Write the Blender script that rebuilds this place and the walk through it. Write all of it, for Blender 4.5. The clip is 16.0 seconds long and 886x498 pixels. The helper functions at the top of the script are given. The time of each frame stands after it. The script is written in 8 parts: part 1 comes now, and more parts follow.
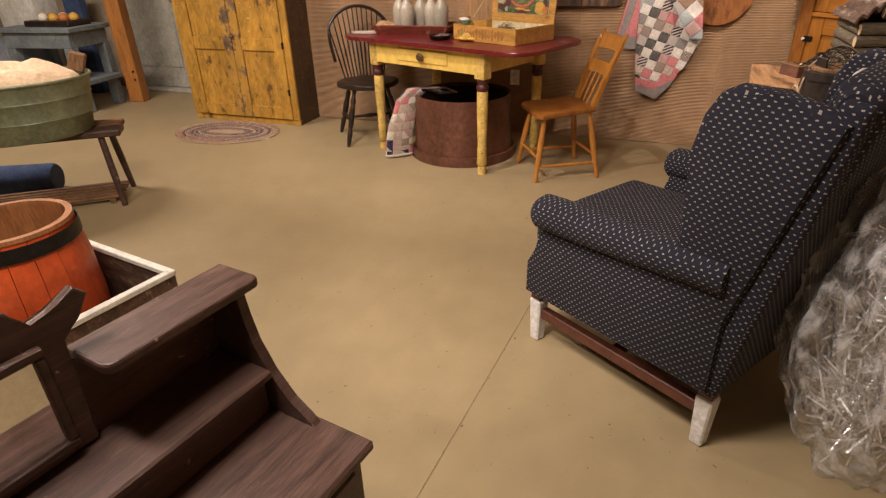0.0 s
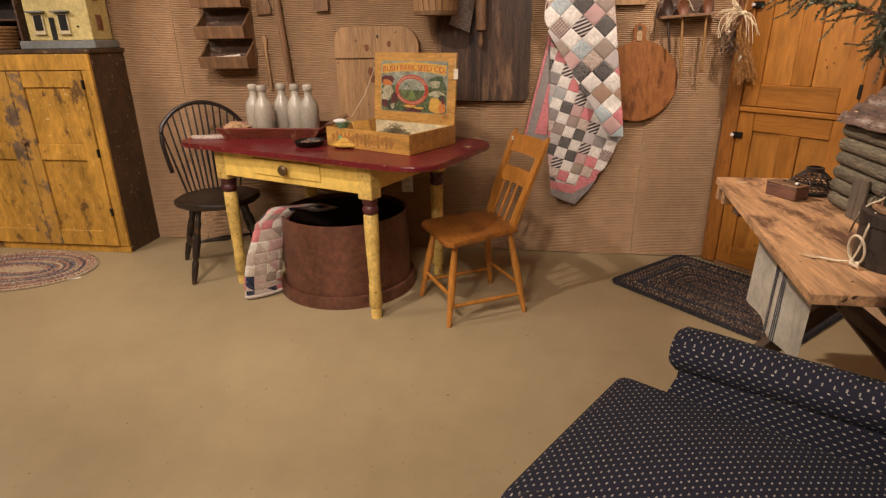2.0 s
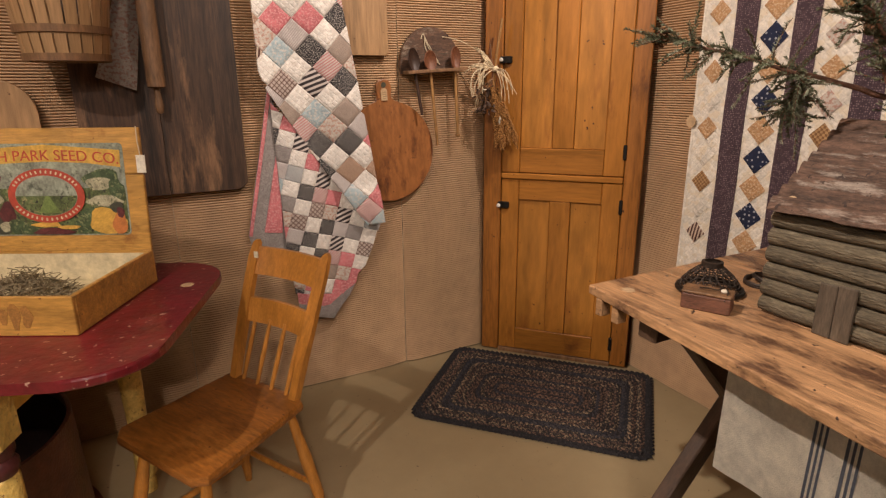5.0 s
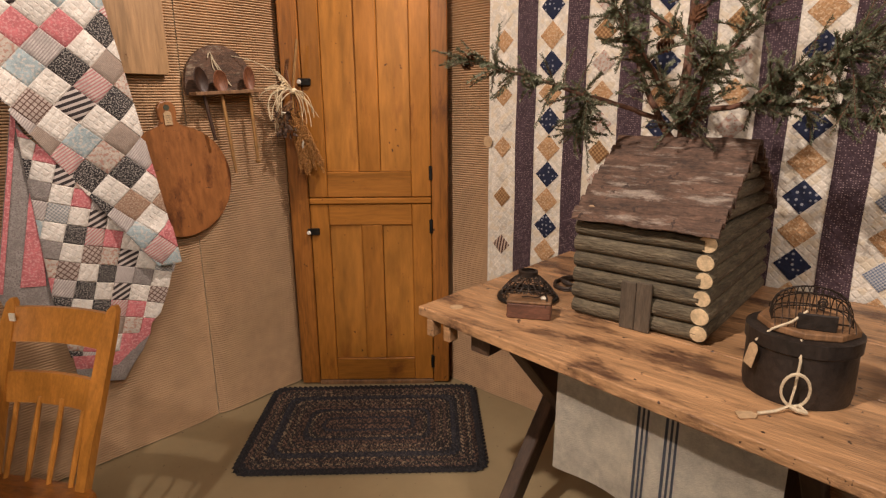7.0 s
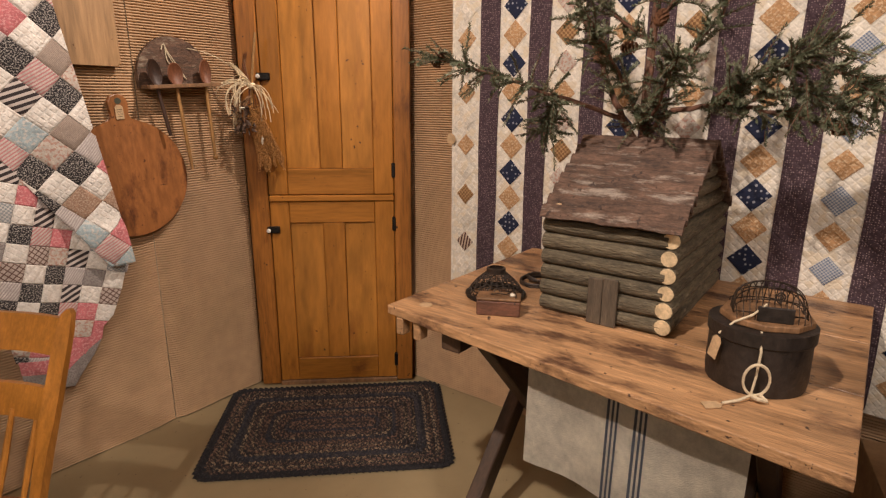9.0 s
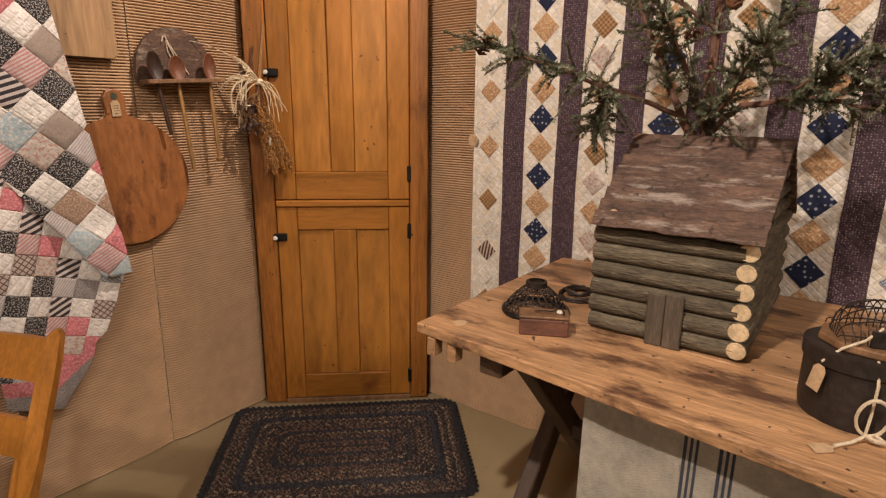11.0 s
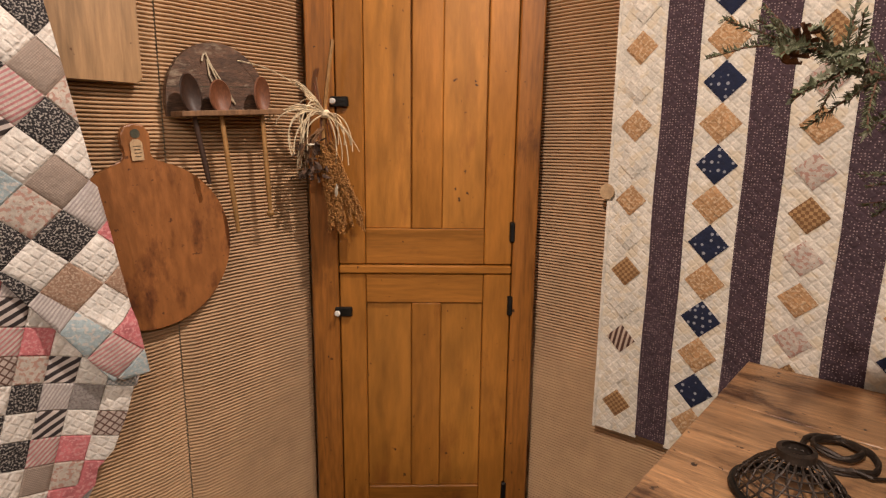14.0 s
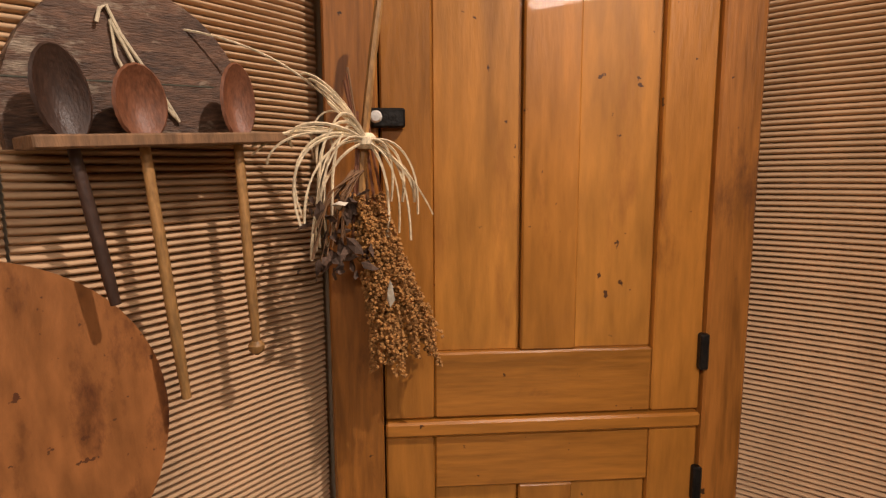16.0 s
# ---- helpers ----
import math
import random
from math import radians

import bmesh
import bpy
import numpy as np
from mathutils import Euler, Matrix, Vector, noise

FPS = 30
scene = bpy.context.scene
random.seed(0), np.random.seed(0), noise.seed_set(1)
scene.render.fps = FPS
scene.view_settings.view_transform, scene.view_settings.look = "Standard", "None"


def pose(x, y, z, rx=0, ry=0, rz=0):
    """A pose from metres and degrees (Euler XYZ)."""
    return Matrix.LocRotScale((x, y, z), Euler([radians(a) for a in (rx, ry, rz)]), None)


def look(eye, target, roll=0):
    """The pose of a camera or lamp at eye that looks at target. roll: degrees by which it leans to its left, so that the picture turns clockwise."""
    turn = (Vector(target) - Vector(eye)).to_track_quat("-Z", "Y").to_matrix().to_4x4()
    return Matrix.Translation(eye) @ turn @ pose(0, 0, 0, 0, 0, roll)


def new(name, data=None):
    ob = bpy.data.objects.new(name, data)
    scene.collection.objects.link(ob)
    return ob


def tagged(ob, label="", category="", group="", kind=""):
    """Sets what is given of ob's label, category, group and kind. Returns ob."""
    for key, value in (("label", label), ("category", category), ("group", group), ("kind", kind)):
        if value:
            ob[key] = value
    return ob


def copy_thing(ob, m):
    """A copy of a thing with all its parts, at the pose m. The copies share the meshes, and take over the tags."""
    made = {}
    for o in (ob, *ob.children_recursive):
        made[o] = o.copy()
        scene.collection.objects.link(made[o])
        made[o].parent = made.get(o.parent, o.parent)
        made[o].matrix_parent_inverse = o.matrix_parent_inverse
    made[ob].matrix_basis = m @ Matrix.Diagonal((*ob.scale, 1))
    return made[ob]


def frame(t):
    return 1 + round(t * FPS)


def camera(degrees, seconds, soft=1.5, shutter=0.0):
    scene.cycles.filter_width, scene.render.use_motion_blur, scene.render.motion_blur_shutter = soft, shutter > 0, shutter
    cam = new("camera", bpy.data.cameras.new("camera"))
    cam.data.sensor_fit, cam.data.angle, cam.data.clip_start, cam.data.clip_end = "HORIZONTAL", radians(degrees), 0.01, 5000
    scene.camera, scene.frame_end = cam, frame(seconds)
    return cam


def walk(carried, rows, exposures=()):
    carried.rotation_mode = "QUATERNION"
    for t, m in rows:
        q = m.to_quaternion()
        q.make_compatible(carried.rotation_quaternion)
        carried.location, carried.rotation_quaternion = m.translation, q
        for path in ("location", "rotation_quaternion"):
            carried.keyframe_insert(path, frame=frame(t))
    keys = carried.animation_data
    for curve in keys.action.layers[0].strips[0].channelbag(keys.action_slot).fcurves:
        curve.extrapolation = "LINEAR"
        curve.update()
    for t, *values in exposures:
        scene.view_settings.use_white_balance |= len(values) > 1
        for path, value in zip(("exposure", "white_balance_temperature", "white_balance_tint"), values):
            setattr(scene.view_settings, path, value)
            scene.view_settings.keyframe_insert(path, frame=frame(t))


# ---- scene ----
cam = camera(75.9, 16.0, soft=1.3)
PATH = [
    (0, (0.565, 0.335, 1.285), (-0.056, 1.995, 0.357), -1.4),
    (0.5, (0.475, 0.569, 1.303), (0.098, 2.333, 0.438), -1.1),
    (1, (0.452, 0.841, 1.319), (0.159, 2.643, 0.502), -0.9),
    (1.5, (0.389, 1.049, 1.288), (0.112, 2.886, 0.547), -0.8),
    (2, (0.269, 1.29, 1.286), (-0.001, 3.142, 0.582), -0.8),
    (2.5, (0.19, 1.505, 1.275), (-0.039, 3.377, 0.609), -0.9),
    (3, (0.107, 1.733, 1.272), (-0.109, 3.618, 0.64), -0.8),
    (3.5, (0.006, 1.899, 1.277), (-0.203, 3.789, 0.656), -1.0),
    (4, (-0.099, 2.087, 1.313), (-0.112, 3.988, 0.691), -1.0),
    (4.5, (-0.113, 2.25, 1.308), (0.375, 4.097, 0.717), -0.9),
    (5, (-0.047, 2.372, 1.313), (0.83, 4.08, 0.753), -0.5),
    (5.2, (-0.036, 2.381, 1.318), (0.968, 4.023, 0.773), -0.5),
    (7.3, (-0.054, 2.469, 1.301), (1.401, 3.753, 0.816), -0.3),
    (7.5, (-0.055, 2.467, 1.303), (1.413, 3.735, 0.817), -0.2),
    (8, (-0.06, 2.464, 1.301), (1.435, 3.7, 0.814), -0.1),
    (10.3, (-0.091, 2.553, 1.316), (1.472, 3.697, 0.816), 0.6),
    (10.5, (-0.09, 2.561, 1.292), (1.466, 3.723, 0.811), 0.5),
    (11, (-0.012, 2.675, 1.277), (1.54, 3.843, 0.801), 0.6),
    (11.5, (0.11, 2.806, 1.301), (1.653, 3.989, 0.829), 0.6),
    (12, (0.145, 2.837, 1.309), (1.66, 4.057, 0.847), 0.9),
    (12.5, (0.156, 2.82, 1.305), (1.658, 4.062, 0.858), 0.7),
    (13, (0.167, 2.824, 1.313), (1.666, 4.081, 0.899), 0.7),
    (13.5, (0.23, 2.991, 1.272), (1.717, 4.271, 0.888), 0.6),
    (14, (0.301, 3.209, 1.306), (1.785, 4.494, 0.924), 0.7),
    (14.5, (0.414, 3.448, 1.339), (1.952, 4.664, 0.944), 0.2),
    (15, (0.596, 3.597, 1.365), (2.138, 4.821, 1.009), 0.1),
    (15.5, (0.706, 3.761, 1.332), (2.242, 5.009, 1.044), -0.5),
    (16, (0.76, 3.961, 1.326), (2.313, 5.193, 1.059), -0.3),
]
walk(cam, [(t, look(eye, target, roll)) for t, eye, target, roll in PATH],
     exposures=[(0, 0.30), (1, 0.22), (2, 0.15), (4, 0.0), (7, -0.06), (16, -0.08)])

# ---- light ----
world = bpy.data.worlds.new("world")
scene.world = world
world.use_nodes = True
world.node_tree.nodes["Background"].inputs[0].default_value = (0.9, 0.8, 0.65, 1)
world.node_tree.nodes["Background"].inputs[1].default_value = 0.07
WARM = (1.0, 0.84, 0.74)


def spot_lamp(eye, target, watts, size=0.06, cone=75, color=WARM):
    data = bpy.data.lights.new("unseen_spot", "SPOT")
    data.energy, data.color, data.spot_size, data.spot_blend, data.shadow_soft_size = watts, color, radians(cone), 0.6, size
    ob = new("unseen_spot", data)
    ob.matrix_world = look(eye, target)
    return ob


def panel_lamp(x, y, z, sx, sy, watts, color=WARM):
    data = bpy.data.lights.new("unseen_fill_panel", "AREA")
    data.shape, data.size, data.size_y, data.energy, data.color = "RECTANGLE", sx, sy, watts, color
    ob = new("unseen_fill_panel", data)
    ob.matrix_world = pose(x, y, z)
    return ob


# Unseen area lamps, added as general fill light for the room.
panel_lamp(-0.5, 0.6, 2.85, 1.2, 0.3, 88)
panel_lamp(-3.6, 2.6, 2.85, 1.2, 0.3, 72)
# Unseen spots, aimed by shadow directions and to brighten dark areas.
spot_lamp((-1.1, 2.55, 2.75), (-0.75, 4.4, 0.85), 135, 0.03, 88)
spot_lamp((1.30, 3.25, 2.78), (1.10, 4.69, 1.80), 168, 0.025, 68)
spot_lamp((-0.55, 3.25, 2.78), (1.78, 3.18, 1.20), 262, 0.04, 60)
spot_lamp((-2.2, 1.4, 2.75), (-2.6, 4.3, 0.8), 55, 0.05, 85)
# Added frontal spot, no fixture in view; lifts the floor and furniture fronts.
spot_lamp((-0.6, -0.2, 2.75), (0.15, 2.9, 0.0), 190, 0.04, 36)


# ---- materials ----
def material(name, color, rough=0.6, var=0.25, scale=5.0, stretch=(1, 1, 1), wear=None, wear_at=0.62, wear_scale=4.0, wear_soft=0.06,
             bump=0.15, bump_scale=120.0, metal=0.0, rand=0.0, fine=0.4, coat=0.0, wear_stretch=None, grime=0.3, specks=None):
    m = bpy.data.materials.new(name)
    m.use_nodes = True
    nt = m.node_tree
    n, l = nt.nodes, nt.links
    bsdf = n["Principled BSDF"]
    bsdf.inputs["Metallic"].default_value = metal
    bsdf.inputs["Coat Weight"].default_value = coat
    tc = n.new("ShaderNodeTexCoord")
    mp = n.new("ShaderNodeMapping")
    mp.inputs["Scale"].default_value = stretch
    l.new(tc.outputs["Object"], mp.inputs["Vector"])
    big = n.new("ShaderNodeTexNoise")
    big.inputs["Scale"].default_value, big.inputs["Detail"].default_value, big.inputs["Roughness"].default_value = scale, 5, 0.65
    big.inputs["Distortion"].default_value = 0.6
    l.new(mp.outputs[0], big.inputs["Vector"])
    small = n.new("ShaderNodeTexNoise")
    small.inputs["Scale"].default_value, small.inputs["Detail"].default_value = scale * 9, 4
    l.new(mp.outputs[0], small.inputs["Vector"])
    mixf = n.new("ShaderNodeMix")
    mixf.inputs[0].default_value = fine
    l.new(big.outputs["Fac"], mixf.inputs[2])
    l.new(small.outputs["Fac"], mixf.inputs[3])
    ramp = n.new("ShaderNodeValToRGB")
    ramp.color_ramp.elements[0].position, ramp.color_ramp.elements[1].position = 0.37, 0.63
    ramp.color_ramp.elements[0].color = (*[c * (1 - var) for c in color], 1)
    ramp.color_ramp.elements[1].color = (*[min(1, c * (1 + var)) for c in color], 1)
    l.new(mixf.outputs[0], ramp.inputs[0])
    out = ramp.outputs[0]
    if rand:
        info = n.new("ShaderNodeObjectInfo")
        rmap = n.new("ShaderNodeMapRange")
        rmap.inputs[3].default_value, rmap.inputs[4].default_value = 1 - rand, 1 + rand
        l.new(info.outputs["Random"], rmap.inputs[0])
        hsv = n.new("ShaderNodeHueSaturation")
        l.new(rmap.outputs[0], hsv.inputs["Value"])
        l.new(out, hsv.inputs["Color"])
        out = hsv.outputs[0]
    if wear:
        wn = n.new("ShaderNodeTexNoise")
        wn.inputs["Scale"].default_value, wn.inputs["Detail"].default_value, wn.inputs["Roughness"].default_value = wear_scale, 8, 0.7
        if wear_stretch:
            wm = n.new("ShaderNodeMapping")
            wm.inputs["Scale"].default_value = wear_stretch
            l.new(tc.outputs["Object"], wm.inputs["Vector"])
            l.new(wm.outputs[0], wn.inputs["Vector"])
        else:
            l.new(tc.outputs["Object"], wn.inputs["Vector"])
        wr = n.new("ShaderNodeValToRGB")
        wr.color_ramp.elements[0].position, wr.color_ramp.elements[1].position = wear_at, wear_at + wear_soft
        l.new(wn.outputs["Fac"], wr.inputs[0])
        wx = n.new("ShaderNodeMix")
        wx.data_type = "RGBA"
        l.new(wr.outputs[0], wx.inputs[0])
        l.new(out, wx.inputs[6])
        wx.inputs[7].default_value = (*wear, 1)
        out = wx.outputs[2]
    if grime:
        gn = n.new("ShaderNodeTexNoise")
        gn.inputs["Scale"].default_value, gn.inputs["Detail"].default_value, gn.inputs["Roughness"].default_value = scale * 2.3, 12, 0.82
        l.new(mp.outputs[0], gn.inputs["Vector"])
        gr = n.new("ShaderNodeMapRange")
        gr.inputs[1].default_value, gr.inputs[2].default_value = 0.36, 0.64
        gr.inputs[3].default_value, gr.inputs[4].default_value = 1 - grime, 1 + grime * 0.55
        l.new(gn.outputs["Fac"], gr.inputs[0])
        gv = n.new("ShaderNodeHueSaturation")
        l.new(gr.outputs[0], gv.inputs["Value"])
        l.new(out, gv.inputs["Color"])
        out = gv.outputs[0]
    if specks:
        sn = n.new("ShaderNodeTexNoise")
        sn.inputs["Scale"].default_value, sn.inputs["Detail"].default_value, sn.inputs["Roughness"].default_value = specks[2], 3, 0.6
        l.new(tc.outputs["Object"], sn.inputs["Vector"])
        sr = n.new("ShaderNodeValToRGB")
        sr.color_ramp.elements[0].position, sr.color_ramp.elements[1].position = specks[1], specks[1] + 0.025
        l.new(sn.outputs["Fac"], sr.inputs[0])
        sx = n.new("ShaderNodeMix")
        sx.data_type = "RGBA"
        l.new(sr.outputs[0], sx.inputs[0])
        l.new(out, sx.inputs[6])
        sx.inputs[7].default_value = (*specks[0], 1)
        out = sx.outputs[2]
    l.new(out, bsdf.inputs["Base Color"])
    rr = n.new("ShaderNodeMapRange")
    rr.inputs[3].default_value, rr.inputs[4].default_value = max(0.05, rough - 0.12), min(1, rough + 0.12)
    l.new(mixf.outputs[0], rr.inputs[0])
    l.new(rr.outputs[0], bsdf.inputs["Roughness"])
    if bump:
        bn = n.new("ShaderNodeTexNoise")
        bn.inputs["Scale"].default_value, bn.inputs["Detail"].default_value = bump_scale, 3
        l.new(mp.outputs[0], bn.inputs["Vector"])
        bm_ = n.new("ShaderNodeBump")
        bm_.inputs["Strength"].default_value, bm_.inputs["Distance"].default_value = bump, 0.01
        l.new(bn.outputs["Fac"], bm_.inputs["Height"])
        l.new(bm_.outputs[0], bsdf.inputs["Normal"])
    return m


def woven(name, ground, dash, width=0.016, row=0.0165, gap=0.0057, rough=0.9):
    """Cloth with a staggered woven figure, laid on by the mesh's own metre coordinates."""
    m = material(name, ground, rough, 0.3, 30, bump=0.3, bump_scale=600)
    nt = m.node_tree
    n, l = nt.nodes, nt.links
    bsdf = n["Principled BSDF"]
    uv = n.new("ShaderNodeUVMap")
    br = n.new("ShaderNodeTexBrick")
    br.offset, br.squash = 0.5, 1.0
    br.inputs["Scale"].default_value = 1.0
    br.inputs["Mortar Size"].default_value, br.inputs["Mortar Smooth"].default_value = gap, 0.1
    br.inputs["Brick Width"].default_value, br.inputs["Row Height"].default_value = width, row
    br.inputs["Color1"].default_value = (*dash, 1)
    br.inputs["Color2"].default_value = (*[c * 0.75 for c in dash], 1)
    wob = n.new("ShaderNodeTexNoise")
    wob.inputs["Scale"].default_value = 400
    l.new(uv.outputs[0], wob.inputs["Vector"])
    add = n.new("ShaderNodeMix")
    add.data_type = "VECTOR"
    add.inputs[0].default_value = 0.0025
    l.new(uv.outputs[0], add.inputs[4])
    l.new(wob.outputs["Color"], add.inputs[5])
    squeeze = n.new("ShaderNodeMapping")
    squeeze.inputs["Scale"].default_value = (0.5, 1, 1)
    l.new(add.outputs[1], squeeze.inputs["Vector"])
    l.new(squeeze.outputs[0], br.inputs["Vector"])
    old = bsdf.inputs["Base Color"].links[0].from_socket
    l.new(old, br.inputs["Mortar"])
    l.new(br.outputs["Color"], bsdf.inputs["Base Color"])
    return m


def pattern_cloth(name, a, b, kind, size=0.012, angle=0.0, quilting=0.0):
    """Small-figured cotton: stripes, checks, dots or print, at the mesh's own metre coordinates."""
    m = material(name, a, 0.92, 0.12, 14, bump=0.35, bump_scale=90)
    nt = m.node_tree
    n, l = nt.nodes, nt.links
    bsdf = n["Principled BSDF"]
    uv = n.new("ShaderNodeUVMap")
    mp = n.new("ShaderNodeMapping")
    mp.inputs["Rotation"].default_value = (0, 0, angle)
    l.new(uv.outputs[0], mp.inputs["Vector"])
    if kind == "stripe":
        t = n.new("ShaderNodeTexWave")
        t.inputs["Scale"].default_value, t.inputs["Distortion"].default_value = 0.31 / size, 0.0
        fac = t.outputs["Fac"]
    elif kind == "plaid":
        t = n.new("ShaderNodeTexBrick")
        t.offset = 0.0
        t.inputs["Scale"].default_value, t.inputs["Brick Width"].default_value, t.inputs["Row Height"].default_value = 1.0, size, size
        t.inputs["Mortar Size"].default_value, t.inputs["Mortar Smooth"].default_value = size * 0.17, 0.6
        fac = t.outputs["Fac"]
    elif kind == "check":
        t = n.new("ShaderNodeTexChecker")
        t.inputs["Scale"].default_value = 1 / size
        fac = t.outputs["Fac"]
    elif kind == "dot":
        t = n.new("ShaderNodeTexVoronoi")
        t.inputs["Scale"].default_value, t.inputs["Randomness"].default_value = 0.6 / size, 0.35
        fac = t.outputs["Distance"]
    else:
        t = n.new("ShaderNodeTexNoise")
        t.inputs["Scale"].default_value, t.inputs["Detail"].default_value = 0.8 / size, 2
        fac = t.outputs["Fac"]
    l.new(mp.outputs[0], t.inputs["Vector"])
    ramp = n.new("ShaderNodeValToRGB")
    lo, hi = {"stripe": (0.5, 0.6), "check": (0.4, 0.6), "dot": (0.2, 0.26), "print": (0.52, 0.58), "plaid": (0.1, 0.9)}[kind]
    ramp.color_ramp.elements[0].position, ramp.color_ramp.elements[1].position = lo, hi
    if kind == "dot":
        ramp.color_ramp.elements[0].color, ramp.color_ramp.elements[1].color = (1, 1, 1, 1), (0, 0, 0, 1)
    l.new(fac, ramp.inputs[0])
    mx = n.new("ShaderNodeMix")
    mx.data_type = "RGBA"
    l.new(ramp.outputs[0], mx.inputs[0])
    l.new(bsdf.inputs["Base Color"].links[0].from_socket, mx.inputs[6])
    mx.inputs[7].default_value = (*b, 1)
    l.new(mx.outputs[2], bsdf.inputs["Base Color"])
    if quilting:
        height = None
        for turn, gap in ((0.74, quilting), (-0.83, quilting * 0.72)):
            qm = n.new("ShaderNodeMapping")
            qm.inputs["Rotation"].default_value = (0, 0, turn)
            l.new(uv.outputs[0], qm.inputs["Vector"])
            qw = n.new("ShaderNodeTexWave")
            qw.inputs["Scale"].default_value = 0.314 / gap
            qw.inputs["Distortion"].default_value, qw.inputs["Detail Scale"].default_value = 0.5, 3
            l.new(qm.outputs[0], qw.inputs["Vector"])
            qr = n.new("ShaderNodeMapRange")
            qr.inputs[2].default_value = 0.30
            l.new(qw.outputs["Fac"], qr.inputs[0])
            if height:
                both = n.new("ShaderNodeMath")
                both.operation = "MINIMUM"
                l.new(height, both.inputs[0])
                l.new(qr.outputs[0], both.inputs[1])
                height = both.outputs[0]
            else:
                height = qr.outputs[0]
        qb = n.new("ShaderNodeBump")
        qb.inputs["Strength"].default_value, qb.inputs["Distance"].default_value = 0.45, 0.004
        l.new(height, qb.inputs["Height"])
        l.new(bsdf.inputs["Normal"].links[0].from_socket, qb.inputs["Normal"])
        l.new(qb.outputs[0], bsdf.inputs["Normal"])
    return m


FLOOR = material("painted_concrete", (0.335, 0.26, 0.145), 0.5, 0.07, 0.9, wear=(0.285, 0.21, 0.115), wear_at=0.56, wear_scale=1.6, wear_soft=0.25, bump=0.06, bump_scale=40, grime=0.07, specks=((0.15, 0.10, 0.06), 0.69, 42))
CARD = material("corrugated_card", (0.50, 0.325, 0.185), 0.85, 0.08, 2.2, bump=0.05, rand=0.05, grime=0.12)
PLASTER = material("plaster", (0.45, 0.36, 0.25), 0.9, 0.12, 2)
CEIL = material("ceiling_board", (0.5, 0.44, 0.36), 0.9, 0.1, 2)
DOORW = material("honey_pine", (0.35, 0.138, 0.022), 0.36, 0.24, 2.0, (4, 4, 0.6), wear=(0.20, 0.068, 0.012), wear_at=0.58, wear_scale=3.5, wear_soft=0.16, bump=0.08, bump_scale=40, rand=0.12, coat=0.15, wear_stretch=(3, 3, 0.8), grime=0.14, specks=((0.07, 0.025, 0.008), 0.70, 36))
DOORP = material("honey_pine_panel", (0.40, 0.165, 0.026), 0.42, 0.28, 1.8, (3, 3, 0.5), wear=(0.27, 0.095, 0.017), wear_at=0.56, wear_scale=3.0, wear_soft=0.16, bump=0.08, bump_scale=40, rand=0.16, coat=0.2, wear_stretch=(2.5, 2.5, 0.7), grime=0.14, specks=((0.07, 0.025, 0.008), 0.70, 34))
DOORJ = material("honey_pine_jamb", (0.30, 0.112, 0.020), 0.40, 0.38, 2.6, (5, 5, 0.5), wear=(0.09, 0.03, 0.009), wear_at=0.57, wear_scale=4, wear_soft=0.14, bump=0.1, bump_scale=40, rand=0.06, coat=0.1, wear_stretch=(2, 2, 0.7), grime=0.14, specks=((0.05, 0.02, 0.008), 0.69, 36))
DOORH = material("honey_pine_rail", (0.35, 0.138, 0.022), 0.36, 0.26, 2.6, (0.5, 5, 5), wear=(0.15, 0.05, 0.012), wear_at=0.60, wear_scale=3.5, wear_soft=0.14, bump=0.08, bump_scale=40, rand=0.12, coat=0.15, grime=0.14, specks=((0.07, 0.025, 0.008), 0.70, 34))
IRON = material("black_iron", (0.02, 0.018, 0.016), 0.45, 0.4, 20, metal=0.6, bump=0.2)
PORCELAIN = material("white_porcelain", (0.8, 0.78, 0.72), 0.15, 0.04, 8, bump=0)
YELLOW = material("mustard_paint", (0.82, 0.56, 0.13), 0.42, 0.10, 4, wear=(0.45, 0.25, 0.05), wear_at=0.70, wear_scale=9, wear_soft=0.12, bump=0.25, bump_scale=30, grime=0.2, specks=((0.70, 0.62, 0.42), 0.68, 70))
YELLEG = material("crackled_yellow_paint", (0.66, 0.45, 0.12), 0.45, 0.25, 8, wear=(0.40, 0.22, 0.05), wear_at=0.58, wear_scale=22, wear_soft=0.08, bump=0.5, bump_scale=60, specks=((0.16, 0.08, 0.03), 0.66, 70))
REDTOP = material("barn_red_paint", (0.150, 0.011, 0.016), 0.33, 0.3, 5, wear=(0.075, 0.010, 0.010), wear_at=0.56, wear_scale=6, wear_soft=0.15, bump=0.15, bump_scale=50, coat=0.12, specks=((0.46, 0.27, 0.20), 0.655, 60))
REDBAND = material("dark_red_band", (0.07, 0.014, 0.014), 0.45, 0.3, 10)
CUPB = material("cupboard_mustard", (0.48, 0.255, 0.040), 0.5, 0.3, 4, (1.6, 1.6, 0.5), wear=(0.13, 0.065, 0.02), wear_at=0.57, wear_scale=10, wear_soft=0.07, bump=0.25, bump_scale=50, rand=0.05, wear_stretch=(1, 1, 0.55), specks=((0.62, 0.46, 0.2), 0.67, 50))
CUPSIDE = material("cupboard_dark_side", (0.065, 0.034, 0.015), 0.55, 0.45, 4, (1, 1, 0.6), wear=(0.30, 0.20, 0.10), wear_at=0.66, wear_scale=7, wear_soft=0.04, bump=0.2, grime=0.4, specks=((0.40, 0.30, 0.18), 0.655, 44))
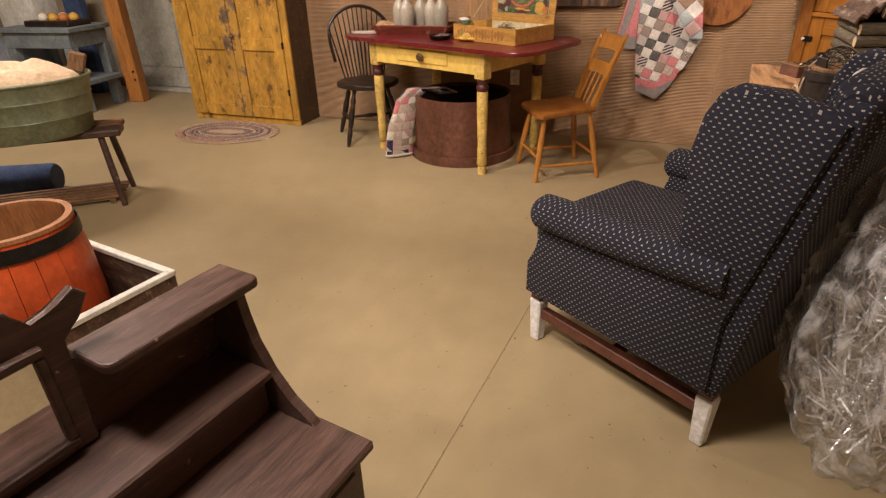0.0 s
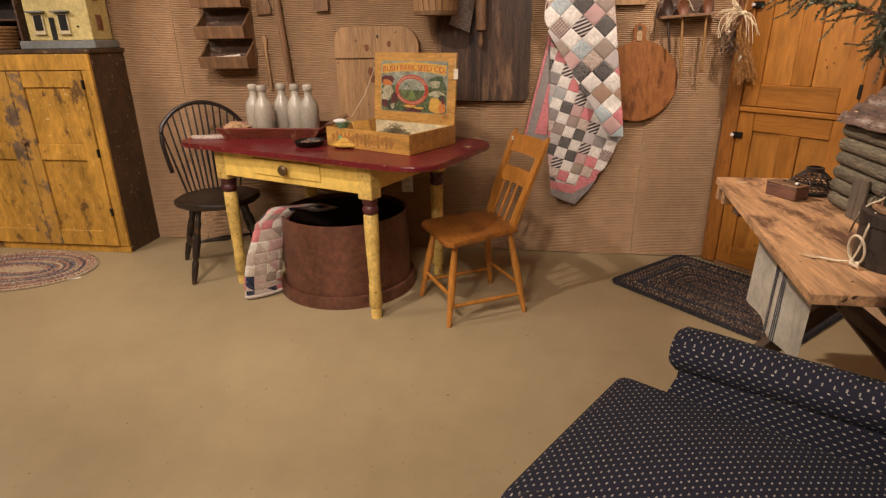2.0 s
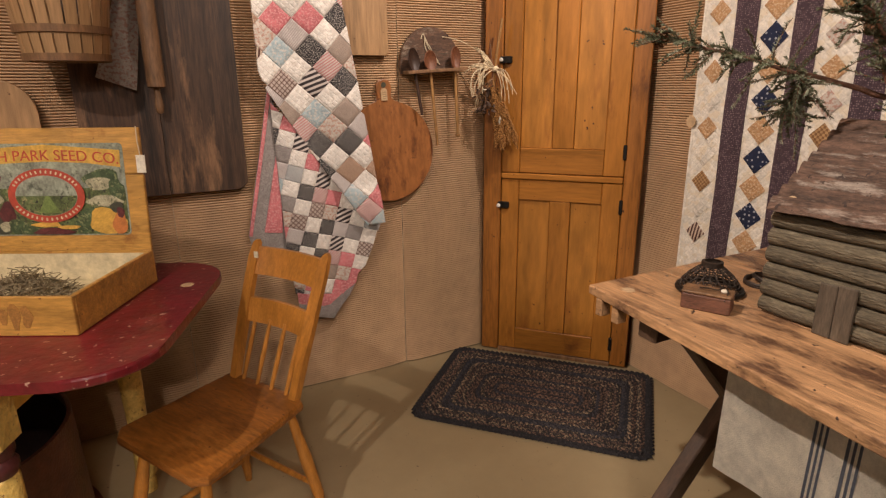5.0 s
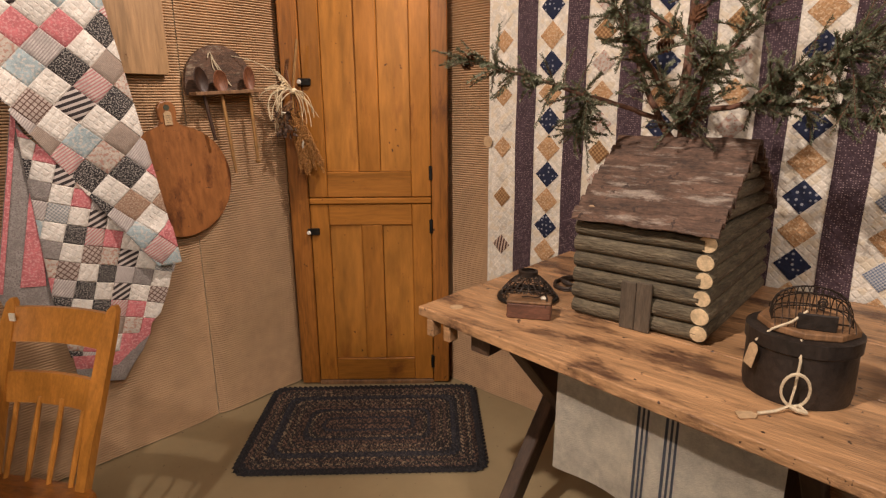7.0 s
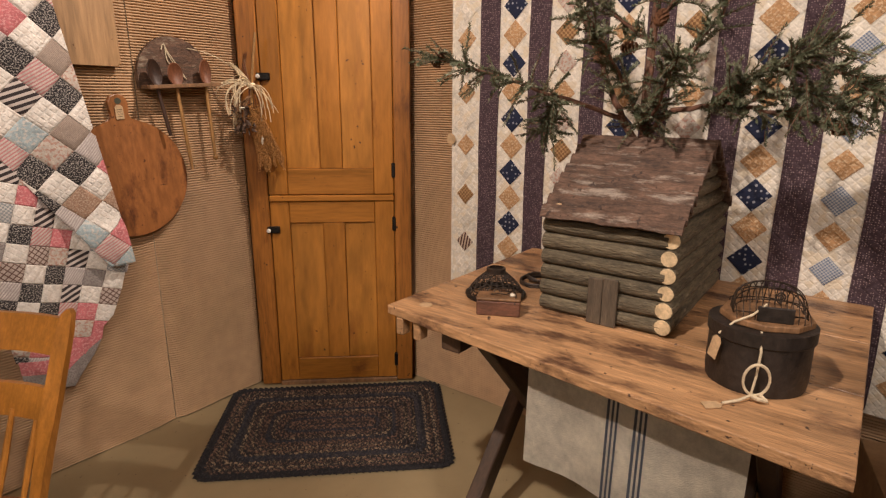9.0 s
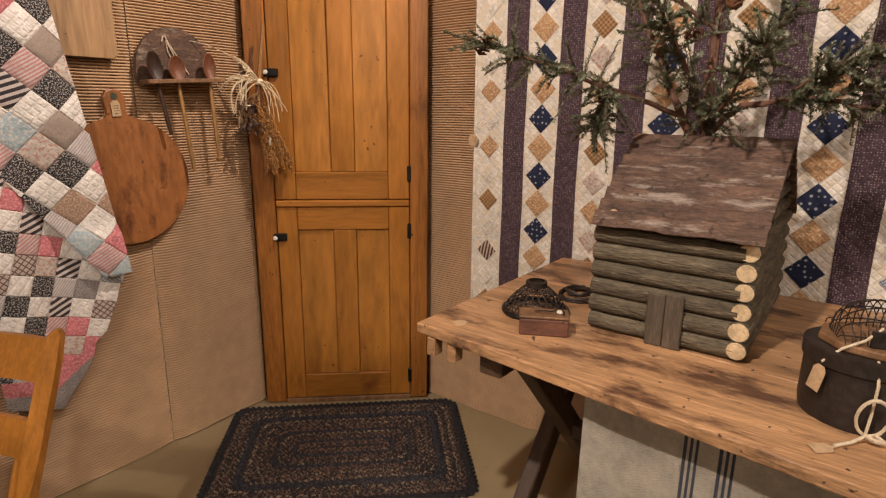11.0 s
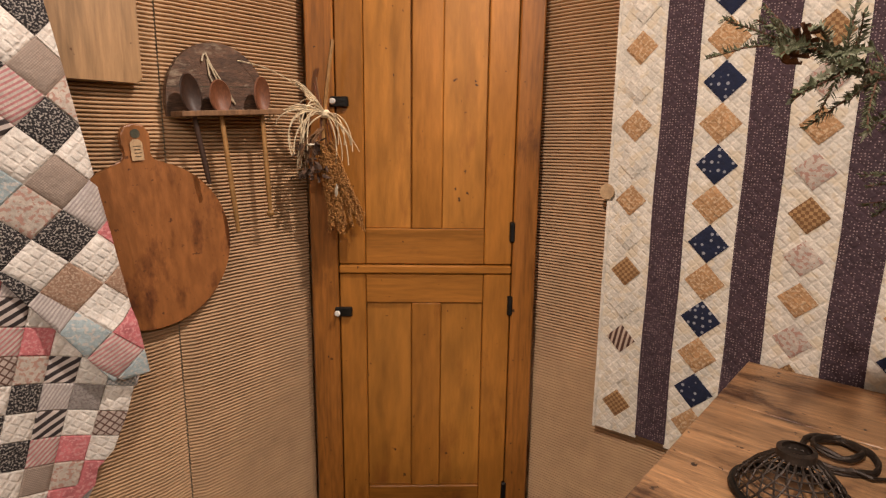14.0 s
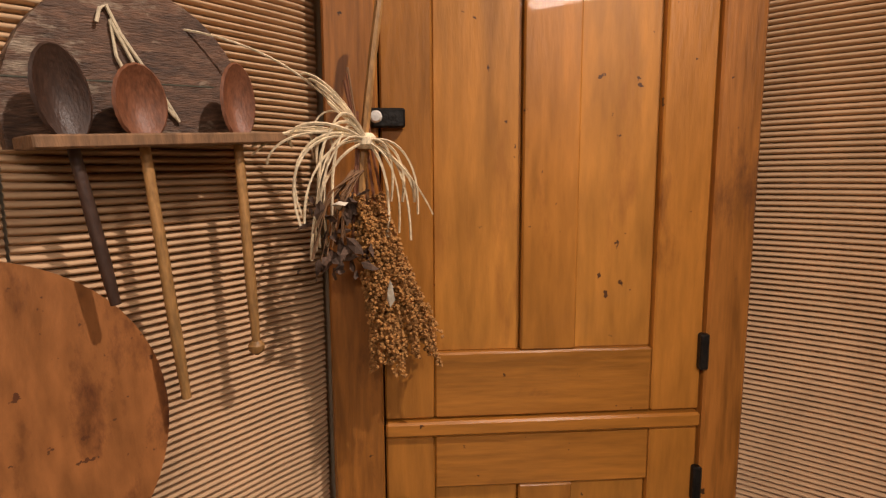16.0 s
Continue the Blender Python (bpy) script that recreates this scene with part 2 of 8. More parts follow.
CUPWORN = material("cupboard_worn_stile", (0.17, 0.11, 0.065), 0.6, 0.4, 5, (1, 1, 0.4), wear=(0.48, 0.26, 0.045), wear_at=0.44, wear_scale=7, bump=0.3)
BLACKW = material("black_painted_wood", (0.022, 0.014, 0.010), 0.33, 0.4, 9, wear=(0.12, 0.055, 0.022), wear_at=0.60, wear_scale=12, bump=0.1)
MAPLE = material("honey_maple", (0.43, 0.175, 0.03), 0.36, 0.22, 4, (4, 4, 0.8), wear=(0.24, 0.085, 0.018), wear_at=0.62, wear_scale=7, wear_soft=0.2, bump=0.06, coat=0.1)
MAPSEAT = material("worn_maple_seat", (0.25, 0.09, 0.016), 0.33, 0.35, 4, (0.8, 5, 5), wear=(0.40, 0.17, 0.04), wear_at=0.55, wear_scale=5, wear_soft=0.2, bump=0.1, grime=0.4, specks=((0.09, 0.03, 0.01), 0.68, 40))
DRUM = material("brown_bentwood", (0.115, 0.043, 0.024), 0.42, 0.35, 4, (1, 1, 1), wear=(0.21, 0.10, 0.055), wear_at=0.58, wear_scale=4.5, wear_soft=0.2, bump=0.25, wear_stretch=(1, 1, 0.45), grime=0.35)
DRUMIN = material("dark_drum_inside", (0.03, 0.015, 0.010), 0.7, 0.3, 4)
FABRIC = woven("navy_wool_cloth", (0.0045, 0.005, 0.015), (0.31, 0.28, 0.24), 0.0105, 0.0108, 0.0040)
WALNUT = material("dark_walnut", (0.070, 0.036, 0.026), 0.46, 0.45, 3.5, (0.8, 9, 9), wear=(0.19, 0.125, 0.095), wear_at=0.58, wear_scale=4, wear_soft=0.2, bump=0.25, bump_scale=60, wear_stretch=(0.8, 6, 6), grime=0.4, specks=((0.30, 0.22, 0.17), 0.70, 40))
RAIL = material("red_brown_rail", (0.10, 0.032, 0.018), 0.45, 0.3, 6)
WRAP = material("white_wrap", (0.75, 0.74, 0.72), 0.35, 0.06, 12, bump=0.4, bump_scale=60)
PLANK = material("scrubbed_pine_top", (0.45, 0.255, 0.125), 0.40, 0.34, 3.2, (7, 0.5, 5), wear=(0.12, 0.060, 0.034), wear_at=0.505, wear_scale=5.5, wear_soft=0.12, bump=0.25, bump_scale=50, rand=0.14, wear_stretch=(2.4, 0.8, 1), grime=0.38, specks=((0.055, 0.030, 0.02), 0.665, 45))
DARKLEG = material("dark_trestle", (0.075, 0.042, 0.024), 0.6, 0.35, 5, (3, 3, 1), bump=0.2)
LOG = material("bark_log", (0.125, 0.100, 0.062), 0.85, 0.5, 14, (4, 0.6, 4), wear=(0.24, 0.20, 0.135), wear_at=0.57, wear_scale=26, wear_soft=0.1, bump=0.8, bump_scale=60, rand=0.2, grime=0.5, wear_stretch=(3, 0.7, 3))
LOGX = material("bark_log_side", (0.125, 0.100, 0.062), 0.85, 0.5, 14, (0.6, 4, 4), wear=(0.24, 0.20, 0.135), wear_at=0.57, wear_scale=26, wear_soft=0.1, bump=0.8, bump_scale=60, rand=0.2, grime=0.5, wear_stretch=(0.7, 3, 3))
LOGEND = material("cut_log_end", (0.62, 0.47, 0.28), 0.7, 0.2, 30)
# Pale streaks: real weathering, strengthened to replace missing shading between the ribs.
BARK = material("bark_slab_roof", (0.115, 0.066, 0.044), 0.8, 0.55, 9, (3.4, 0.9, 3.4), wear=(0.32, 0.26, 0.21), wear_at=0.55, wear_scale=8, wear_soft=0.10, bump=0.8, bump_scale=30, wear_stretch=(4, 0.8, 4), grime=0.5, specks=((0.05, 0.03, 0.022), 0.64, 40))
GREYW = material("grey_weathered_wood", (0.10, 0.075, 0.05), 0.8, 0.35, 5, (6, 6, 1), bump=0.3, bump_scale=40)
PINE = material("plain_pine", (0.40, 0.235, 0.108), 0.5, 0.26, 2.2, (6, 6, 0.5), wear=(0.22, 0.095, 0.03), wear_at=0.62, wear_scale=5, wear_soft=0.1, bump=0.08, rand=0.05, wear_stretch=(2, 2, 0.7), grime=0.25, specks=((0.12, 0.05, 0.018), 0.69, 26))
SCORCH = material("dark_scorched_board", (0.058, 0.030, 0.016), 0.6, 0.7, 2.6, (9, 9, 0.5), wear=(0.24, 0.13, 0.065), wear_at=0.54, wear_scale=2.6, wear_soft=0.14, bump=0.2, rand=0.1, wear_stretch=(4, 4, 0.8), grime=0.5)
ROUNDB = material("worn_round_board", (0.29, 0.112, 0.034), 0.42, 0.22, 2.4, (3, 3, 0.8), wear=(0.10, 0.033, 0.013), wear_at=0.53, wear_scale=4.2, wear_soft=0.10, bump=0.10, grime=0.22, wear_stretch=(1.6, 1, 0.7), specks=((0.10, 0.036, 0.015), 0.66, 60))
OLDW = material("old_brown_wood", (0.20, 0.105, 0.048), 0.6, 0.35, 4, (5, 5, 1), wear=(0.10, 0.05, 0.025), wear_at=0.6, wear_scale=6, wear_soft=0.2, bump=0.15, rand=0.12)
RACKW = material("dark_old_plank", (0.105, 0.055, 0.032), 0.65, 0.6, 6, (1, 5, 5), wear=(0.30, 0.23, 0.16), wear_at=0.56, wear_scale=15, wear_soft=0.1, bump=0.4, wear_stretch=(0.8, 2, 2), grime=0.5)
SPOON = material("carved_spoon", (0.20, 0.075, 0.035), 0.5, 0.3, 10, (3, 3, 1))
SPOOND = material("dark_spoon", (0.05, 0.025, 0.016), 0.5, 0.3, 10, (3, 3, 1))
SPOONL = material("pale_spoon_handle", (0.34, 0.18, 0.06), 0.5, 0.3, 10, (3, 3, 1))
STONE = material("grey_stoneware", (0.45, 0.405, 0.325), 0.25, 0.10, 9, wear=(0.38, 0.32, 0.23), wear_at=0.58, wear_scale=9, wear_soft=0.2, bump=0.04, rand=0.16, grime=0.12)
TROUGH = material("red_dough_trough", (0.17, 0.036, 0.018), 0.45, 0.4, 5, (1, 5, 5), wear=(0.34, 0.17, 0.09), wear_at=0.60, wear_scale=12, grime=0.4)
SEED = material("seed_box_wood", (0.52, 0.275, 0.060), 0.45, 0.26, 4, (0.8, 6, 6), wear=(0.27, 0.10, 0.022), wear_at=0.58, wear_scale=8, wear_soft=0.15, specks=((0.14, 0.05, 0.015), 0.69, 60))
CREAM = material("cream_paint", (0.62, 0.53, 0.33), 0.6, 0.12, 6)
INKRED = material("ink_red", (0.45, 0.06, 0.03), 0.6, 0.15, 20)
INKORANGE = material("ink_orange", (0.50, 0.17, 0.04), 0.6, 0.15, 20)
INKGREEN = material("ink_green", (0.10, 0.13, 0.045), 0.5, 0.6, 30, wear=(0.30, 0.27, 0.12), wear_at=0.56, wear_scale=60, wear_soft=0.03, grime=0.5, specks=((0.03, 0.03, 0.02), 0.60, 90))
INKBLUE = material("ink_sky", (0.27, 0.29, 0.22), 0.5, 0.5, 16, wear=(0.09, 0.10, 0.07), wear_at=0.56, wear_scale=34)
# Dark print, and the colour that stands for shade in holes.
INKGAP = material("dark_ink_and_gaps", (0.05, 0.05, 0.03), 0.6, 0.3, 20)
INKYEL = material("ink_yellow", (0.62, 0.36, 0.06), 0.6, 0.2, 20)
PAPER = material("paper_tag", (0.72, 0.66, 0.53), 0.8, 0.06, 20)
KRAFT = material("kraft_tag", (0.50, 0.34, 0.19), 0.8, 0.1, 20)
STRING = material("cotton_string", (0.62, 0.52, 0.36), 0.9, 0.12, 60)
RAFFIA = material("raffia", (0.82, 0.67, 0.45), 0.7, 0.25, 40)
GRAIN = material("dried_grain_heads", (0.46, 0.22, 0.062), 0.85, 0.5, 90, bump=0.8, bump_scale=260)
DRIED = material("dried_leaves", (0.09, 0.052, 0.034), 0.85, 0.5, 40, wear=(0.30, 0.24, 0.14), wear_at=0.66, wear_scale=30)
NEEDLE = material("evergreen_needles", (0.105, 0.118, 0.062), 0.7, 0.5, 60, wear=(0.28, 0.29, 0.20), wear_at=0.52, wear_scale=40)
TWIG = material("branch_bark", (0.15, 0.07, 0.042), 0.75, 0.4, 30, wear=(0.26, 0.17, 0.12), wear_at=0.6, wear_scale=60, bump=0.5)
CONE = material("pine_cone", (0.17, 0.075, 0.035), 0.8, 0.4, 60)
LINEN = material("linen_towel", (0.72, 0.66, 0.54), 0.95, 0.07, 5, bump=0.35, bump_scale=400)
NAVYST = material("towel_stripe", (0.05, 0.055, 0.07), 0.95, 0.2, 60)
WIRE = material("rusty_wire", (0.045, 0.032, 0.024), 0.55, 0.4, 60, metal=0.5)
BLACKBOX = material("black_bentwood_box", (0.022, 0.016, 0.013), 0.5, 0.5, 8, wear=(0.08, 0.05, 0.03), wear_at=0.66, wear_scale=10)
BROWNBLOCK = material("red_brown_box", (0.13, 0.055, 0.032), 0.6, 0.35, 8, (1, 4, 4), bump=0.2)
HAY = material("dried_moss", (0.24, 0.19, 0.11), 0.9, 0.5, 60)
GALV = material("green_grey_tub", (0.18, 0.205, 0.125), 0.42, 0.2, 6, metal=0.25, wear=(0.25, 0.24, 0.17), wear_at=0.6, wear_scale=8, wear_soft=0.2, bump=0.05)
MUSLIN = material("peach_muslin", (0.66, 0.49, 0.32), 0.95, 0.12, 8, bump=0.4, bump_scale=50)
BLUEBENCH = material("blue_grey_paint", (0.17, 0.20, 0.21), 0.6, 0.25, 6, wear=(0.10, 0.08, 0.06), wear_at=0.62, wear_scale=10)
PALEDOOR = material("pale_grey_paint", (0.46, 0.45, 0.38), 0.6, 0.15, 5, wear=(0.30, 0.26, 0.18), wear_at=0.66, wear_scale=8)
POST = material("orange_post", (0.42, 0.17, 0.04), 0.5, 0.2, 4, (4, 4, 0.6))
ORANGE = material("orange_paint", (0.55, 0.085, 0.02), 0.4, 0.14, 5)
BARRELIN = material("barrel_inside", (0.32, 0.13, 0.045), 0.55, 0.3, 4, (5, 5, 0.6))
WHITEP = material("white_paint", (0.70, 0.68, 0.60), 0.5, 0.08, 6, wear=(0.4, 0.36, 0.28), wear_at=0.68, wear_scale=10)
BOXCARD = material("plain_cardboard", (0.36, 0.22, 0.11), 0.85, 0.1, 6)
DENIM = material("blue_cloth", (0.045, 0.075, 0.16), 0.95, 0.3, 12, bump=0.4)
GREYCL = material("grey_cloth", (0.20, 0.22, 0.26), 0.95, 0.15, 10, bump=0.3)
DOLLY = material("dollhouse_yellow", (0.62, 0.50, 0.20), 0.6, 0.1, 8)
DOLLG = material("dollhouse_grey", (0.20, 0.21, 0.20), 0.6, 0.15, 8)
GLASSD = material("dark_window", (0.03, 0.03, 0.03), 0.2, 0.2, 8, bump=0)
BASKETM = material("straw_basket", (0.34, 0.18, 0.07), 0.8, 0.4, 40, bump=0.6, bump_scale=120)
TINSEL = material("silver_tinsel", (0.86, 0.86, 0.87), 0.25, 0.1, 30, metal=0.55, bump=0)
LIME = material("lime_ball", (0.45, 0.75, 0.05), 0.6, 0.2, 60, bump=0.5)
MIRROR = material("mirror_glass", (0.85, 0.85, 0.85), 0.12, 0.02, 3, metal=1.0, bump=0)
mirror_shader = MIRROR.node_tree.nodes["Principled BSDF"]
for link in list(mirror_shader.inputs["Roughness"].links):
    MIRROR.node_tree.links.remove(link)
mirror_shader.inputs["Roughness"].default_value = 0.03
PLASTIC = bpy.data.materials.new("clear_plastic")
PLASTIC.use_nodes = True
pn, pl = PLASTIC.node_tree.nodes, PLASTIC.node_tree.links
clear, shine, blend = pn.new("ShaderNodeBsdfTransparent"), pn.new("ShaderNodeBsdfGlossy"), pn.new("ShaderNodeMixShader")
clear.inputs[0].default_value = (0.98, 0.98, 0.98, 1)
shine.inputs["Roughness"].default_value = 0.12
layer = pn.new("ShaderNodeLayerWeight")
layer.inputs[0].default_value = 0.35
crease = pn.new("ShaderNodeTexNoise")
crease.inputs["Scale"].default_value, crease.inputs["Detail"].default_value = 14, 5
pbump = pn.new("ShaderNodeBump")
pbump.inputs["Strength"].default_value, pbump.inputs["Distance"].default_value = 0.9, 0.05
pl.new(crease.outputs["Fac"], pbump.inputs["Height"])
pl.new(pbump.outputs[0], shine.inputs["Normal"])
pl.new(pbump.outputs[0], layer.inputs["Normal"])
pl.new(layer.outputs["Facing"], blend.inputs[0])
pl.new(clear.outputs[0], blend.inputs[1])
pl.new(shine.outputs[0], blend.inputs[2])
# White diffuse patches along the creases stand in for glints on the film.
glint_white, film_mix = pn.new("ShaderNodeBsdfDiffuse"), pn.new("ShaderNodeMixShader")
glint_white.inputs[0].default_value = (0.8, 0.8, 0.8, 1)
glint_mask = pn.new("ShaderNodeMapRange")
glint_mask.inputs[1].default_value, glint_mask.inputs[2].default_value, glint_mask.inputs[3].default_value, glint_mask.inputs[4].default_value = 0.46, 0.70, 0.04, 0.50
pl.new(crease.outputs["Fac"], glint_mask.inputs[0])
pl.new(glint_mask.outputs[0], film_mix.inputs[0])
pl.new(blend.outputs[0], film_mix.inputs[1])
pl.new(glint_white.outputs[0], film_mix.inputs[2])
pl.new(film_mix.outputs[0], pn["Material Output"].inputs[0])


# ---- building blocks ----
def part(name, bm, mat, parent=None, label="", smooth=False):
    """Links a bmesh as one mesh object, under a thing where one is given."""
    me = bpy.data.meshes.new(name)
    bm.normal_update()
    bm.to_mesh(me)
    bm.free()
    me.materials.append(mat)
    if smooth:
        for p in me.polygons:
            p.use_smooth = True
        me.set_sharp_from_angle(angle=radians(42))
    ob = new(name, me)
    if parent:
        ob.parent = parent
    if label:
        ob["label"] = label
    return ob


def thing(name, m, label, category, group=""):
    ob = new(name)
    ob.matrix_basis = m
    ob.empty_display_size = 0.1
    return tagged(ob, label, category, group)


def place(ob, m, label, category, group="", kind=""):
    ob.matrix_basis = m
    return tagged(ob, label, category, group, kind)


def box(x0, y0, z0, x1, y1, z1, bevel=0.004, segs=1, bm=None, m=None):
    bm = bm or bmesh.new()
    mat = Matrix.Translation(((x0 + x1) / 2, (y0 + y1) / 2, (z0 + z1) / 2)) @ Matrix.Diagonal((abs(x1 - x0), abs(y1 - y0), abs(z1 - z0), 1))
    made = bmesh.ops.create_cube(bm, size=1, matrix=mat)["verts"]
    if bevel:
        edges = list({e for v in made for e in v.link_edges})
        got = bmesh.ops.bevel(bm, geom=edges, offset=bevel, segments=segs, affect="EDGES", profile=0.6)
        made = list({v for f in got["faces"] for v in f.verts} | {v for v in made if v.is_valid})
    if m:
        bmesh.ops.transform(bm, matrix=m, verts=made)
    return bm


def lathe(profile, seg=24, bm=None, m=None, sx=1.0, sy=1.0, cap=True):
    """A turned body from (radius, height) pairs."""
    bm = bm or bmesh.new()
    rings = []
    for r, z in profile:
        rings.append([bm.verts.new((sx * r * math.cos(2 * math.pi * i / seg), sy * r * math.sin(2 * math.pi * i / seg), z)) for i in range(seg)])
    for a, b in zip(rings, rings[1:]):
        for i in range(seg):
            j = (i + 1) % seg
            bm.faces.new((a[i], a[j], b[j], b[i]))
    if cap:
        bm.faces.new(rings[0][::-1])
        bm.faces.new(rings[-1])
    if m:
        bmesh.ops.transform(bm, matrix=m, verts=[v for ring in rings for v in ring])
    return bm


def between(a, b):
    """A pose whose z runs from a to b."""
    a, b = Vector(a), Vector(b)
    return Matrix.Translation(a) @ (b - a).to_track_quat("Z", "Y").to_matrix().to_4x4()


def turned(a, b, radii, seg=14, bm=None):
    """A turned stick from a to b; radii: (share of the length, radius) pairs."""
    length = (Vector(b) - Vector(a)).length
    return lathe([(r, s * length) for s, r in radii], seg, bm, between(a, b))


def tube(points, r, seg=8, bm=None, closed=False, taper=1.0):
    bm = bm or bmesh.new()
    pts = [Vector(p) for p in points]
    n = len(pts)
    rings = []
    up = Vector((0.13, 0.21, 1)).normalized()
    for i, p in enumerate(pts):
        d = (pts[(i + 1) % n] - pts[i - 1]) if closed else (pts[min(i + 1, n - 1)] - pts[max(i - 1, 0)])
        d = d.normalized() if d.length else Vector((0, 0, 1))
        side = d.cross(up)
        side = side.normalized() if side.length > 1e-4 else Vector((1, 0, 0))
        top = side.cross(d)
        rr = r * (1 + (taper - 1) * i / max(1, n - 1))
        rings.append([bm.verts.new(p + rr * (math.cos(2 * math.pi * k / seg) * side + math.sin(2 * math.pi * k / seg) * top)) for k in range(seg)])
    pairs = list(zip(rings, rings[1:])) + ([(rings[-1], rings[0])] if closed else [])
    for a, b in pairs:
        for k in range(seg):
            j = (k + 1) % seg
            bm.faces.new((a[k], a[j], b[j], b[k]))
    if not closed:
        bm.faces.new(rings[0][::-1])
        bm.faces.new(rings[-1])
    return bm


def slab(outline, thick, bevel=0.004, bm=None, m=None):
    """A flat outline in x and y, thickened upwards from z = 0."""
    bm = bm or bmesh.new()
    low = [bm.verts.new((x, y, 0)) for x, y in outline]
    high = [bm.verts.new((x, y, thick)) for x, y in outline]
    n = len(outline)
    top = bm.faces.new(high)
    bot = bm.faces.new(low[::-1])
    for i in range(n):
        j = (i + 1) % n
        bm.faces.new((low[i], low[j], high[j], high[i]))
    made = low + high
    if bevel:
        got = bmesh.ops.bevel(bm, geom=list(top.edges) + list(bot.edges), offset=bevel, segments=2, affect="EDGES", profile=0.5)
        made = list({v for f in got["faces"] for v in f.verts} | {v for v in made if v.is_valid})
    if m:
        bmesh.ops.transform(bm, matrix=m, verts=made)
    return bm


def rounded(x0, y0, x1, y1, r, n=6):
    """A rectangle's outline with rounded corners; r: one radius or four, from the lower left round."""
    rs = r if isinstance(r, (list, tuple)) else (r,) * 4
    out = []
    for (cx, cy, a), q in zip(((x0, y0, 180), (x1, y0, 270), (x1, y1, 0), (x0, y1, 90)), rs):
        sx, sy = (1 if cx == x0 else -1), (1 if cy == y0 else -1)
        for k in range(n + 1):
            t = radians(a + 90 * k / n)
            out.append((cx + sx * q + q * math.cos(t), cy + sy * q + q * math.sin(t)))
    return out


def metre_uv(ob, turn=0.0):
    """Lays metre coordinates on a mesh, each face along its main direction."""
    me = ob.data
    uv = me.uv_layers.new(name="UVMap").data
    c, s = math.cos(turn), math.sin(turn)
    for p in me.polygons:
        nx, ny, nz = (abs(q) for q in p.normal)
        for li in p.loop_indices:
            x, y, z = me.vertices[me.loops[li].vertex_index].co
            a, b = (y, z) if nx >= ny and nx >= nz else ((x, z) if ny >= nz else (x, y))
            uv[li].uv = (c * a - s * b, s * a + c * b)
    return ob


UPRIGHT = Matrix(((1, 0, 0, 0), (0, 0, -1, 0), (0, 1, 0, 0), (0, 0, 0, 1)))   # a slab's x, y become x, z; its thickness runs to -y


# ---- the room's shell ----
NORTH, EAST, HIGH = 4.70, 1.885, 2.9
ux, uy = 0.677, -0.736          # along the corner door, from its left edge
DX, DY = 1.371, 4.682
floor = part("floor", box(-8, -4, -0.12, 4, 7, 0, 0), FLOOR)
place(floor, Matrix(), "tan painted concrete floor, scuffed and stained", "floor", kind="structure")
joint = part("floor_joint", box(-0.0014, -2.6, 0.0005, 0.0014, 0.62, 0.0015, 0), material("joint_dirt", (0.245, 0.182, 0.10), 0.9, 0.3, 20), floor, "thin dark joint in the floor")
joint.matrix_basis = pose(0.165, 1.75, 0, 0, 0, -5)


def shell_wall(name, x0, y0, x1, y1, label, mat=PLASTER):
    w = part(name, box(x0, y0, 0, x1, y1, HIGH, 0), mat)
    return place(w, Matrix(), label, "wall", kind="structure")


north = shell_wall("wall_north", -3.55, NORTH + 0.024, 1.40, NORTH + 0.13, "wall faced with brown corrugated cardboard sheets")
east = shell_wall("wall_east", EAST + 0.024, -4, EAST + 0.13, 4.18, "wall faced with brown corrugated cardboard behind a quilt")
shell_wall("wall_far", -8, 5.36, -3.43, 5.5, "plain tan wall out of view, closing the room beyond the cupboard", PLASTER)
shell_wall("wall_return", -3.55, NORTH + 0.13, -3.43, 5.36, "plain end of the partition wall", PLASTER)
# West and south walls are unseen; added to close the room to outside light.
shell_wall("wall_west", -8.12, -4, -8, 5.5, "plain tan wall out of view, closing the room", PLASTER)
shell_wall("wall_south", -8, -4.12, 2.03, -4, "plain tan wall out of view, closing the room", PLASTER)
cm = Matrix.Translation((DX, DY, 0)) @ Matrix.Rotation(math.atan2(uy, ux), 4, "Z")
corner = part("wall_corner", box(-0.02, 0.06, 0, 0.73, 0.16, HIGH, 0), PLASTER)
place(corner, cm, "short wall across the corner that holds the door", "wall", kind="structure")
part("lintel", box(-0.02, -0.005, 2.07, 0.72, 0.058, HIGH, 0), CARD, corner)
# Ceiling is unseen; added to shut out world light and bounce the lamps.
ceiling = part("ceiling", box(-8, -4, HIGH, 4, 7, HIGH + 0.1, 0), CEIL)
place(ceiling, Matrix(), "plain ceiling boards out of view, closing the room", "ceiling", kind="structure")


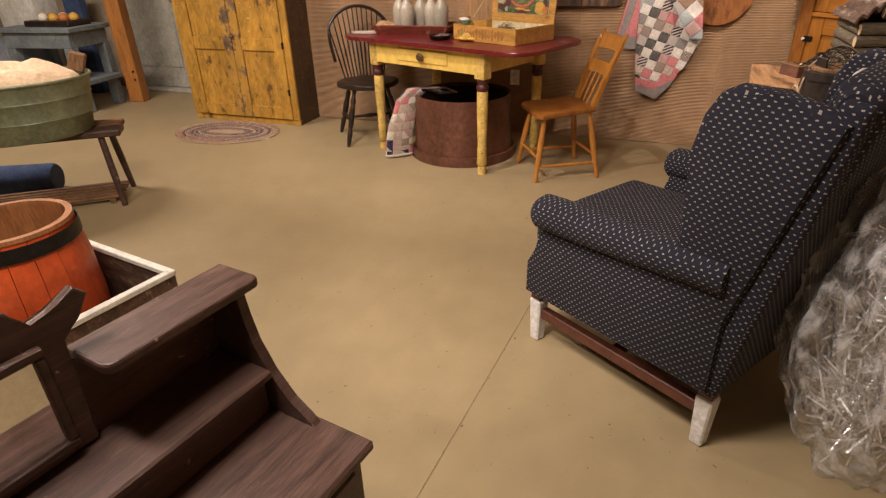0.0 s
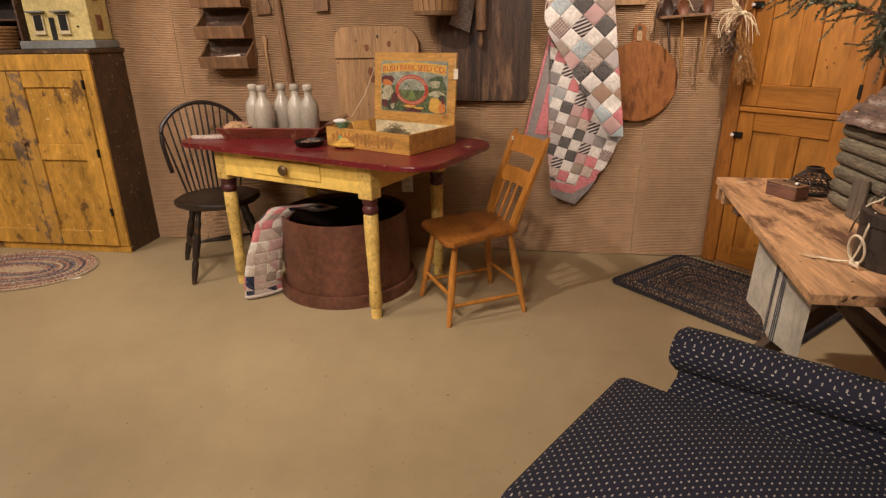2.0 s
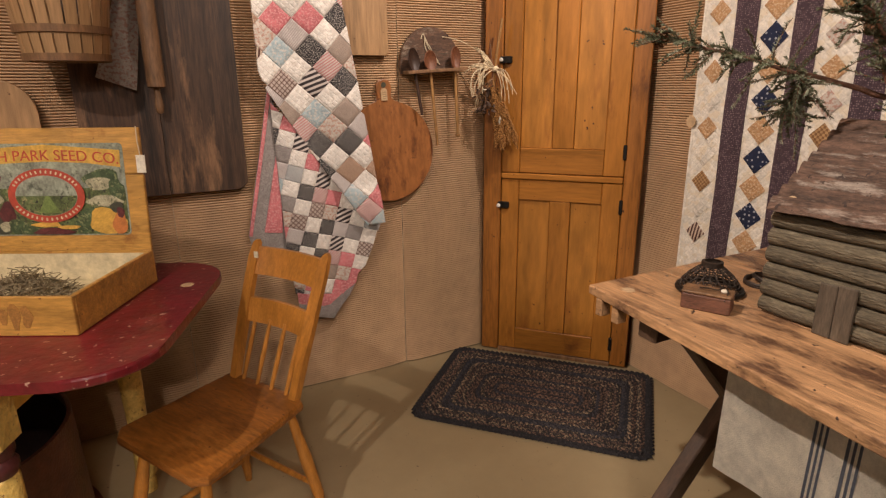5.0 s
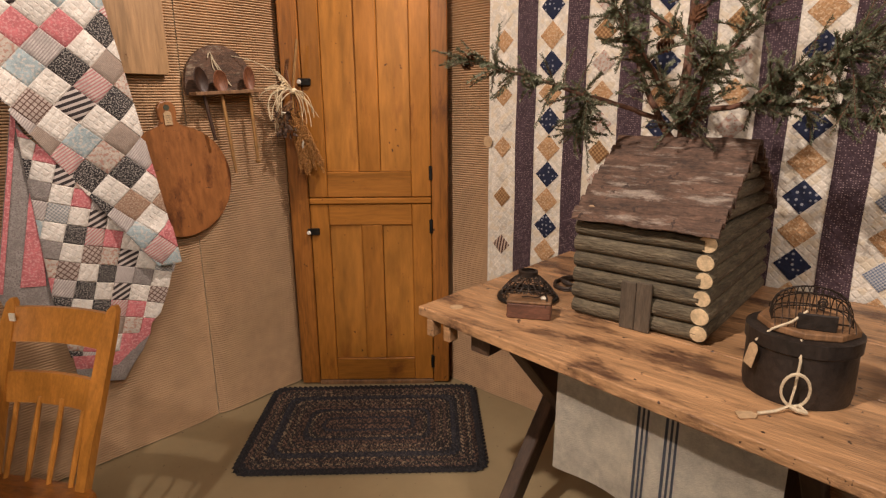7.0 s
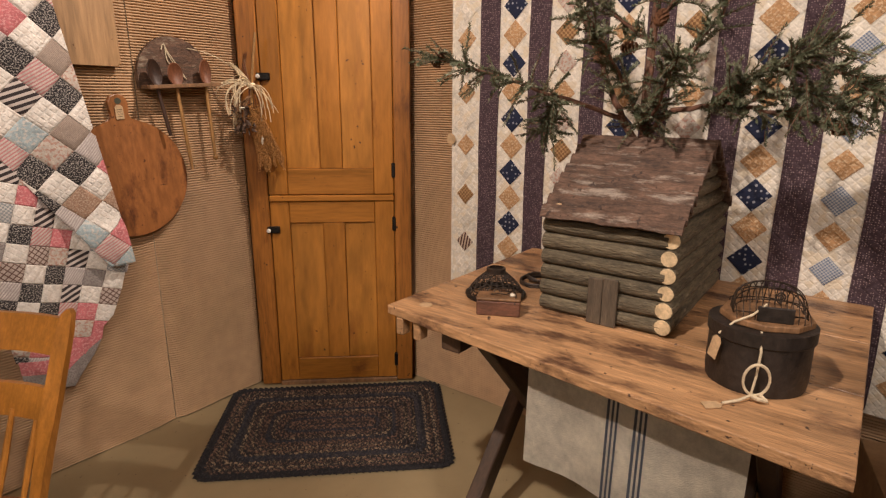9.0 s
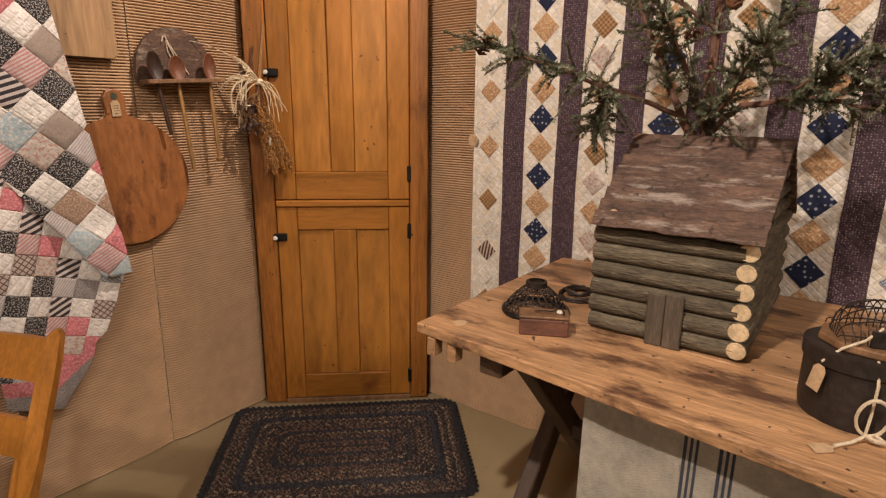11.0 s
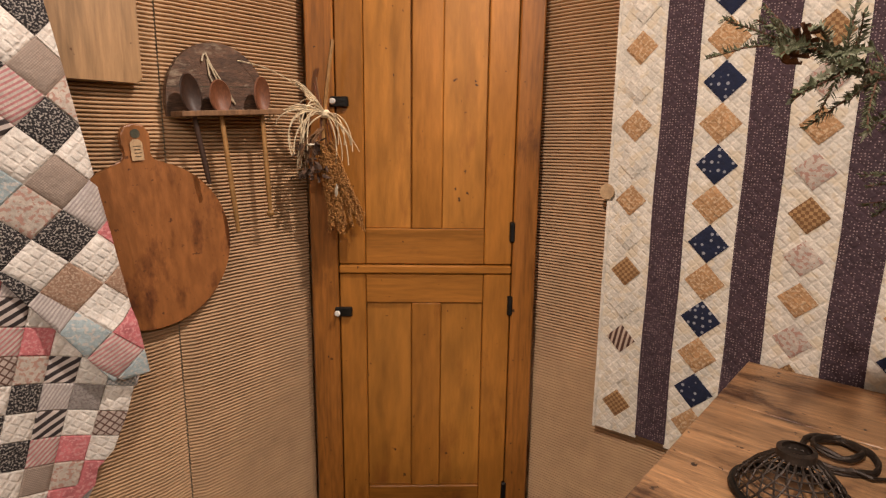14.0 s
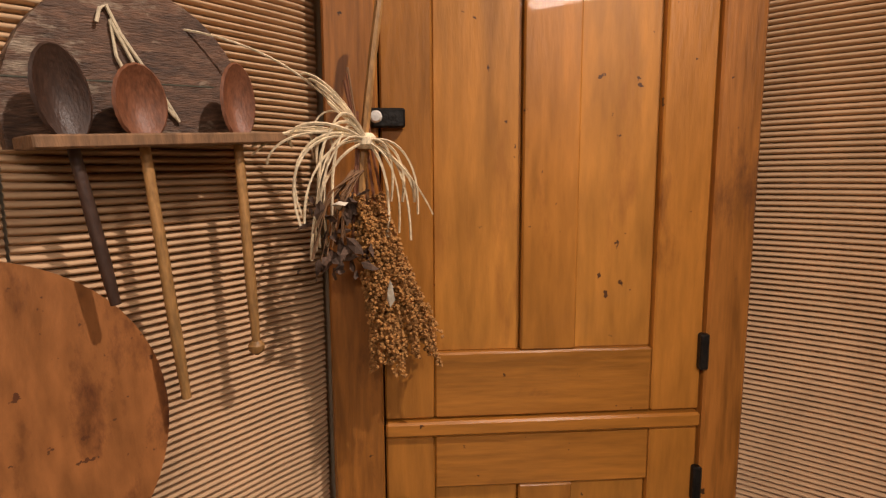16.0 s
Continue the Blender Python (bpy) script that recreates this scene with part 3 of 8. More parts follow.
def corrugated(width, height, pitch, depth, seed, columns=14):
    """A sheet of single-faced corrugated card: rounded flutes that run level and sag slightly."""
    rng = np.random.default_rng(seed)
    flutes = int(height / pitch)
    z = np.array([(k + f) * pitch for k in range(flutes) for f in (0.0, 0.07, 0.24, 0.5, 0.76, 0.93)] + [flutes * pitch])
    rows = len(z) - 1
    x = np.linspace(0, width, columns + 1)
    ph = np.interp(x, np.linspace(0, width, 6), rng.normal(0, 0.0014, 6))
    bow = np.interp(x, np.linspace(0, width, 5), rng.normal(0, 0.003, 5))
    zz, xx = np.meshgrid(z, x, indexing="ij")
    dent = np.array([[0.72 + 0.28 * min(1, 2.2 * abs(noise.noise(Vector((a * 2.1 + seed * 7, b * 1.3, seed)))) + 0.25) for a in x] for b in np.linspace(0, height, 60)])
    press = np.stack([np.interp(z, np.linspace(0, height, 60), dent[:, q]) for q in range(columns + 1)], 1)
    yy = -depth * press * np.abs(np.sin(math.pi * zz / pitch)) ** 0.85 + bow[None, :]
    crush = np.interp(xx, [0, 0.012, width - 0.012, width], [0.3, 1, 1, 0.3])
    verts = np.stack([xx, yy * crush, zz + ph[None, :]], -1).reshape(-1, 3)
    c = columns + 1
    faces = [(i * c + j, i * c + j + 1, (i + 1) * c + j + 1, (i + 1) * c + j) for i in range(rows) for j in range(columns)]
    me = bpy.data.meshes.new("cardboard_sheet")
    me.from_pydata(verts.tolist(), [], faces)
    me.polygons.foreach_set("use_smooth", [i // columns % 6 not in (0, 5) for i in range(len(faces))])
    me.materials.append(CARD)
    return me


PITCH = 0.0098
DEEP = 0.0200
for k, (a, b) in enumerate([(-3.5, -2.78), (-2.78, -1.85), (-1.85, -0.91), (-0.91, 0.01), (0.01, 0.945), (0.945, 1.375)]):
    sheet = new("cardboard_sheet", corrugated(b - a - 0.003, HIGH, PITCH, DEEP, k, 12))
    sheet.parent = north
    sheet.matrix_basis = pose(a, NORTH + 0.010 - 0.001 * (k % 2), 0.003 * (k % 3))
for k, (a, b) in enumerate([(4.225, 3.62), (3.62, 2.70), (2.70, 1.78), (1.78, 0.86), (0.86, -0.06)]):
    sheet = new("cardboard_sheet", corrugated(a - b - 0.003, HIGH, PITCH, DEEP, 20 + k, 12))
    sheet.parent = east
    sheet.matrix_basis = pose(EAST + 0.010 - 0.001 * (k % 2), a, 0.003 * (k % 3), 0, 0, -90)

# the dutch door across the corner
SW, PW = 0.55, 0.083
door = thing("door_1", cm, "closed honey-stained pine dutch door in its frame", "door")
door["kind"] = "structure"
for name, x0, x1 in (("jamb", 0.0, PW), ("jamb", 0.716 - PW, 0.706)):
    part(name, box(x0, -0.035, 0.012, x1, 0.058, 2.07, 0.004), DOORJ, door)
part("head", box(PW, -0.033, 1.99, 0.716 - PW, 0.056, 2.068, 0.004), DOORH, door)
part("meeting_strip", box(PW + 0.003, -0.036, 0.885, 0.716 - PW - 0.003, 0.03, 0.911, 0.004), DOORH, door)
part("threshold", box(PW, -0.03, 0.0, 0.716 - PW, 0.056, 0.022, 0.003), OLDW, door)


def leaf(z0, z1, bottom, top):
    lf = part("door_leaf", box(PW + 0.004, -0.002, z0, 0.716 - PW - 0.004, 0.02, z1, 0), DOORW, door)
    a, b = PW + 0.003, 0.716 - PW - 0.003
    part("stile", box(a, -0.026, z0, a + 0.082, -0.002, z1, 0.003), DOORW, lf)
    part("stile", box(b - 0.086, -0.026, z0, b, -0.002, z1, 0.003), DOORW, lf)
    part("rail", box(a + 0.083, -0.025, z0, b - 0.087, -0.003, z0 + bottom, 0.003), DOORH, lf)
    part("rail", box(a + 0.083, -0.025, z1 - top, b - 0.087, -0.003, z1, 0.003), DOORH, lf)
    part("muntin", box(a + 0.228, -0.024, z0 + bottom + 0.001, a + 0.322, -0.003, z1 - top - 0.001, 0.003), DOORW, lf)
    part("panel", box(a + 0.083, -0.012, z0 + bottom, a + 0.227, -0.003, z1 - top, 0.002), DOORP, lf)
    part("panel", box(a + 0.323, -0.012, z0 + bottom, b - 0.087, -0.003, z1 - top, 0.002), DOORP, lf)
    return lf


leaf(0.025, 0.882, 0.110, 0.095)
leaf(0.914, 1.988, 0.113, 0.10)
for z in (0.760, 1.410):
    lock = part("lock_plate", box(PW - 0.012, -0.042, z - 0.015, PW + 0.042, -0.027, z + 0.015, 0.003), IRON, door, "black iron rim latch")
    part("knob", lathe([(0.004, 0), (0.004, 0.009), (0.008, 0.011), (0.0095, 0.016), (0.007, 0.021), (0.002, 0.022)], 16, m=pose(PW - 0.002, -0.042, z, 90)), PORCELAIN, lock, "small white porcelain knob", True)
for z in (0.78, 1.02, 0.12, 1.86):
    part("hinge", box(0.716 - PW - 0.012, -0.040, z - 0.032, 0.716 - PW + 0.004, -0.024, z + 0.032, 0.003), IRON, door, "dark iron hinge")


# ---- furniture ----
def kitchen_table():
    t = thing("kitchen_table", pose(-0.735, 4.20, 0, 0, 0, -21), "old kitchen table, barn-red top on chipped yellow turned legs", "table")
    top = part("tabletop", slab(rounded(-0.74, -0.430, 0.82, 0.32, (0.12, 0.15, 0.16, 0.13), 8), 0.024, 0.006, m=pose(0, 0, 0.757)), REDTOP, t, "barn-red painted top with worn edges")
    for y in (-0.382, 0.245):
        part("apron", box(-0.44, y, 0.625, 0.44, y + 0.02, 0.756, 0.002), YELLOW, t)
    for x in (-0.475, 0.455):
        part("apron", box(x, -0.32, 0.625, x + 0.02, 0.24, 0.756, 0.002), YELLOW, t)
    dr = part("drawer", box(-0.20, -0.388, 0.655, 0.23, -0.372, 0.735, 0.003), YELLOW, t, "yellow drawer front")
    part("drawer_knob", lathe([(0.010, 0), (0.010, 0.01), (0.024, 0.016), (0.026, 0.026), (0.018, 0.036), (0.004, 0.038)], 18, m=pose(0.02, -0.388, 0.695, 90)), material("brass_knob", (0.16, 0.10, 0.05), 0.4, 0.3, 30, metal=0.6), dr, "dark round drawer knob", True)
    for x in (-0.44, 0.475):
        for y in (-0.345, 0.265):
            leg = part("leg", box(x - 0.038, y - 0.038, 0.60, x + 0.038, y + 0.038, 0.755, 0.004), YELLEG, t)
            part("turning", lathe([(0.026, 0.0), (0.027, 0.035), (0.022, 0.05), (0.033, 0.065), (0.029, 0.15), (0.031, 0.165), (0.027, 0.18), (0.034, 0.40), (0.034, 0.52), (0.028, 0.53)], 20, m=pose(x, y, 0)), YELLEG, leg, "turned yellow leg, paint crackled", True)
            part("band", lathe([(0.029, 0.525), (0.037, 0.54), (0.038, 0.555), (0.030, 0.568), (0.036, 0.58), (0.036, 0.60)], 20, m=pose(x, y, 0)), REDBAND, leg, "dark red turned ring", True)
    return t


kitchen_table()


def drum():
    d = thing("bentwood_drum", pose(-0.675, 4.12, 0), "large round brown bentwood bin, open at the top", "bin")
    part("wall", lathe([(0.345, 0.05), (0.335, 0.40), (0.333, 0.425), (0.322, 0.425), (0.322, 0.40), (0.33, 0.06), (0.02, 0.055)], 48, cap=False), DRUM, d, smooth=True)
    part("lining", lathe([(0.322, 0.40), (0.328, 0.06), (0.001, 0.057)], 40, m=pose(0, 0, 0.002) @ Matrix.Diagonal((0.996, 0.996, 1, 1)), cap=False), DRUMIN, d, "dark inside", True)
    part("foot_hoop", lathe([(0.35, 0.002), (0.372, 0.002), (0.366, 0.058), (0.349, 0.062)], 48, cap=False), DRUM, d, "lower hoop, worn reddish", True)
    return d


drum()


def windsor():
    c = thing("windsor_chair", pose(-1.475, 4.26, 0, 0, 0, 36), "black painted bow-back windsor chair with spindles", "chair")
    seat = []
    for k in range(32):
        a = 2 * math.pi * k / 32
        r = 1 + 0.10 * math.cos(2 * a) ** 2
        seat.append((0.215 * r * math.cos(a), 0.20 * r * math.sin(a) * (1.08 if math.sin(a) < 0 else 1)))
    part("seat", slab(seat, 0.035, 0.012, m=pose(0, 0, 0.405)), BLACKW, c, smooth=True)
    legr = [(0, 0.011), (0.12, 0.017), (0.28, 0.019), (0.32, 0.013), (0.36, 0.019), (0.55, 0.022), (0.72, 0.016), (0.78, 0.020), (0.85, 0.013), (1, 0.016)]
    feet = {}
    for x in (-1, 1):
        for y in (-1, 1):
            a, b = (0.215 * x, (0.225 if y > 0 else 0.20) * y, 0), (0.12 * x, 0.12 * y, 0.41)
            feet[x, y] = (Vector(a), Vector(b))
            part("leg", turned(a, b, legr), BLACKW, c, smooth=True)
    bulge = [(0, 0.008), (0.3, 0.010), (0.5, 0.017), (0.7, 0.010), (1, 0.008)]
    mids = []
    for x in (-1, 1):
        p, q = (feet[x, y][0].lerp(feet[x, y][1], 0.42) for y in (-1, 1))
        mids.append(p.lerp(q, 0.5))
        part("stretcher", turned(p, q, bulge), BLACKW, c, smooth=True)
    part("stretcher", turned(mids[0], mids[1], bulge), BLACKW, c, smooth=True)

    def bow(a):
        s = math.sin(a)
        z = 0.435 + 0.50 * s ** 0.62
        return Vector((-0.295 * math.cos(a) * (0.66 + 0.30 * min(1, s * 1.6)), 0.165 + 0.26 * (z - 0.435), z))
    part("bow", tube([bow(math.pi * k / 32) for k in range(1, 32)], 0.0125, 8), BLACKW, c, smooth=True)
    for k in range(13):
        u = -1 + 2 * k / 12
        best = min((bow(math.pi * j / 200) for j in range(30, 171)), key=lambda p: abs(p.x - 0.225 * u))
        part("spindle", turned((0.150 * u, 0.175 - 0.03 * u * u, 0.435), best, [(0, 0.005), (0.35, 0.0070), (1, 0.0045)], 8), BLACKW, c, smooth=True)
    return c


windsor()


def plank_chair():
    # local x: to the chair's left-hand side; local -y: where it faces
    c = thing("plank_seat_chair", pose(0.03, 3.905, 0, 0, 0, -60) @ Matrix.Diagonal((0.94, 0.94, 0.985, 1)), "honey-brown plank-seat kitchen chair with a slatted back", "chair")
    prof = [(-0.17, -0.215), (0.17, -0.215), (0.205, -0.185), (0.175, 0.17), (0.14, 0.19), (-0.14, 0.19), (-0.175, 0.17), (-0.205, -0.185)]
    seat = slab(prof, 0.032, 0.010)
    for v in seat.verts:
        if v.co.y < -0.18:
            v.co.z -= 0.022
        v.co.z += 0.012 * abs(v.co.x) / 0.22
    part("seat", seat, MAPSEAT, c, "worn plank seat rolled at the front", True).matrix_basis = pose(0, 0, 0.405)
    legr = [(0, 0.012), (0.18, 0.0165), (0.22, 0.013), (0.27, 0.018), (0.6, 0.020), (0.85, 0.015), (1, 0.013)]
    feet = {}
    for x in (-1, 1):
        for y in (-1, 1):
            a, b = Vector((0.20 * x, 0.215 * y, 0)), Vector((0.135 * x, 0.15 * y, 0.405))
            feet[x, y] = a, b
            part("leg", turned(a, b, legr), MAPLE, c, smooth=True)
    for (p, q, h) in (((-1, -1), (1, -1), 0.36), ((-1, 1), (1, 1), 0.36), ((-1, -1), (-1, 1), 0.24), ((1, -1), (1, 1), 0.24)):
        a, b = (feet[k][0].lerp(feet[k][1], h) for k in (p, q))
        part("stretcher", turned(a, b, [(0, 0.008), (0.5, 0.011), (1, 0.008)], 10), MAPLE, c, smooth=True)

    def lean(z):
        return 0.165 + (z - 0.43) * 0.36 + max(0, z - 0.6) ** 2 * 0.25
    for x in (-1, 1):
        bmp = bmesh.new()
        rings = []
        for z, w, d in ((0.425, 0.013, 0.013), (0.56, 0.016, 0.013), (0.62, 0.021, 0.010), (0.80, 0.020, 0.009), (0.845, 0.014, 0.008), (0.855, 0.005, 0.006)):
            y, xx = lean(z), x * (0.138 + 0.05 * (z - 0.43))
            rings.append([bmp.verts.new((xx + i * w, y + j * d, z)) for i, j in ((-1, -1), (1, -1), (1, 1), (-1, 1))])
        for a, b in zip(rings, rings[1:]):
            for k in range(4):
                bmp.faces.new((a[k], a[(k + 1) % 4], b[(k + 1) % 4], b[k]))
        bmp.faces.new(rings[-1])
        part("back_post", bmp, MAPLE, c, smooth=True)
    for z0, z1 in ((0.755, 0.835), (0.615, 0.685)):
        bms = bmesh.new()
        n = 10
        cols = []
        for k in range(n + 1):
            u = -1 + 2 * k / n
            dip = 0.02 * (1 - u * u)
            cols.append([bms.verts.new((u * 0.148, lean(z) + dip + o, z)) for z, o in ((z0, -0.006), (z1, -0.006), (z1, 0.006), (z0, 0.006))])
        for a, b in zip(cols, cols[1:]):
            for k in range(4):
                bms.faces.new((a[k], b[k], b[(k + 1) % 4], a[(k + 1) % 4]))
        part("back_slat", bms, MAPLE, c, smooth=True)
    for k in range(4):
        x = (-1.5 + k) * 0.066
        part("spindle", turned((x, 0.165, 0.43), (x * 1.05, lean(0.63) + 0.014, 0.63), [(0, 0.006), (0.5, 0.008), (1, 0.006)], 8), MAPLE, c, smooth=True)
    part("price_sticker", box(-0.145, lean(0.81) - 0.014, 0.805, -0.128, lean(0.81) - 0.010, 0.825, 0), PAPER, c, "small white price sticker")
    return c


plank_chair()


def cupboard():
    w, d, h = 1.09, 0.33, 1.24
    c = thing("cupboard", pose(-3.30, 4.40, 0), "worn mustard-yellow two-door cupboard with dark sides", "cupboard")
    part("side", box(w - 0.022, 0.004, 0, w, d, h - 0.025, 0.003), CUPSIDE, c, "dark brown side, paint chipped")
    part("side", box(0, 0.004, 0, 0.022, d, h - 0.025, 0.003), CUPSIDE, c)
    part("back", box(0.022, d - 0.015, 0.01, w - 0.022, d, h - 0.025, 0), CUPSIDE, c)
    part("top", box(-0.01, -0.012, h - 0.024, w + 0.012, d, h, 0.004), CUPSIDE, c, "dark top board")
    part("frame_rail", box(0.0, -0.018, h - 0.115, w, 0.004, h - 0.026, 0.003), CUPB, c)
    part("plinth", box(0.0, -0.010, 0.0, w, 0.004, 0.045, 0.003), CUPB, c)
    for x0, x1 in ((0, 0.06), (w - 0.06, w)):
        part("frame_stile", box(x0, -0.016, 0.046, x1, 0.004, h - 0.116, 0.003), CUPB, c)
    for x0, x1, inner in ((0.063, w / 2 - 0.002, 1), (w / 2 + 0.002, w - 0.063, 0)):
        z0, z1 = 0.05, h - 0.12
        dr = part("door", box(x0, -0.006, z0, x1, 0.003, z1, 0), CUPB, c)
        s = 0.085
        part("stile", box(x0, -0.026, z0, x0 + s, -0.006, z1, 0.003), CUPWORN if not inner else CUPB, dr, "stile rubbed bare by use" if not inner else "")
        part("stile", box(x1 - s, -0.026, z0, x1, -0.006, z1, 0.003), CUPWORN if inner else CUPB, dr, "stile rubbed bare by use" if inner else "")
        for a, b in ((z0, z0 + 0.10), (z0 + 0.55, z0 + 0.65), (z1 - 0.09, z1)):
            part("rail", box(x0 + s + 0.001, -0.025, a, x1 - s - 0.001, -0.006, b, 0.003), CUPB, dr)
        for a, b in ((z0 + 0.10, z0 + 0.55), (z0 + 0.65, z1 - 0.09)):
            part("panel", box(x0 + s, -0.013, a, x1 - s, -0.005, b, 0.002), CUPB, dr)
    part("latch", box(w / 2 - 0.012, -0.046, 0.70, w / 2 + 0.028, -0.027, 0.72, 0.004), OLDW, c, "small wooden turn-button")
    for z in (0.25, 0.62, 1.02):
        part("hinge", box(w - 0.070, -0.030, z, w - 0.056, -0.016, z + 0.05, 0.002), IRON, c)
    return c


cupboard()


def wing_chair():
    c = thing("wing_chair", pose(0.72, 2.15, 0, 0, 0, 57), "navy wing chair, woven with small cream dashes, feet wrapped", "armchair")

    def soft(name, bm, parent=c, label="", turn=0.0, smooth_to=0.0):
        ob = part(name, bm, FABRIC, parent, label, True)
        return metre_uv(ob, turn)
    # wooden feet and rails
    for x in (-0.305, 0.305):
        for y in (-0.325, 0.325):
            foot = part("leg", box(x - 0.018, y - 0.018, 0.10, x + 0.018, y + 0.018, 0.23, 0.003), RAIL, c)
            bmf = box(-0.026, -0.026, 0, 0.026, 0.026, 0.175, 0.006)
            for v in bmf.verts:
                k = 0.72 + 0.28 * v.co.z / 0.175
                v.co.x, v.co.y = v.co.x * k, v.co.y * k
            part("wrapping", bmf, WRAP, foot, "white protective wrapping").matrix_basis = pose(x, y, 0)
            part("upper_leg", box(x - 0.022, y - 0.022, 0.176, x + 0.022, y + 0.022, 0.24, 0.003), RAIL, foot)
        part("stretcher", box(x - 0.016, -0.30, 0.105, x + 0.016, 0.30, 0.145, 0.003), RAIL, c, "red-brown wooden rail")
    part("stretcher", box(-0.285, -0.02, 0.11, 0.285, 0.015, 0.14, 0.003), RAIL, c)
    soft("seat_box", box(-0.335, -0.34, 0.225, 0.335, 0.345, 0.37, 0.02, 2))
    # cushion, domed
    bm = box(-0.275, -0.30, 0.355, 0.275, 0.40, 0.475, 0.04, 4)
    bmesh.ops.subdivide_edges(bm, edges=[e for e in bm.edges if e.calc_length() > 0.2], cuts=7, use_grid_fill=True)
    for v in bm.verts:
        if v.co.z > 0.42:
            v.co.z += 0.022 * (1 - (v.co.x / 0.28) ** 2) * (1 - ((v.co.y - 0.05) / 0.36) ** 2)
    soft("cushion", bm, c, "thick loose seat cushion")
    for s in (-1, 1):
        # the side: panel, rolled arm and wing
        out = [(-0.34, 0.222), (0.335, 0.228), (0.335, 0.345), (0.30, 0.40), (0.275, 0.44), (0.27, 0.54), (-0.34, 0.56)]
        bms = slab(out, 0.055, 0.012)
        ob = soft("side_panel", bms)
        ob.matrix_basis = Matrix(((0, 0, 1, s * 0.345 - 0.0275), (1, 0, 0, 0), (0, 1, 0, 0), (0, 0, 0, 1)))
        arm = bmesh.new()
        rings = []
        for k, (y, r, z, dx) in enumerate(((0.300, 0.018, 0.545, 0), (0.297, 0.044, 0.545, 0), (0.28, 0.056, 0.546, 0), (0.22, 0.058, 0.548, 0), (0.05, 0.054, 0.552, 0), (-0.15, 0.052, 0.562, -0.005), (-0.33, 0.050, 0.572, -0.01))):
            rings.append([arm.verts.new((s * (0.358 + dx) + 1.05 * r * math.cos(2 * math.pi * i / 20), y, z + r * math.sin(2 * math.pi * i / 20))) for i in range(20)])
        for a, b in zip(rings, rings[1:]):
            for i in range(20):
                arm.faces.new((a[i], a[(i + 1) % 20], b[(i + 1) % 20], b[i]))
        arm.faces.new(rings[0])
        arm.faces.new(rings[-1])
        bmesh.ops.recalc_face_normals(arm, faces=arm.faces)
        soft("arm", arm, c, "rolled arm")
        wing = [(-0.20, 0.54), (-0.195, 0.62), (-0.185, 0.74), (-0.178, 0.86), (-0.185, 0.945), (-0.215, 1.0), (-0.255, 1.022), (-0.34, 1.018), (-0.44, 1.0), (-0.482, 0.975), (-0.33, 0.40), (-0.20, 0.48)]
        ob = soft("wing", slab(wing, 0.058, 0.022))
        ob.matrix_basis = Matrix(((0, 0, 1, s * 0.345 - 0.029), (1, 0, 0, 0), (0, 1, 0, 0), (0, 0, 0, 1))) @ pose(0, 0, 0, 0, 0, 0)
    back = box(-0.315, -0.055, 0.0, 0.315, 0.055, 0.75, 0.045, 4)
    bmesh.ops.subdivide_edges(back, edges=[e for e in back.edges if e.calc_length() > 0.2], cuts=6, use_grid_fill=True)
    for v in back.verts:
        if v.co.y > 0.02:
            v.co.y += 0.03 * (1 - (v.co.x / 0.315) ** 2) * max(0, 1 - ((v.co.z - 0.38) / 0.4) ** 2)
        v.co.z -= 0.02 * (v.co.x / 0.315) ** 2 * (v.co.z > 0.6)
    b = soft("backrest", back, c, "tall upholstered back, leaning")
    b.matrix_basis = pose(0, -0.285, 0.34, 15)
    outer = soft("outer_back", box(-0.352, -0.03, 0.0, 0.352, 0.03, 0.825, 0.018, 3), c, "plain outside of the back")
    outer.matrix_basis = pose(0, -0.325, 0.205, 10.5)
    roll = soft("top_roll", turned((-0.33, -0.465, 1.0), (0.33, -0.465, 1.0), [(0, 0.03), (0.03, 0.045), (0.5, 0.05), (0.97, 0.045), (1, 0.03)], 18), c)
    return c


wing_chair()


def worktable():
    t = thing("sawbuck_table", Matrix(), "scrubbed pine sawbuck table with a stained plank top", "table")
    xs = [(0, 0.33), (0.333, 0.66), (0.663, 1.0)]
    for a, b in xs:
        def fx(u, y):
            x0 = 0.99 + (y - 3.505) * 0.115
            return x0 + u * (1.80 - x0)
        pts = [(fx(a, 2.455), 2.455), (fx(b, 2.455), 2.455), (fx(b, 3.505), 3.505), (fx(a, 3.505), 3.505)]
        part("plank", slab(pts, 0.026, 0.003, m=pose(0, 0, 0.749)), PLANK, t)
    for y in (3.30, 2.62):
        part("cleat", box(1.00, y - 0.03, 0.69, 1.80, y + 0.03, 0.748, 0.004), DARKLEG, t)
        for s in (1, -1):
            a, b = (1.41 - s * 0.35, 0.0), (1.41 + s * 0.33, 0.748)
            d = Vector((b[0] - a[0], b[1] - a[1])).normalized()
            leg = box(-0.032, y - 0.022 + s * 0.024, -0.02, 0.032, y + 0.022 + s * 0.024, 0.98, 0.004)
            mm = pose(a[0], 0, 0) @ Matrix.Rotation(math.atan2(d.x, d.y), 4, "Y")
            part("leg", leg, DARKLEG, t).matrix_basis = mm @ pose(0, 0, 0.02)
    part("stretcher", box(1.385, 2.60, 0.36, 1.435, 3.32, 0.40, 0.004), DARKLEG, t)
    for y in (3.40, 3.46):
        part("peg", box(0.985, y - 0.012, 0.70, 1.02, y + 0.012, 0.748, 0.003), PLANK, t)
    part("sticker", lathe([(0.018, 0), (0.018, 0.001)], 20, m=pose(1.05, 3.42, 0.7752)), KRAFT, t, "round paper sticker")
    return t


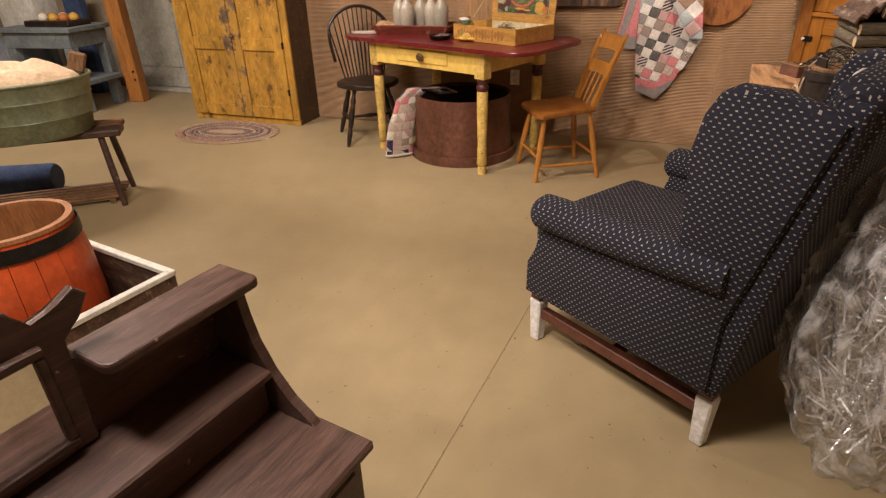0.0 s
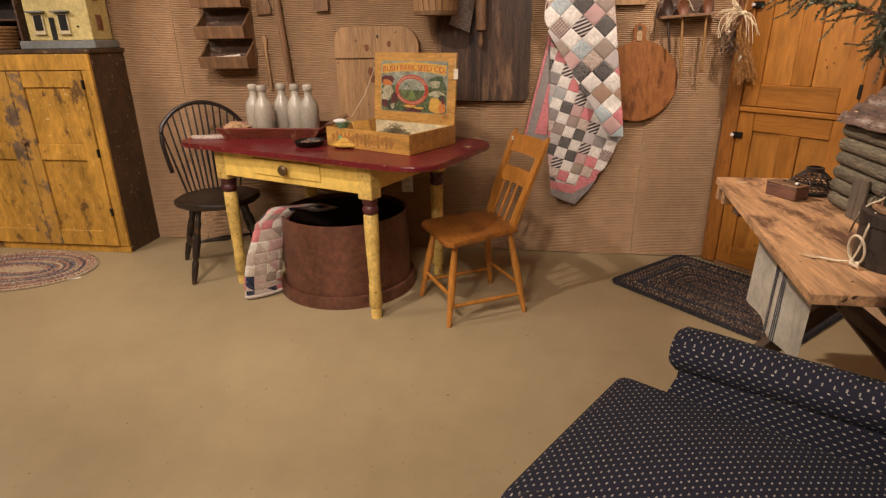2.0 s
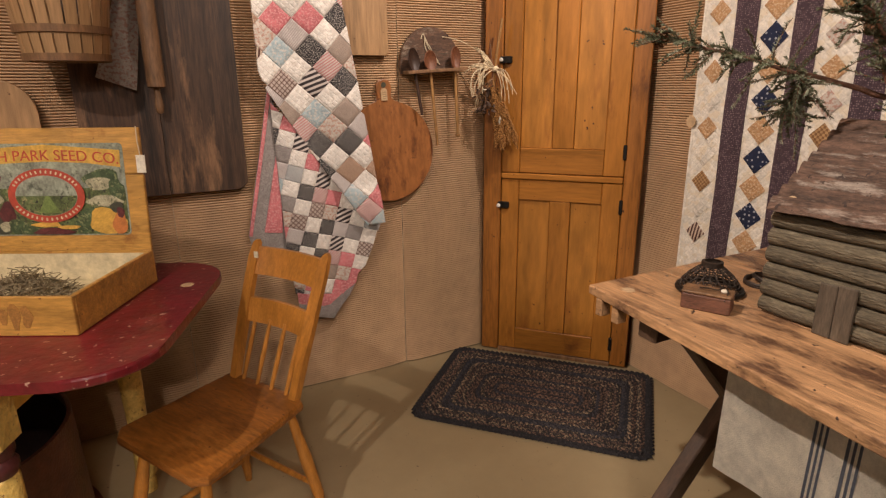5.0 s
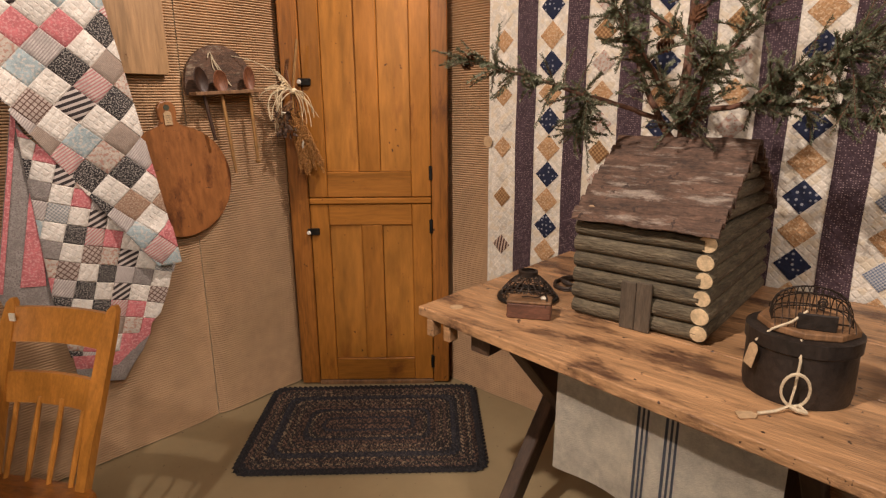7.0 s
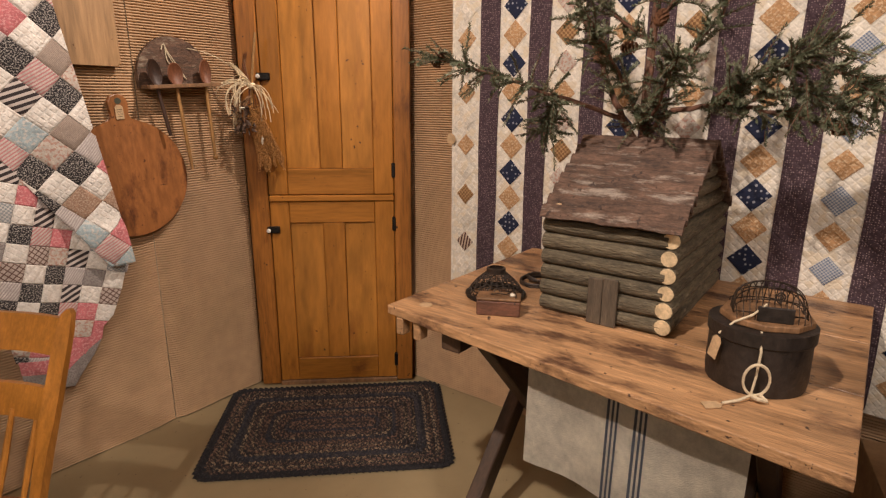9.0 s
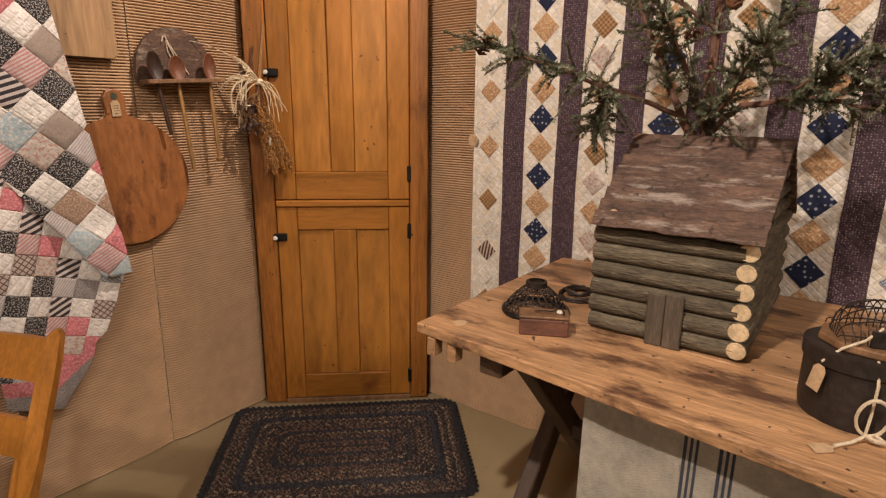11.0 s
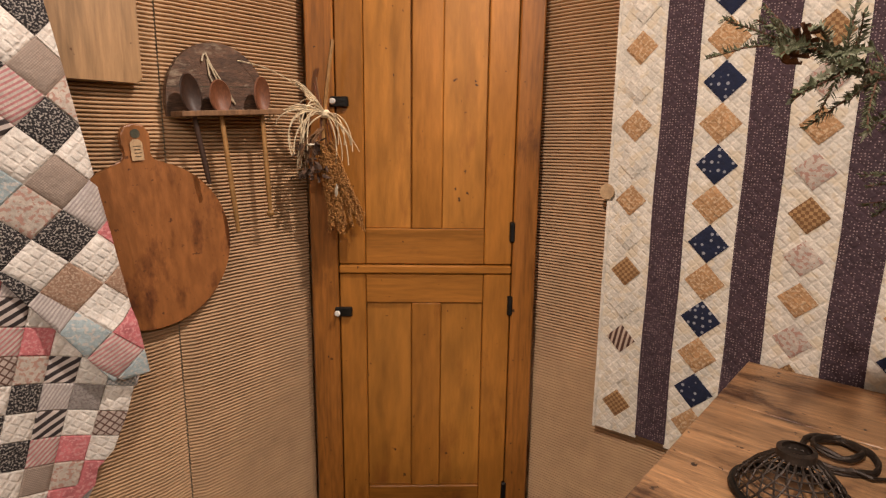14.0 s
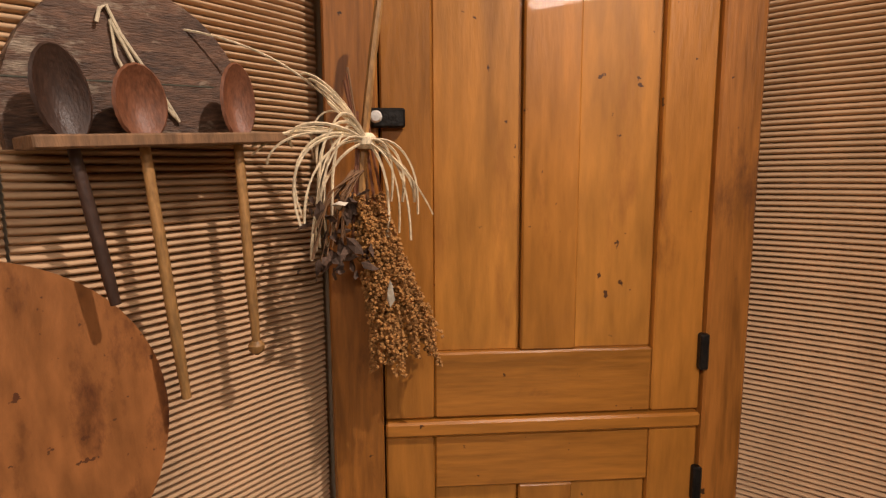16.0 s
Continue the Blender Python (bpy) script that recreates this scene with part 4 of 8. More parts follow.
worktable()


# ---- cloth: quilts, rugs, towel ----
def clip(poly, hull):
    """The part of a polygon inside a convex hull that runs counter-clockwise."""
    for (ax, ay), (bx, by) in zip(hull, hull[1:] + hull[:1]):
        out = []
        for (px, py), (qx, qy) in zip(poly, poly[1:] + poly[:1]):
            dp = (bx - ax) * (py - ay) - (by - ay) * (px - ax)
            dq = (bx - ax) * (qy - ay) - (by - ay) * (qx - ax)
            if dp >= 0:
                out.append((px, py))
            if dp * dq < 0:
                s = dp / (dp - dq)
                out.append((px + s * (qx - px), py + s * (qy - py)))
        poly = out
        if len(poly) < 3:
            return []
    return poly


def pad(poly, surface, puff=0.004, inset=0.12):
    """A stitched patch: rim on the surface, middle puffed towards the room; surface(a, b, lift) gives the place."""
    bm = bmesh.new()
    uvl = bm.loops.layers.uv.new("UVMap")
    ca, cb = sum(p[0] for p in poly) / len(poly), sum(p[1] for p in poly) / len(poly)
    dense = []
    for (pa, pb), (qa, qb) in zip(poly, poly[1:] + poly[:1]):
        cuts = max(1, int(math.hypot(qa - pa, qb - pb) / 0.03))
        dense += [(pa + (qa - pa) * k / cuts, pb + (qb - pb) * k / cuts) for k in range(cuts)]
    uv = {}
    rings = []
    for s, lift in ((1.0, 0.0), (1 - inset, puff * 0.8), (0.55, puff), (0.0, puff)):
        if s == 0:
            v = bm.verts.new(surface(ca, cb, lift))
            uv[v] = (ca, cb)
            rings.append([v])
        else:
            ring = []
            for a, b in dense:
                q = (ca + (a - ca) * s, cb + (b - cb) * s)
                v = bm.verts.new(surface(*q, lift))
                uv[v] = q
                ring.append(v)
            rings.append(ring)
    n = len(dense)
    for a, b in zip(rings[:-2], rings[1:-1]):
        for i in range(n):
            bm.faces.new((a[i], a[(i + 1) % n], b[(i + 1) % n], b[i]))
    for i in range(n):
        bm.faces.new((rings[-2][i], rings[-2][(i + 1) % n], rings[-1][0]))
    for f in bm.faces:
        for lp in f.loops:
            lp[uvl].uv = uv[lp.vert]
    return bm


C_WHITE = pattern_cloth("cotton_white", (0.78, 0.73, 0.66), (0.68, 0.62, 0.55), "print", 0.012, quilting=0.024)
C_CREAM = pattern_cloth("cotton_cream", (0.76, 0.70, 0.60), (0.70, 0.61, 0.47), "print", 0.03, quilting=0.024)
C_GREY = pattern_cloth("cotton_grey_print", (0.30, 0.27, 0.25), (0.20, 0.17, 0.16), "print", 0.004)
C_TAUPE = pattern_cloth("cotton_taupe", (0.36, 0.29, 0.24), (0.26, 0.20, 0.16), "check", 0.003)
C_BLACK = pattern_cloth("cotton_black_dot", (0.016, 0.014, 0.016), (0.34, 0.31, 0.28), "print", 0.0035)
C_NAVY = pattern_cloth("cotton_navy_print", (0.010, 0.016, 0.046), (0.30, 0.31, 0.34), "dot", 0.0105)
C_PINK = pattern_cloth("cotton_pink", (0.56, 0.17, 0.18), (0.62, 0.28, 0.28), "print", 0.006)
C_STRIPE = pattern_cloth("cotton_dark_stripe", (0.035, 0.026, 0.026), (0.55, 0.48, 0.44), "stripe", 0.018, 1.2)
C_TICK = pattern_cloth("cotton_ticking", (0.55, 0.50, 0.46), (0.36, 0.31, 0.30), "stripe", 0.007, 0.7)
C_GING = pattern_cloth("cotton_gingham", (0.52, 0.50, 0.47), (0.24, 0.26, 0.27), "check", 0.006)
C_TAN = pattern_cloth("cotton_tan_print", (0.47, 0.27, 0.13), (0.58, 0.41, 0.25), "print", 0.006, quilting=0.024)
C_BROWNCH = pattern_cloth("cotton_tan_check", (0.40, 0.24, 0.11), (0.20, 0.10, 0.04), "check", 0.008)
C_FLORAL = pattern_cloth("cotton_floral", (0.54, 0.47, 0.40), (0.42, 0.25, 0.20), "print", 0.008)
C_BLUE = pattern_cloth("cotton_blue_check", (0.16, 0.20, 0.28), (0.42, 0.43, 0.44), "check", 0.005)
C_PURPLE = pattern_cloth("cotton_plum_print", (0.062, 0.036, 0.046), (0.30, 0.22, 0.215), "dot", 0.0040, quilting=0.03)
C_PLAID = pattern_cloth("cotton_brown_plaid", (0.46, 0.38, 0.33), (0.12, 0.065, 0.05), "plaid", 0.014, 0.8)
C_PLUMST = pattern_cloth("cotton_brown_stripe", (0.085, 0.038, 0.028), (0.50, 0.39, 0.30), "stripe", 0.014, 0.2)
C_ROSE = pattern_cloth("cotton_rose_stripe", (0.55, 0.46, 0.41), (0.46, 0.20, 0.20), "stripe", 0.009, 1.0)
C_BROWNP = pattern_cloth("cotton_brown_print", (0.34, 0.21, 0.14), (0.46, 0.34, 0.25), "print", 0.004)
C_GREYP = pattern_cloth("cotton_grey_plaid", (0.48, 0.45, 0.42), (0.20, 0.18, 0.18), "plaid", 0.010, 0.4)
C_YELCH = pattern_cloth("cotton_yellow_check", (0.50, 0.40, 0.22), (0.10, 0.07, 0.05), "check", 0.009)
C_SKY = pattern_cloth("cotton_sky_print", (0.36, 0.44, 0.46), (0.52, 0.50, 0.46), "print", 0.008)


HUNG = 1.825


def striped_quilt():
    q = thing("wall_quilt", Matrix(), "cream quilt with plum stripes and set-on-point squares, hung on the wall", "quilt")

    def surf(a, b, lift):
        # a runs along the wall from the left edge, b is the height
        w = 0.004 * math.sin(7 * a + 0.4) + 0.002 * math.sin(17 * a + 2.1 * b)
        return (HUNG + w - lift, 3.909 - a, b + 0.008 * math.sin(6 * a))

    def sheet(name, a0, a1, b0, b1, mat, lift, puff=0.0, label=""):
        bm = bmesh.new()
        uvl = bm.loops.layers.uv.new("UVMap")
        na, nb = max(2, int((a1 - a0) / 0.02)), max(2, int((b1 - b0) / 0.018))
        grid = []
        for i in range(na + 1):
            col = []
            for j in range(nb + 1):
                a, b = a0 + (a1 - a0) * i / na, b0 + (b1 - b0) * j / nb
                edge = 0.0015 * math.sin(14 * b + 9 * a0) if i in (0, na) and puff else 0
                col.append((bm.verts.new(surf(a + edge, b, lift)), (a, b)))
            grid.append(col)
        for i in range(na):
            for j in range(nb):
                f = bm.faces.new([grid[x][y][0] for x, y in ((i, j), (i + 1, j), (i + 1, j + 1), (i, j + 1))])
                for lp, (x, y) in zip(f.loops, ((i, j), (i + 1, j), (i + 1, j + 1), (i, j + 1))):
                    lp[uvl].uv = grid[x][y][1]
        return part(name, bm, mat, q, label, True)
    low, high = 0.448, 2.0
    part("backing", box(HUNG + 0.016, 2.25, low + 0.02, HUNG + 0.022, 3.90, high, 0), C_CREAM, q)
    step = 0.211
    for k in range(8):
        a0 = k * step
        sheet("cream_strip", a0, min(a0 + 0.131, 1.69), low, high, C_CREAM, 0.002, 1.0)
        if k < 7:
            sheet("plum_strip", a0 + 0.128, a0 + step + 0.003, low + 0.01, high, C_PURPLE, 0.0045, 1.0)
        half = 0.050 if k % 2 else 0.043
        for j in range(16):
            z = 0.540 + 0.1003 * j
            if z > high - 0.05:
                continue
            c = a0 + 0.0655
            if k % 2:
                mat = C_NAVY if j % 2 == 1 else C_TAN
            elif k == 6:
                mat = C_BLUE if j % 2 == 1 else C_TAN
            else:
                mat = (C_TAN if k else C_TAUPE) if j % 2 == 0 else C_CREAM
                if k == 0 and j % 2 == 0:
                    mat = (C_PLUMST, C_BROWNCH, C_TAN)[min(2, abs(j // 2 - 1))]
                if k in (2, 4) and j % 2 == 0:
                    mat = (C_TAN, C_BROWNCH)[j // 2 % 2]
                if k in (2, 4) and j % 2 == 1:
                    mat = C_FLORAL
            bm = pad([(c, z - half), (c + half, z), (c, z + half), (c - half, z)], lambda a, b, l: surf(a, b, 0.0045 + l), 0.0025)
            bmesh.ops.reverse_faces(bm, faces=bm.faces)
            part("square", bm, mat, q, "", True)
    bind = [surf(0.0, low + (high - low) * k / 40, 0.003) for k in range(41)]
    part("binding", tube(bind, 0.005, 6), C_CREAM, q, "", True)
    part("sticker", lathe([(0.022, 0), (0.022, 0.001)], 18, m=pose(HUNG - 0.012, 3.91, 1.165, 0, -90)), KRAFT, q, "round paper sticker")
    return q


striped_quilt()


def patch_quilt():
    q = thing("patchwork_quilt", Matrix(), "folded patchwork quilt of small squares hanging on the wall", "quilt")
    rng = random.Random(11)
    light = [C_WHITE, C_WHITE, C_TICK, C_WHITE, C_FLORAL, C_WHITE, C_ROSE]
    dark = [C_BLACK, C_TAUPE, C_PINK, C_BLACK, C_PLUMST, C_BROWNP, C_PINK, C_STRIPE, C_GREY, C_PLAID, C_GING, C_BROWNP, C_STRIPE, C_PINK, C_SKY, C_TAUPE, C_BLACK]

    def layer_of(hull, y0, angle, size, ox, oz, wave, group):
        cx, sx = math.cos(angle), math.sin(angle)
        hull = hull if sum((bx - ax) * (by + ay) for (ax, ay), (bx, by) in zip(hull, hull[1:] + hull[:1])) < 0 else hull[::-1]

        def surf(a, b, lift):
            return (a, y0 - lift + wave(a, b), b)
        for i in range(-14, 15):
            for j in range(-14, 15):
                sq = [((i + di) * size, (j + dj) * size) for di, dj in ((0, 0), (1, 0), (1, 1), (0, 1))]
                sq = [(ox + cx * p - sx * r, oz + sx * p + cx * r) for p, r in sq]
                sq = clip(sq, hull)
                if len(sq) < 3 or abs(sum(ax * by - bx * ay for (ax, ay), (bx, by) in zip(sq, sq[1:] + sq[:1]))) < 0.0006:
                    continue
                mat = light[(i * 3 + j * 5) % 7] if (i + j) % 2 == 0 else dark[rng.randrange(len(dark))]
                part("patch", pad(sq, surf, 0.005, 0.10), mat, q, "", True)
    # upper fold, squares on point
    layer_of([(0.35, 1.95), (0.35, 1.36), (0.375, 1.29), (0.74, 0.735), (0.815, 0.745), (0.80, 0.85), (0.63, 1.95)], 4.615, radians(47), 0.082, 0.50, 1.20,
             lambda a, b: 0.018 * math.sin(16 * a + 5 * b) - 0.015 * (b < 0.9), "upper")
    # lower fold, squares nearly straight
    layer_of([(0.39, 1.25), (0.812, 0.77), (0.815, 0.745), (0.735, 0.55), (0.59, 0.405), (0.425, 0.47), (0.405, 0.65)], 4.645, radians(-18), 0.062, 0.44, 0.62,
             lambda a, b: 0.014 * math.sin(22 * a), "lower")
    # border at the bottom
    def surf(a, b, lift):
        return (a, 4.640 - lift + 0.014 * math.sin(22 * a), b)
    part("border", pad([(0.43, 0.475), (0.59, 0.415), (0.70, 0.520), (0.69, 0.475), (0.592, 0.368), (0.432, 0.428)], surf, 0.004), C_PINK, q, "pink border strip", True)
    part("border", pad([(0.432, 0.426), (0.592, 0.366), (0.688, 0.473), (0.66, 0.42), (0.58, 0.328), (0.436, 0.385)], surf, 0.004), C_GREY, q, "grey border strip", True)
    # the turned-back reverse
    def back(a, b, lift):
        return (a, 4.668 - lift + 0.006 * math.sin(30 * a), b)
    part("reverse", pad([(0.385, 1.30), (0.265, 0.735), (0.275, 0.69), (0.345, 0.655), (0.43, 0.66), (0.42, 1.20)], back, 0.003), C_GREY, q, "grey reverse of the quilt", True)
    part("reverse_strip", pad([(0.408, 1.10), (0.325, 0.745), (0.395, 0.735), (0.42, 0.98)], lambda a, b, l: back(a, b, l + 0.006), 0.003), C_PINK, q, "pink strip on the reverse", True)
    part("reverse_edge", pad([(0.386, 1.30), (0.266, 0.735), (0.279, 0.732), (0.394, 1.27)], lambda a, b, l: back(a, b, l + 0.006), 0.002), C_PINK, q, "pink edge", True)
    return q


patch_quilt()


def drum_quilt():
    q = thing("small_quilt", Matrix(), "faded pink and white quilt draped over a brown bin", "quilt")
    rng = random.Random(5)
    mats = [C_FLORAL, C_FLORAL, C_PINK, C_WHITE, C_CREAM, C_FLORAL, C_FLORAL, C_TAUPE, C_ROSE, C_NAVY]
    # a runs across the cloth, b down its length from inside the bin
    path = [Vector((-0.80, 4.16, 0.40)), Vector((-0.86, 4.06, 0.455)), Vector((-0.945, 3.985, 0.465)), Vector((-1.01, 3.93, 0.40)), Vector((-1.045, 3.90, 0.25)), Vector((-1.065, 3.885, 0.10)), Vector((-1.075, 3.88, 0.015))]
    across = Vector((0.88, 0.47, 0)).normalized()
    outward = Vector((-0.47, -0.88, 0))

    def surf(a, b, lift):
        s = min(max(b, 0), 0.9999) * (len(path) - 1)
        k = int(s)
        p = path[k].lerp(path[k + 1], s - k)
        turn = 2.1 * a
        w = 0.056 + 0.022 * b + 0.006 * math.sin(11 * b + 2 * a) + lift
        return p + across * (w * math.sin(turn)) + outward * (w * math.cos(turn) * 0.85)
    na, nb = 6, 15
    for i in range(na):
        for j in range(nb):
            a0, a1, b0, b1 = -1 + 2 * i / na, -1 + 2 * (i + 1) / na, j / nb, (j + 1) / nb
            cells = [[(a0, b0), (a1, b0), (a1, b1), (a0, b1)]]
            if (i + j) % 3 == 0:
                cells = [[(a0, b0), (a1, b0), (a1, b1)], [(a0, b0), (a1, b1), (a0, b1)]]
            for cell in cells:
                part("patch", pad(cell, surf, 0.004, 0.1), rng.choice(mats), q, "", True)
    edge = [surf(-1 + k / 8, 0.999, 0) for k in range(17)]
    part("hem", tube(edge, 0.010, 8), C_FLORAL, q, "", True)
    return q


drum_quilt()


def braid_mat(name, outline_at, rings, m, mats, label, braid=0.012):
    """A braided rug: ring upon ring of plaited cord round a core."""
    rug = thing(name, m, label, "rug")
    for k in range(rings):
        pts = outline_at(k)
        n = len(pts)
        per = sum((Vector(pts[i]) - Vector(pts[i - 1])).length for i in range(n))
        count = max(8, int(per / (braid * 2.0)))
        bm = bmesh.new()
        acc, seq = 0.0, []
        lens = [(Vector(pts[(i + 1) % n]) - Vector(pts[i])).length for i in range(n)]
        i, run = 0, 0.0
        for c in range(count):
            target = per * c / count
            while run + lens[i] < target:
                run += lens[i]
                i += 1
            p = Vector(pts[i]).lerp(Vector(pts[(i + 1) % n]), (target - run) / max(1e-6, lens[i]))
            d = (Vector(pts[(i + 1) % n]) - Vector(pts[i])).normalized()
            seq.append((p, d))
        for c, (p, d) in enumerate(seq):
            side = Vector((-d.y, d.x, 0))
            tw = 0.7 if k % 2 else -0.7
            dd = (d + side * tw).normalized()
            ss = Vector((-dd.y, dd.x, 0))
            la, lb = braid * 1.25, braid * 0.62
            vs = [bm.verts.new(p + dd * la * a + ss * lb * b + Vector((0, 0, h))) for a, b, h in ((-1, -0.7, 0.001), (1, -0.7, 0.001), (1, 0.7, 0.001), (-1, 0.7, 0.001), (-0.6, 0, braid * 0.75), (0.6, 0, braid * 0.75))]
            for f in ((0, 1, 5, 4), (1, 2, 5), (2, 3, 4, 5), (3, 0, 4)):
                bm.faces.new([vs[q] for q in f])
        ob = part("braid", bm, mats(k), rug)
        ob.location = (0, 0, 0.004)
    pts = outline_at(0)
    part("base", slab([(p[0] * 1.005, p[1] * 1.005) for p in pts], 0.006, 0), mats(0), rug)
    return rug


def two_tone(name, a, b, at=0.5):
    return material(name, a, 0.95, 0.25, 40, wear=b, wear_at=at, wear_scale=110, wear_soft=0.05, bump=0.5, bump_scale=300)


R_BLACK = two_tone("braid_black", (0.016, 0.014, 0.016), (0.05, 0.045, 0.045), 0.55)
R_BROWN = two_tone("braid_brown", (0.022, 0.016, 0.015), (0.17, 0.10, 0.068), 0.48)
R_TAN = two_tone("braid_tan", (0.026, 0.021, 0.020), (0.30, 0.21, 0.13), 0.50)
R_NAVY = two_tone("braid_navy", (0.018, 0.019, 0.028), (0.07, 0.06, 0.06), 0.50)
MATS = [R_BLACK, R_BLACK, R_BROWN, R_TAN, R_BROWN, R_TAN, R_NAVY, R_NAVY, R_TAN, R_BROWN, R_TAN, R_BROWN, R_BROWN, R_NAVY, R_TAN, R_BROWN, R_BROWN, R_NAVY, R_BROWN, R_BROWN]


def mat_outline(k):
    hx, hy = 0.468 - 0.0165 * k, 0.328 - 0.0165 * k
    if hy < 0.01:
        hy = 0.01
    return [(x, y, 0) for x, y in rounded(-hx, -hy, hx, hy, min(0.05, hy * 0.9), 5)]


braid_mat("door_mat", mat_outline, 20, pose(1.322, 4.146, 0.002, 0, 0, -46.5), lambda k: MATS[k], "dark braided rectangular rug in black, brown and tan")
O_RED = two_tone("oval_red", (0.26, 0.075, 0.055), (0.50, 0.40, 0.28), 0.5)
O_TAN = two_tone("oval_tan", (0.46, 0.36, 0.23), (0.28, 0.10, 0.08), 0.56)
O_BLUE = two_tone("oval_blue", (0.10, 0.095, 0.12), (0.40, 0.28, 0.22), 0.52)
OV = [O_TAN, O_RED, O_TAN, O_RED, O_BLUE, O_RED, O_TAN, O_BLUE, O_BLUE, O_RED, O_BLUE, O_TAN, O_RED, O_BLUE, O_BLUE, O_RED]


def oval_outline(k):
    rx, ry = 0.44 - 0.0175 * k, 0.31 - 0.0165 * k
    return [(rx * math.cos(2 * math.pi * i / 48), max(0.01, ry) * math.sin(2 * math.pi * i / 48), 0) for i in range(48)]


braid_mat("oval_rug", oval_outline, 16, pose(-2.70, 4.045, 0.001, 0, 0, 6), lambda k: OV[k], "oval braided rag rug in red, tan and blue")
part_tag = part("price_tag", box(-0.03, -0.012, 0, 0.03, 0.012, 0.0015, 0), PAPER)
place(part_tag, pose(-2.27, 3.97, 0.002, 0, 0, 30), "small white paper tag lying by a braided rug", "tag")


def towel():
    t = thing("linen_towel", Matrix(), "white linen towel with dark blue stripes hung under a table edge", "towel")

    def surf(y, z):
        return (0.985 + (y - 3.05) * 0.115 + 0.010 * math.sin(26 * y) * (0.75 - z) * 3 + 0.02, y, z)
    stripes = [(2.868, 2.874), (2.858, 2.863), (2.848, 2.853), (2.808, 2.814), (2.798, 2.803), (2.788, 2.793)]
    for i, (ya, yb) in enumerate([(2.60, 3.075)] + stripes):
        bm = bmesh.new()
        n, r = (26 if i == 0 else 2), 14
        low = lambda y: 0.47 + 0.03 * max(0, (2.95 - y)) + 0.10 * max(0, 2.80 - y)
        off = 0 if i == 0 else -0.0015
        g = [[bm.verts.new(Vector(surf(ya + (yb - ya) * k / n, low(ya + (yb - ya) * k / n) + (0.746 - low(ya + (yb - ya) * k / n)) * j / r)) + Vector((off, 0, 0))) for j in range(r + 1)] for k in range(n + 1)]
        for k in range(n):
            for j in range(r):
                bm.faces.new((g[k][j], g[k + 1][j], g[k + 1][j + 1], g[k][j + 1]))
        if i == 0:
            bmesh.ops.solidify(bm, geom=bm.faces[:], thickness=0.001)
        part("cloth" if i == 0 else "stripe", bm, LINEN if i == 0 else NAVYST, t, "" if i == 0 else "dark woven stripe", True)
    return t


towel()


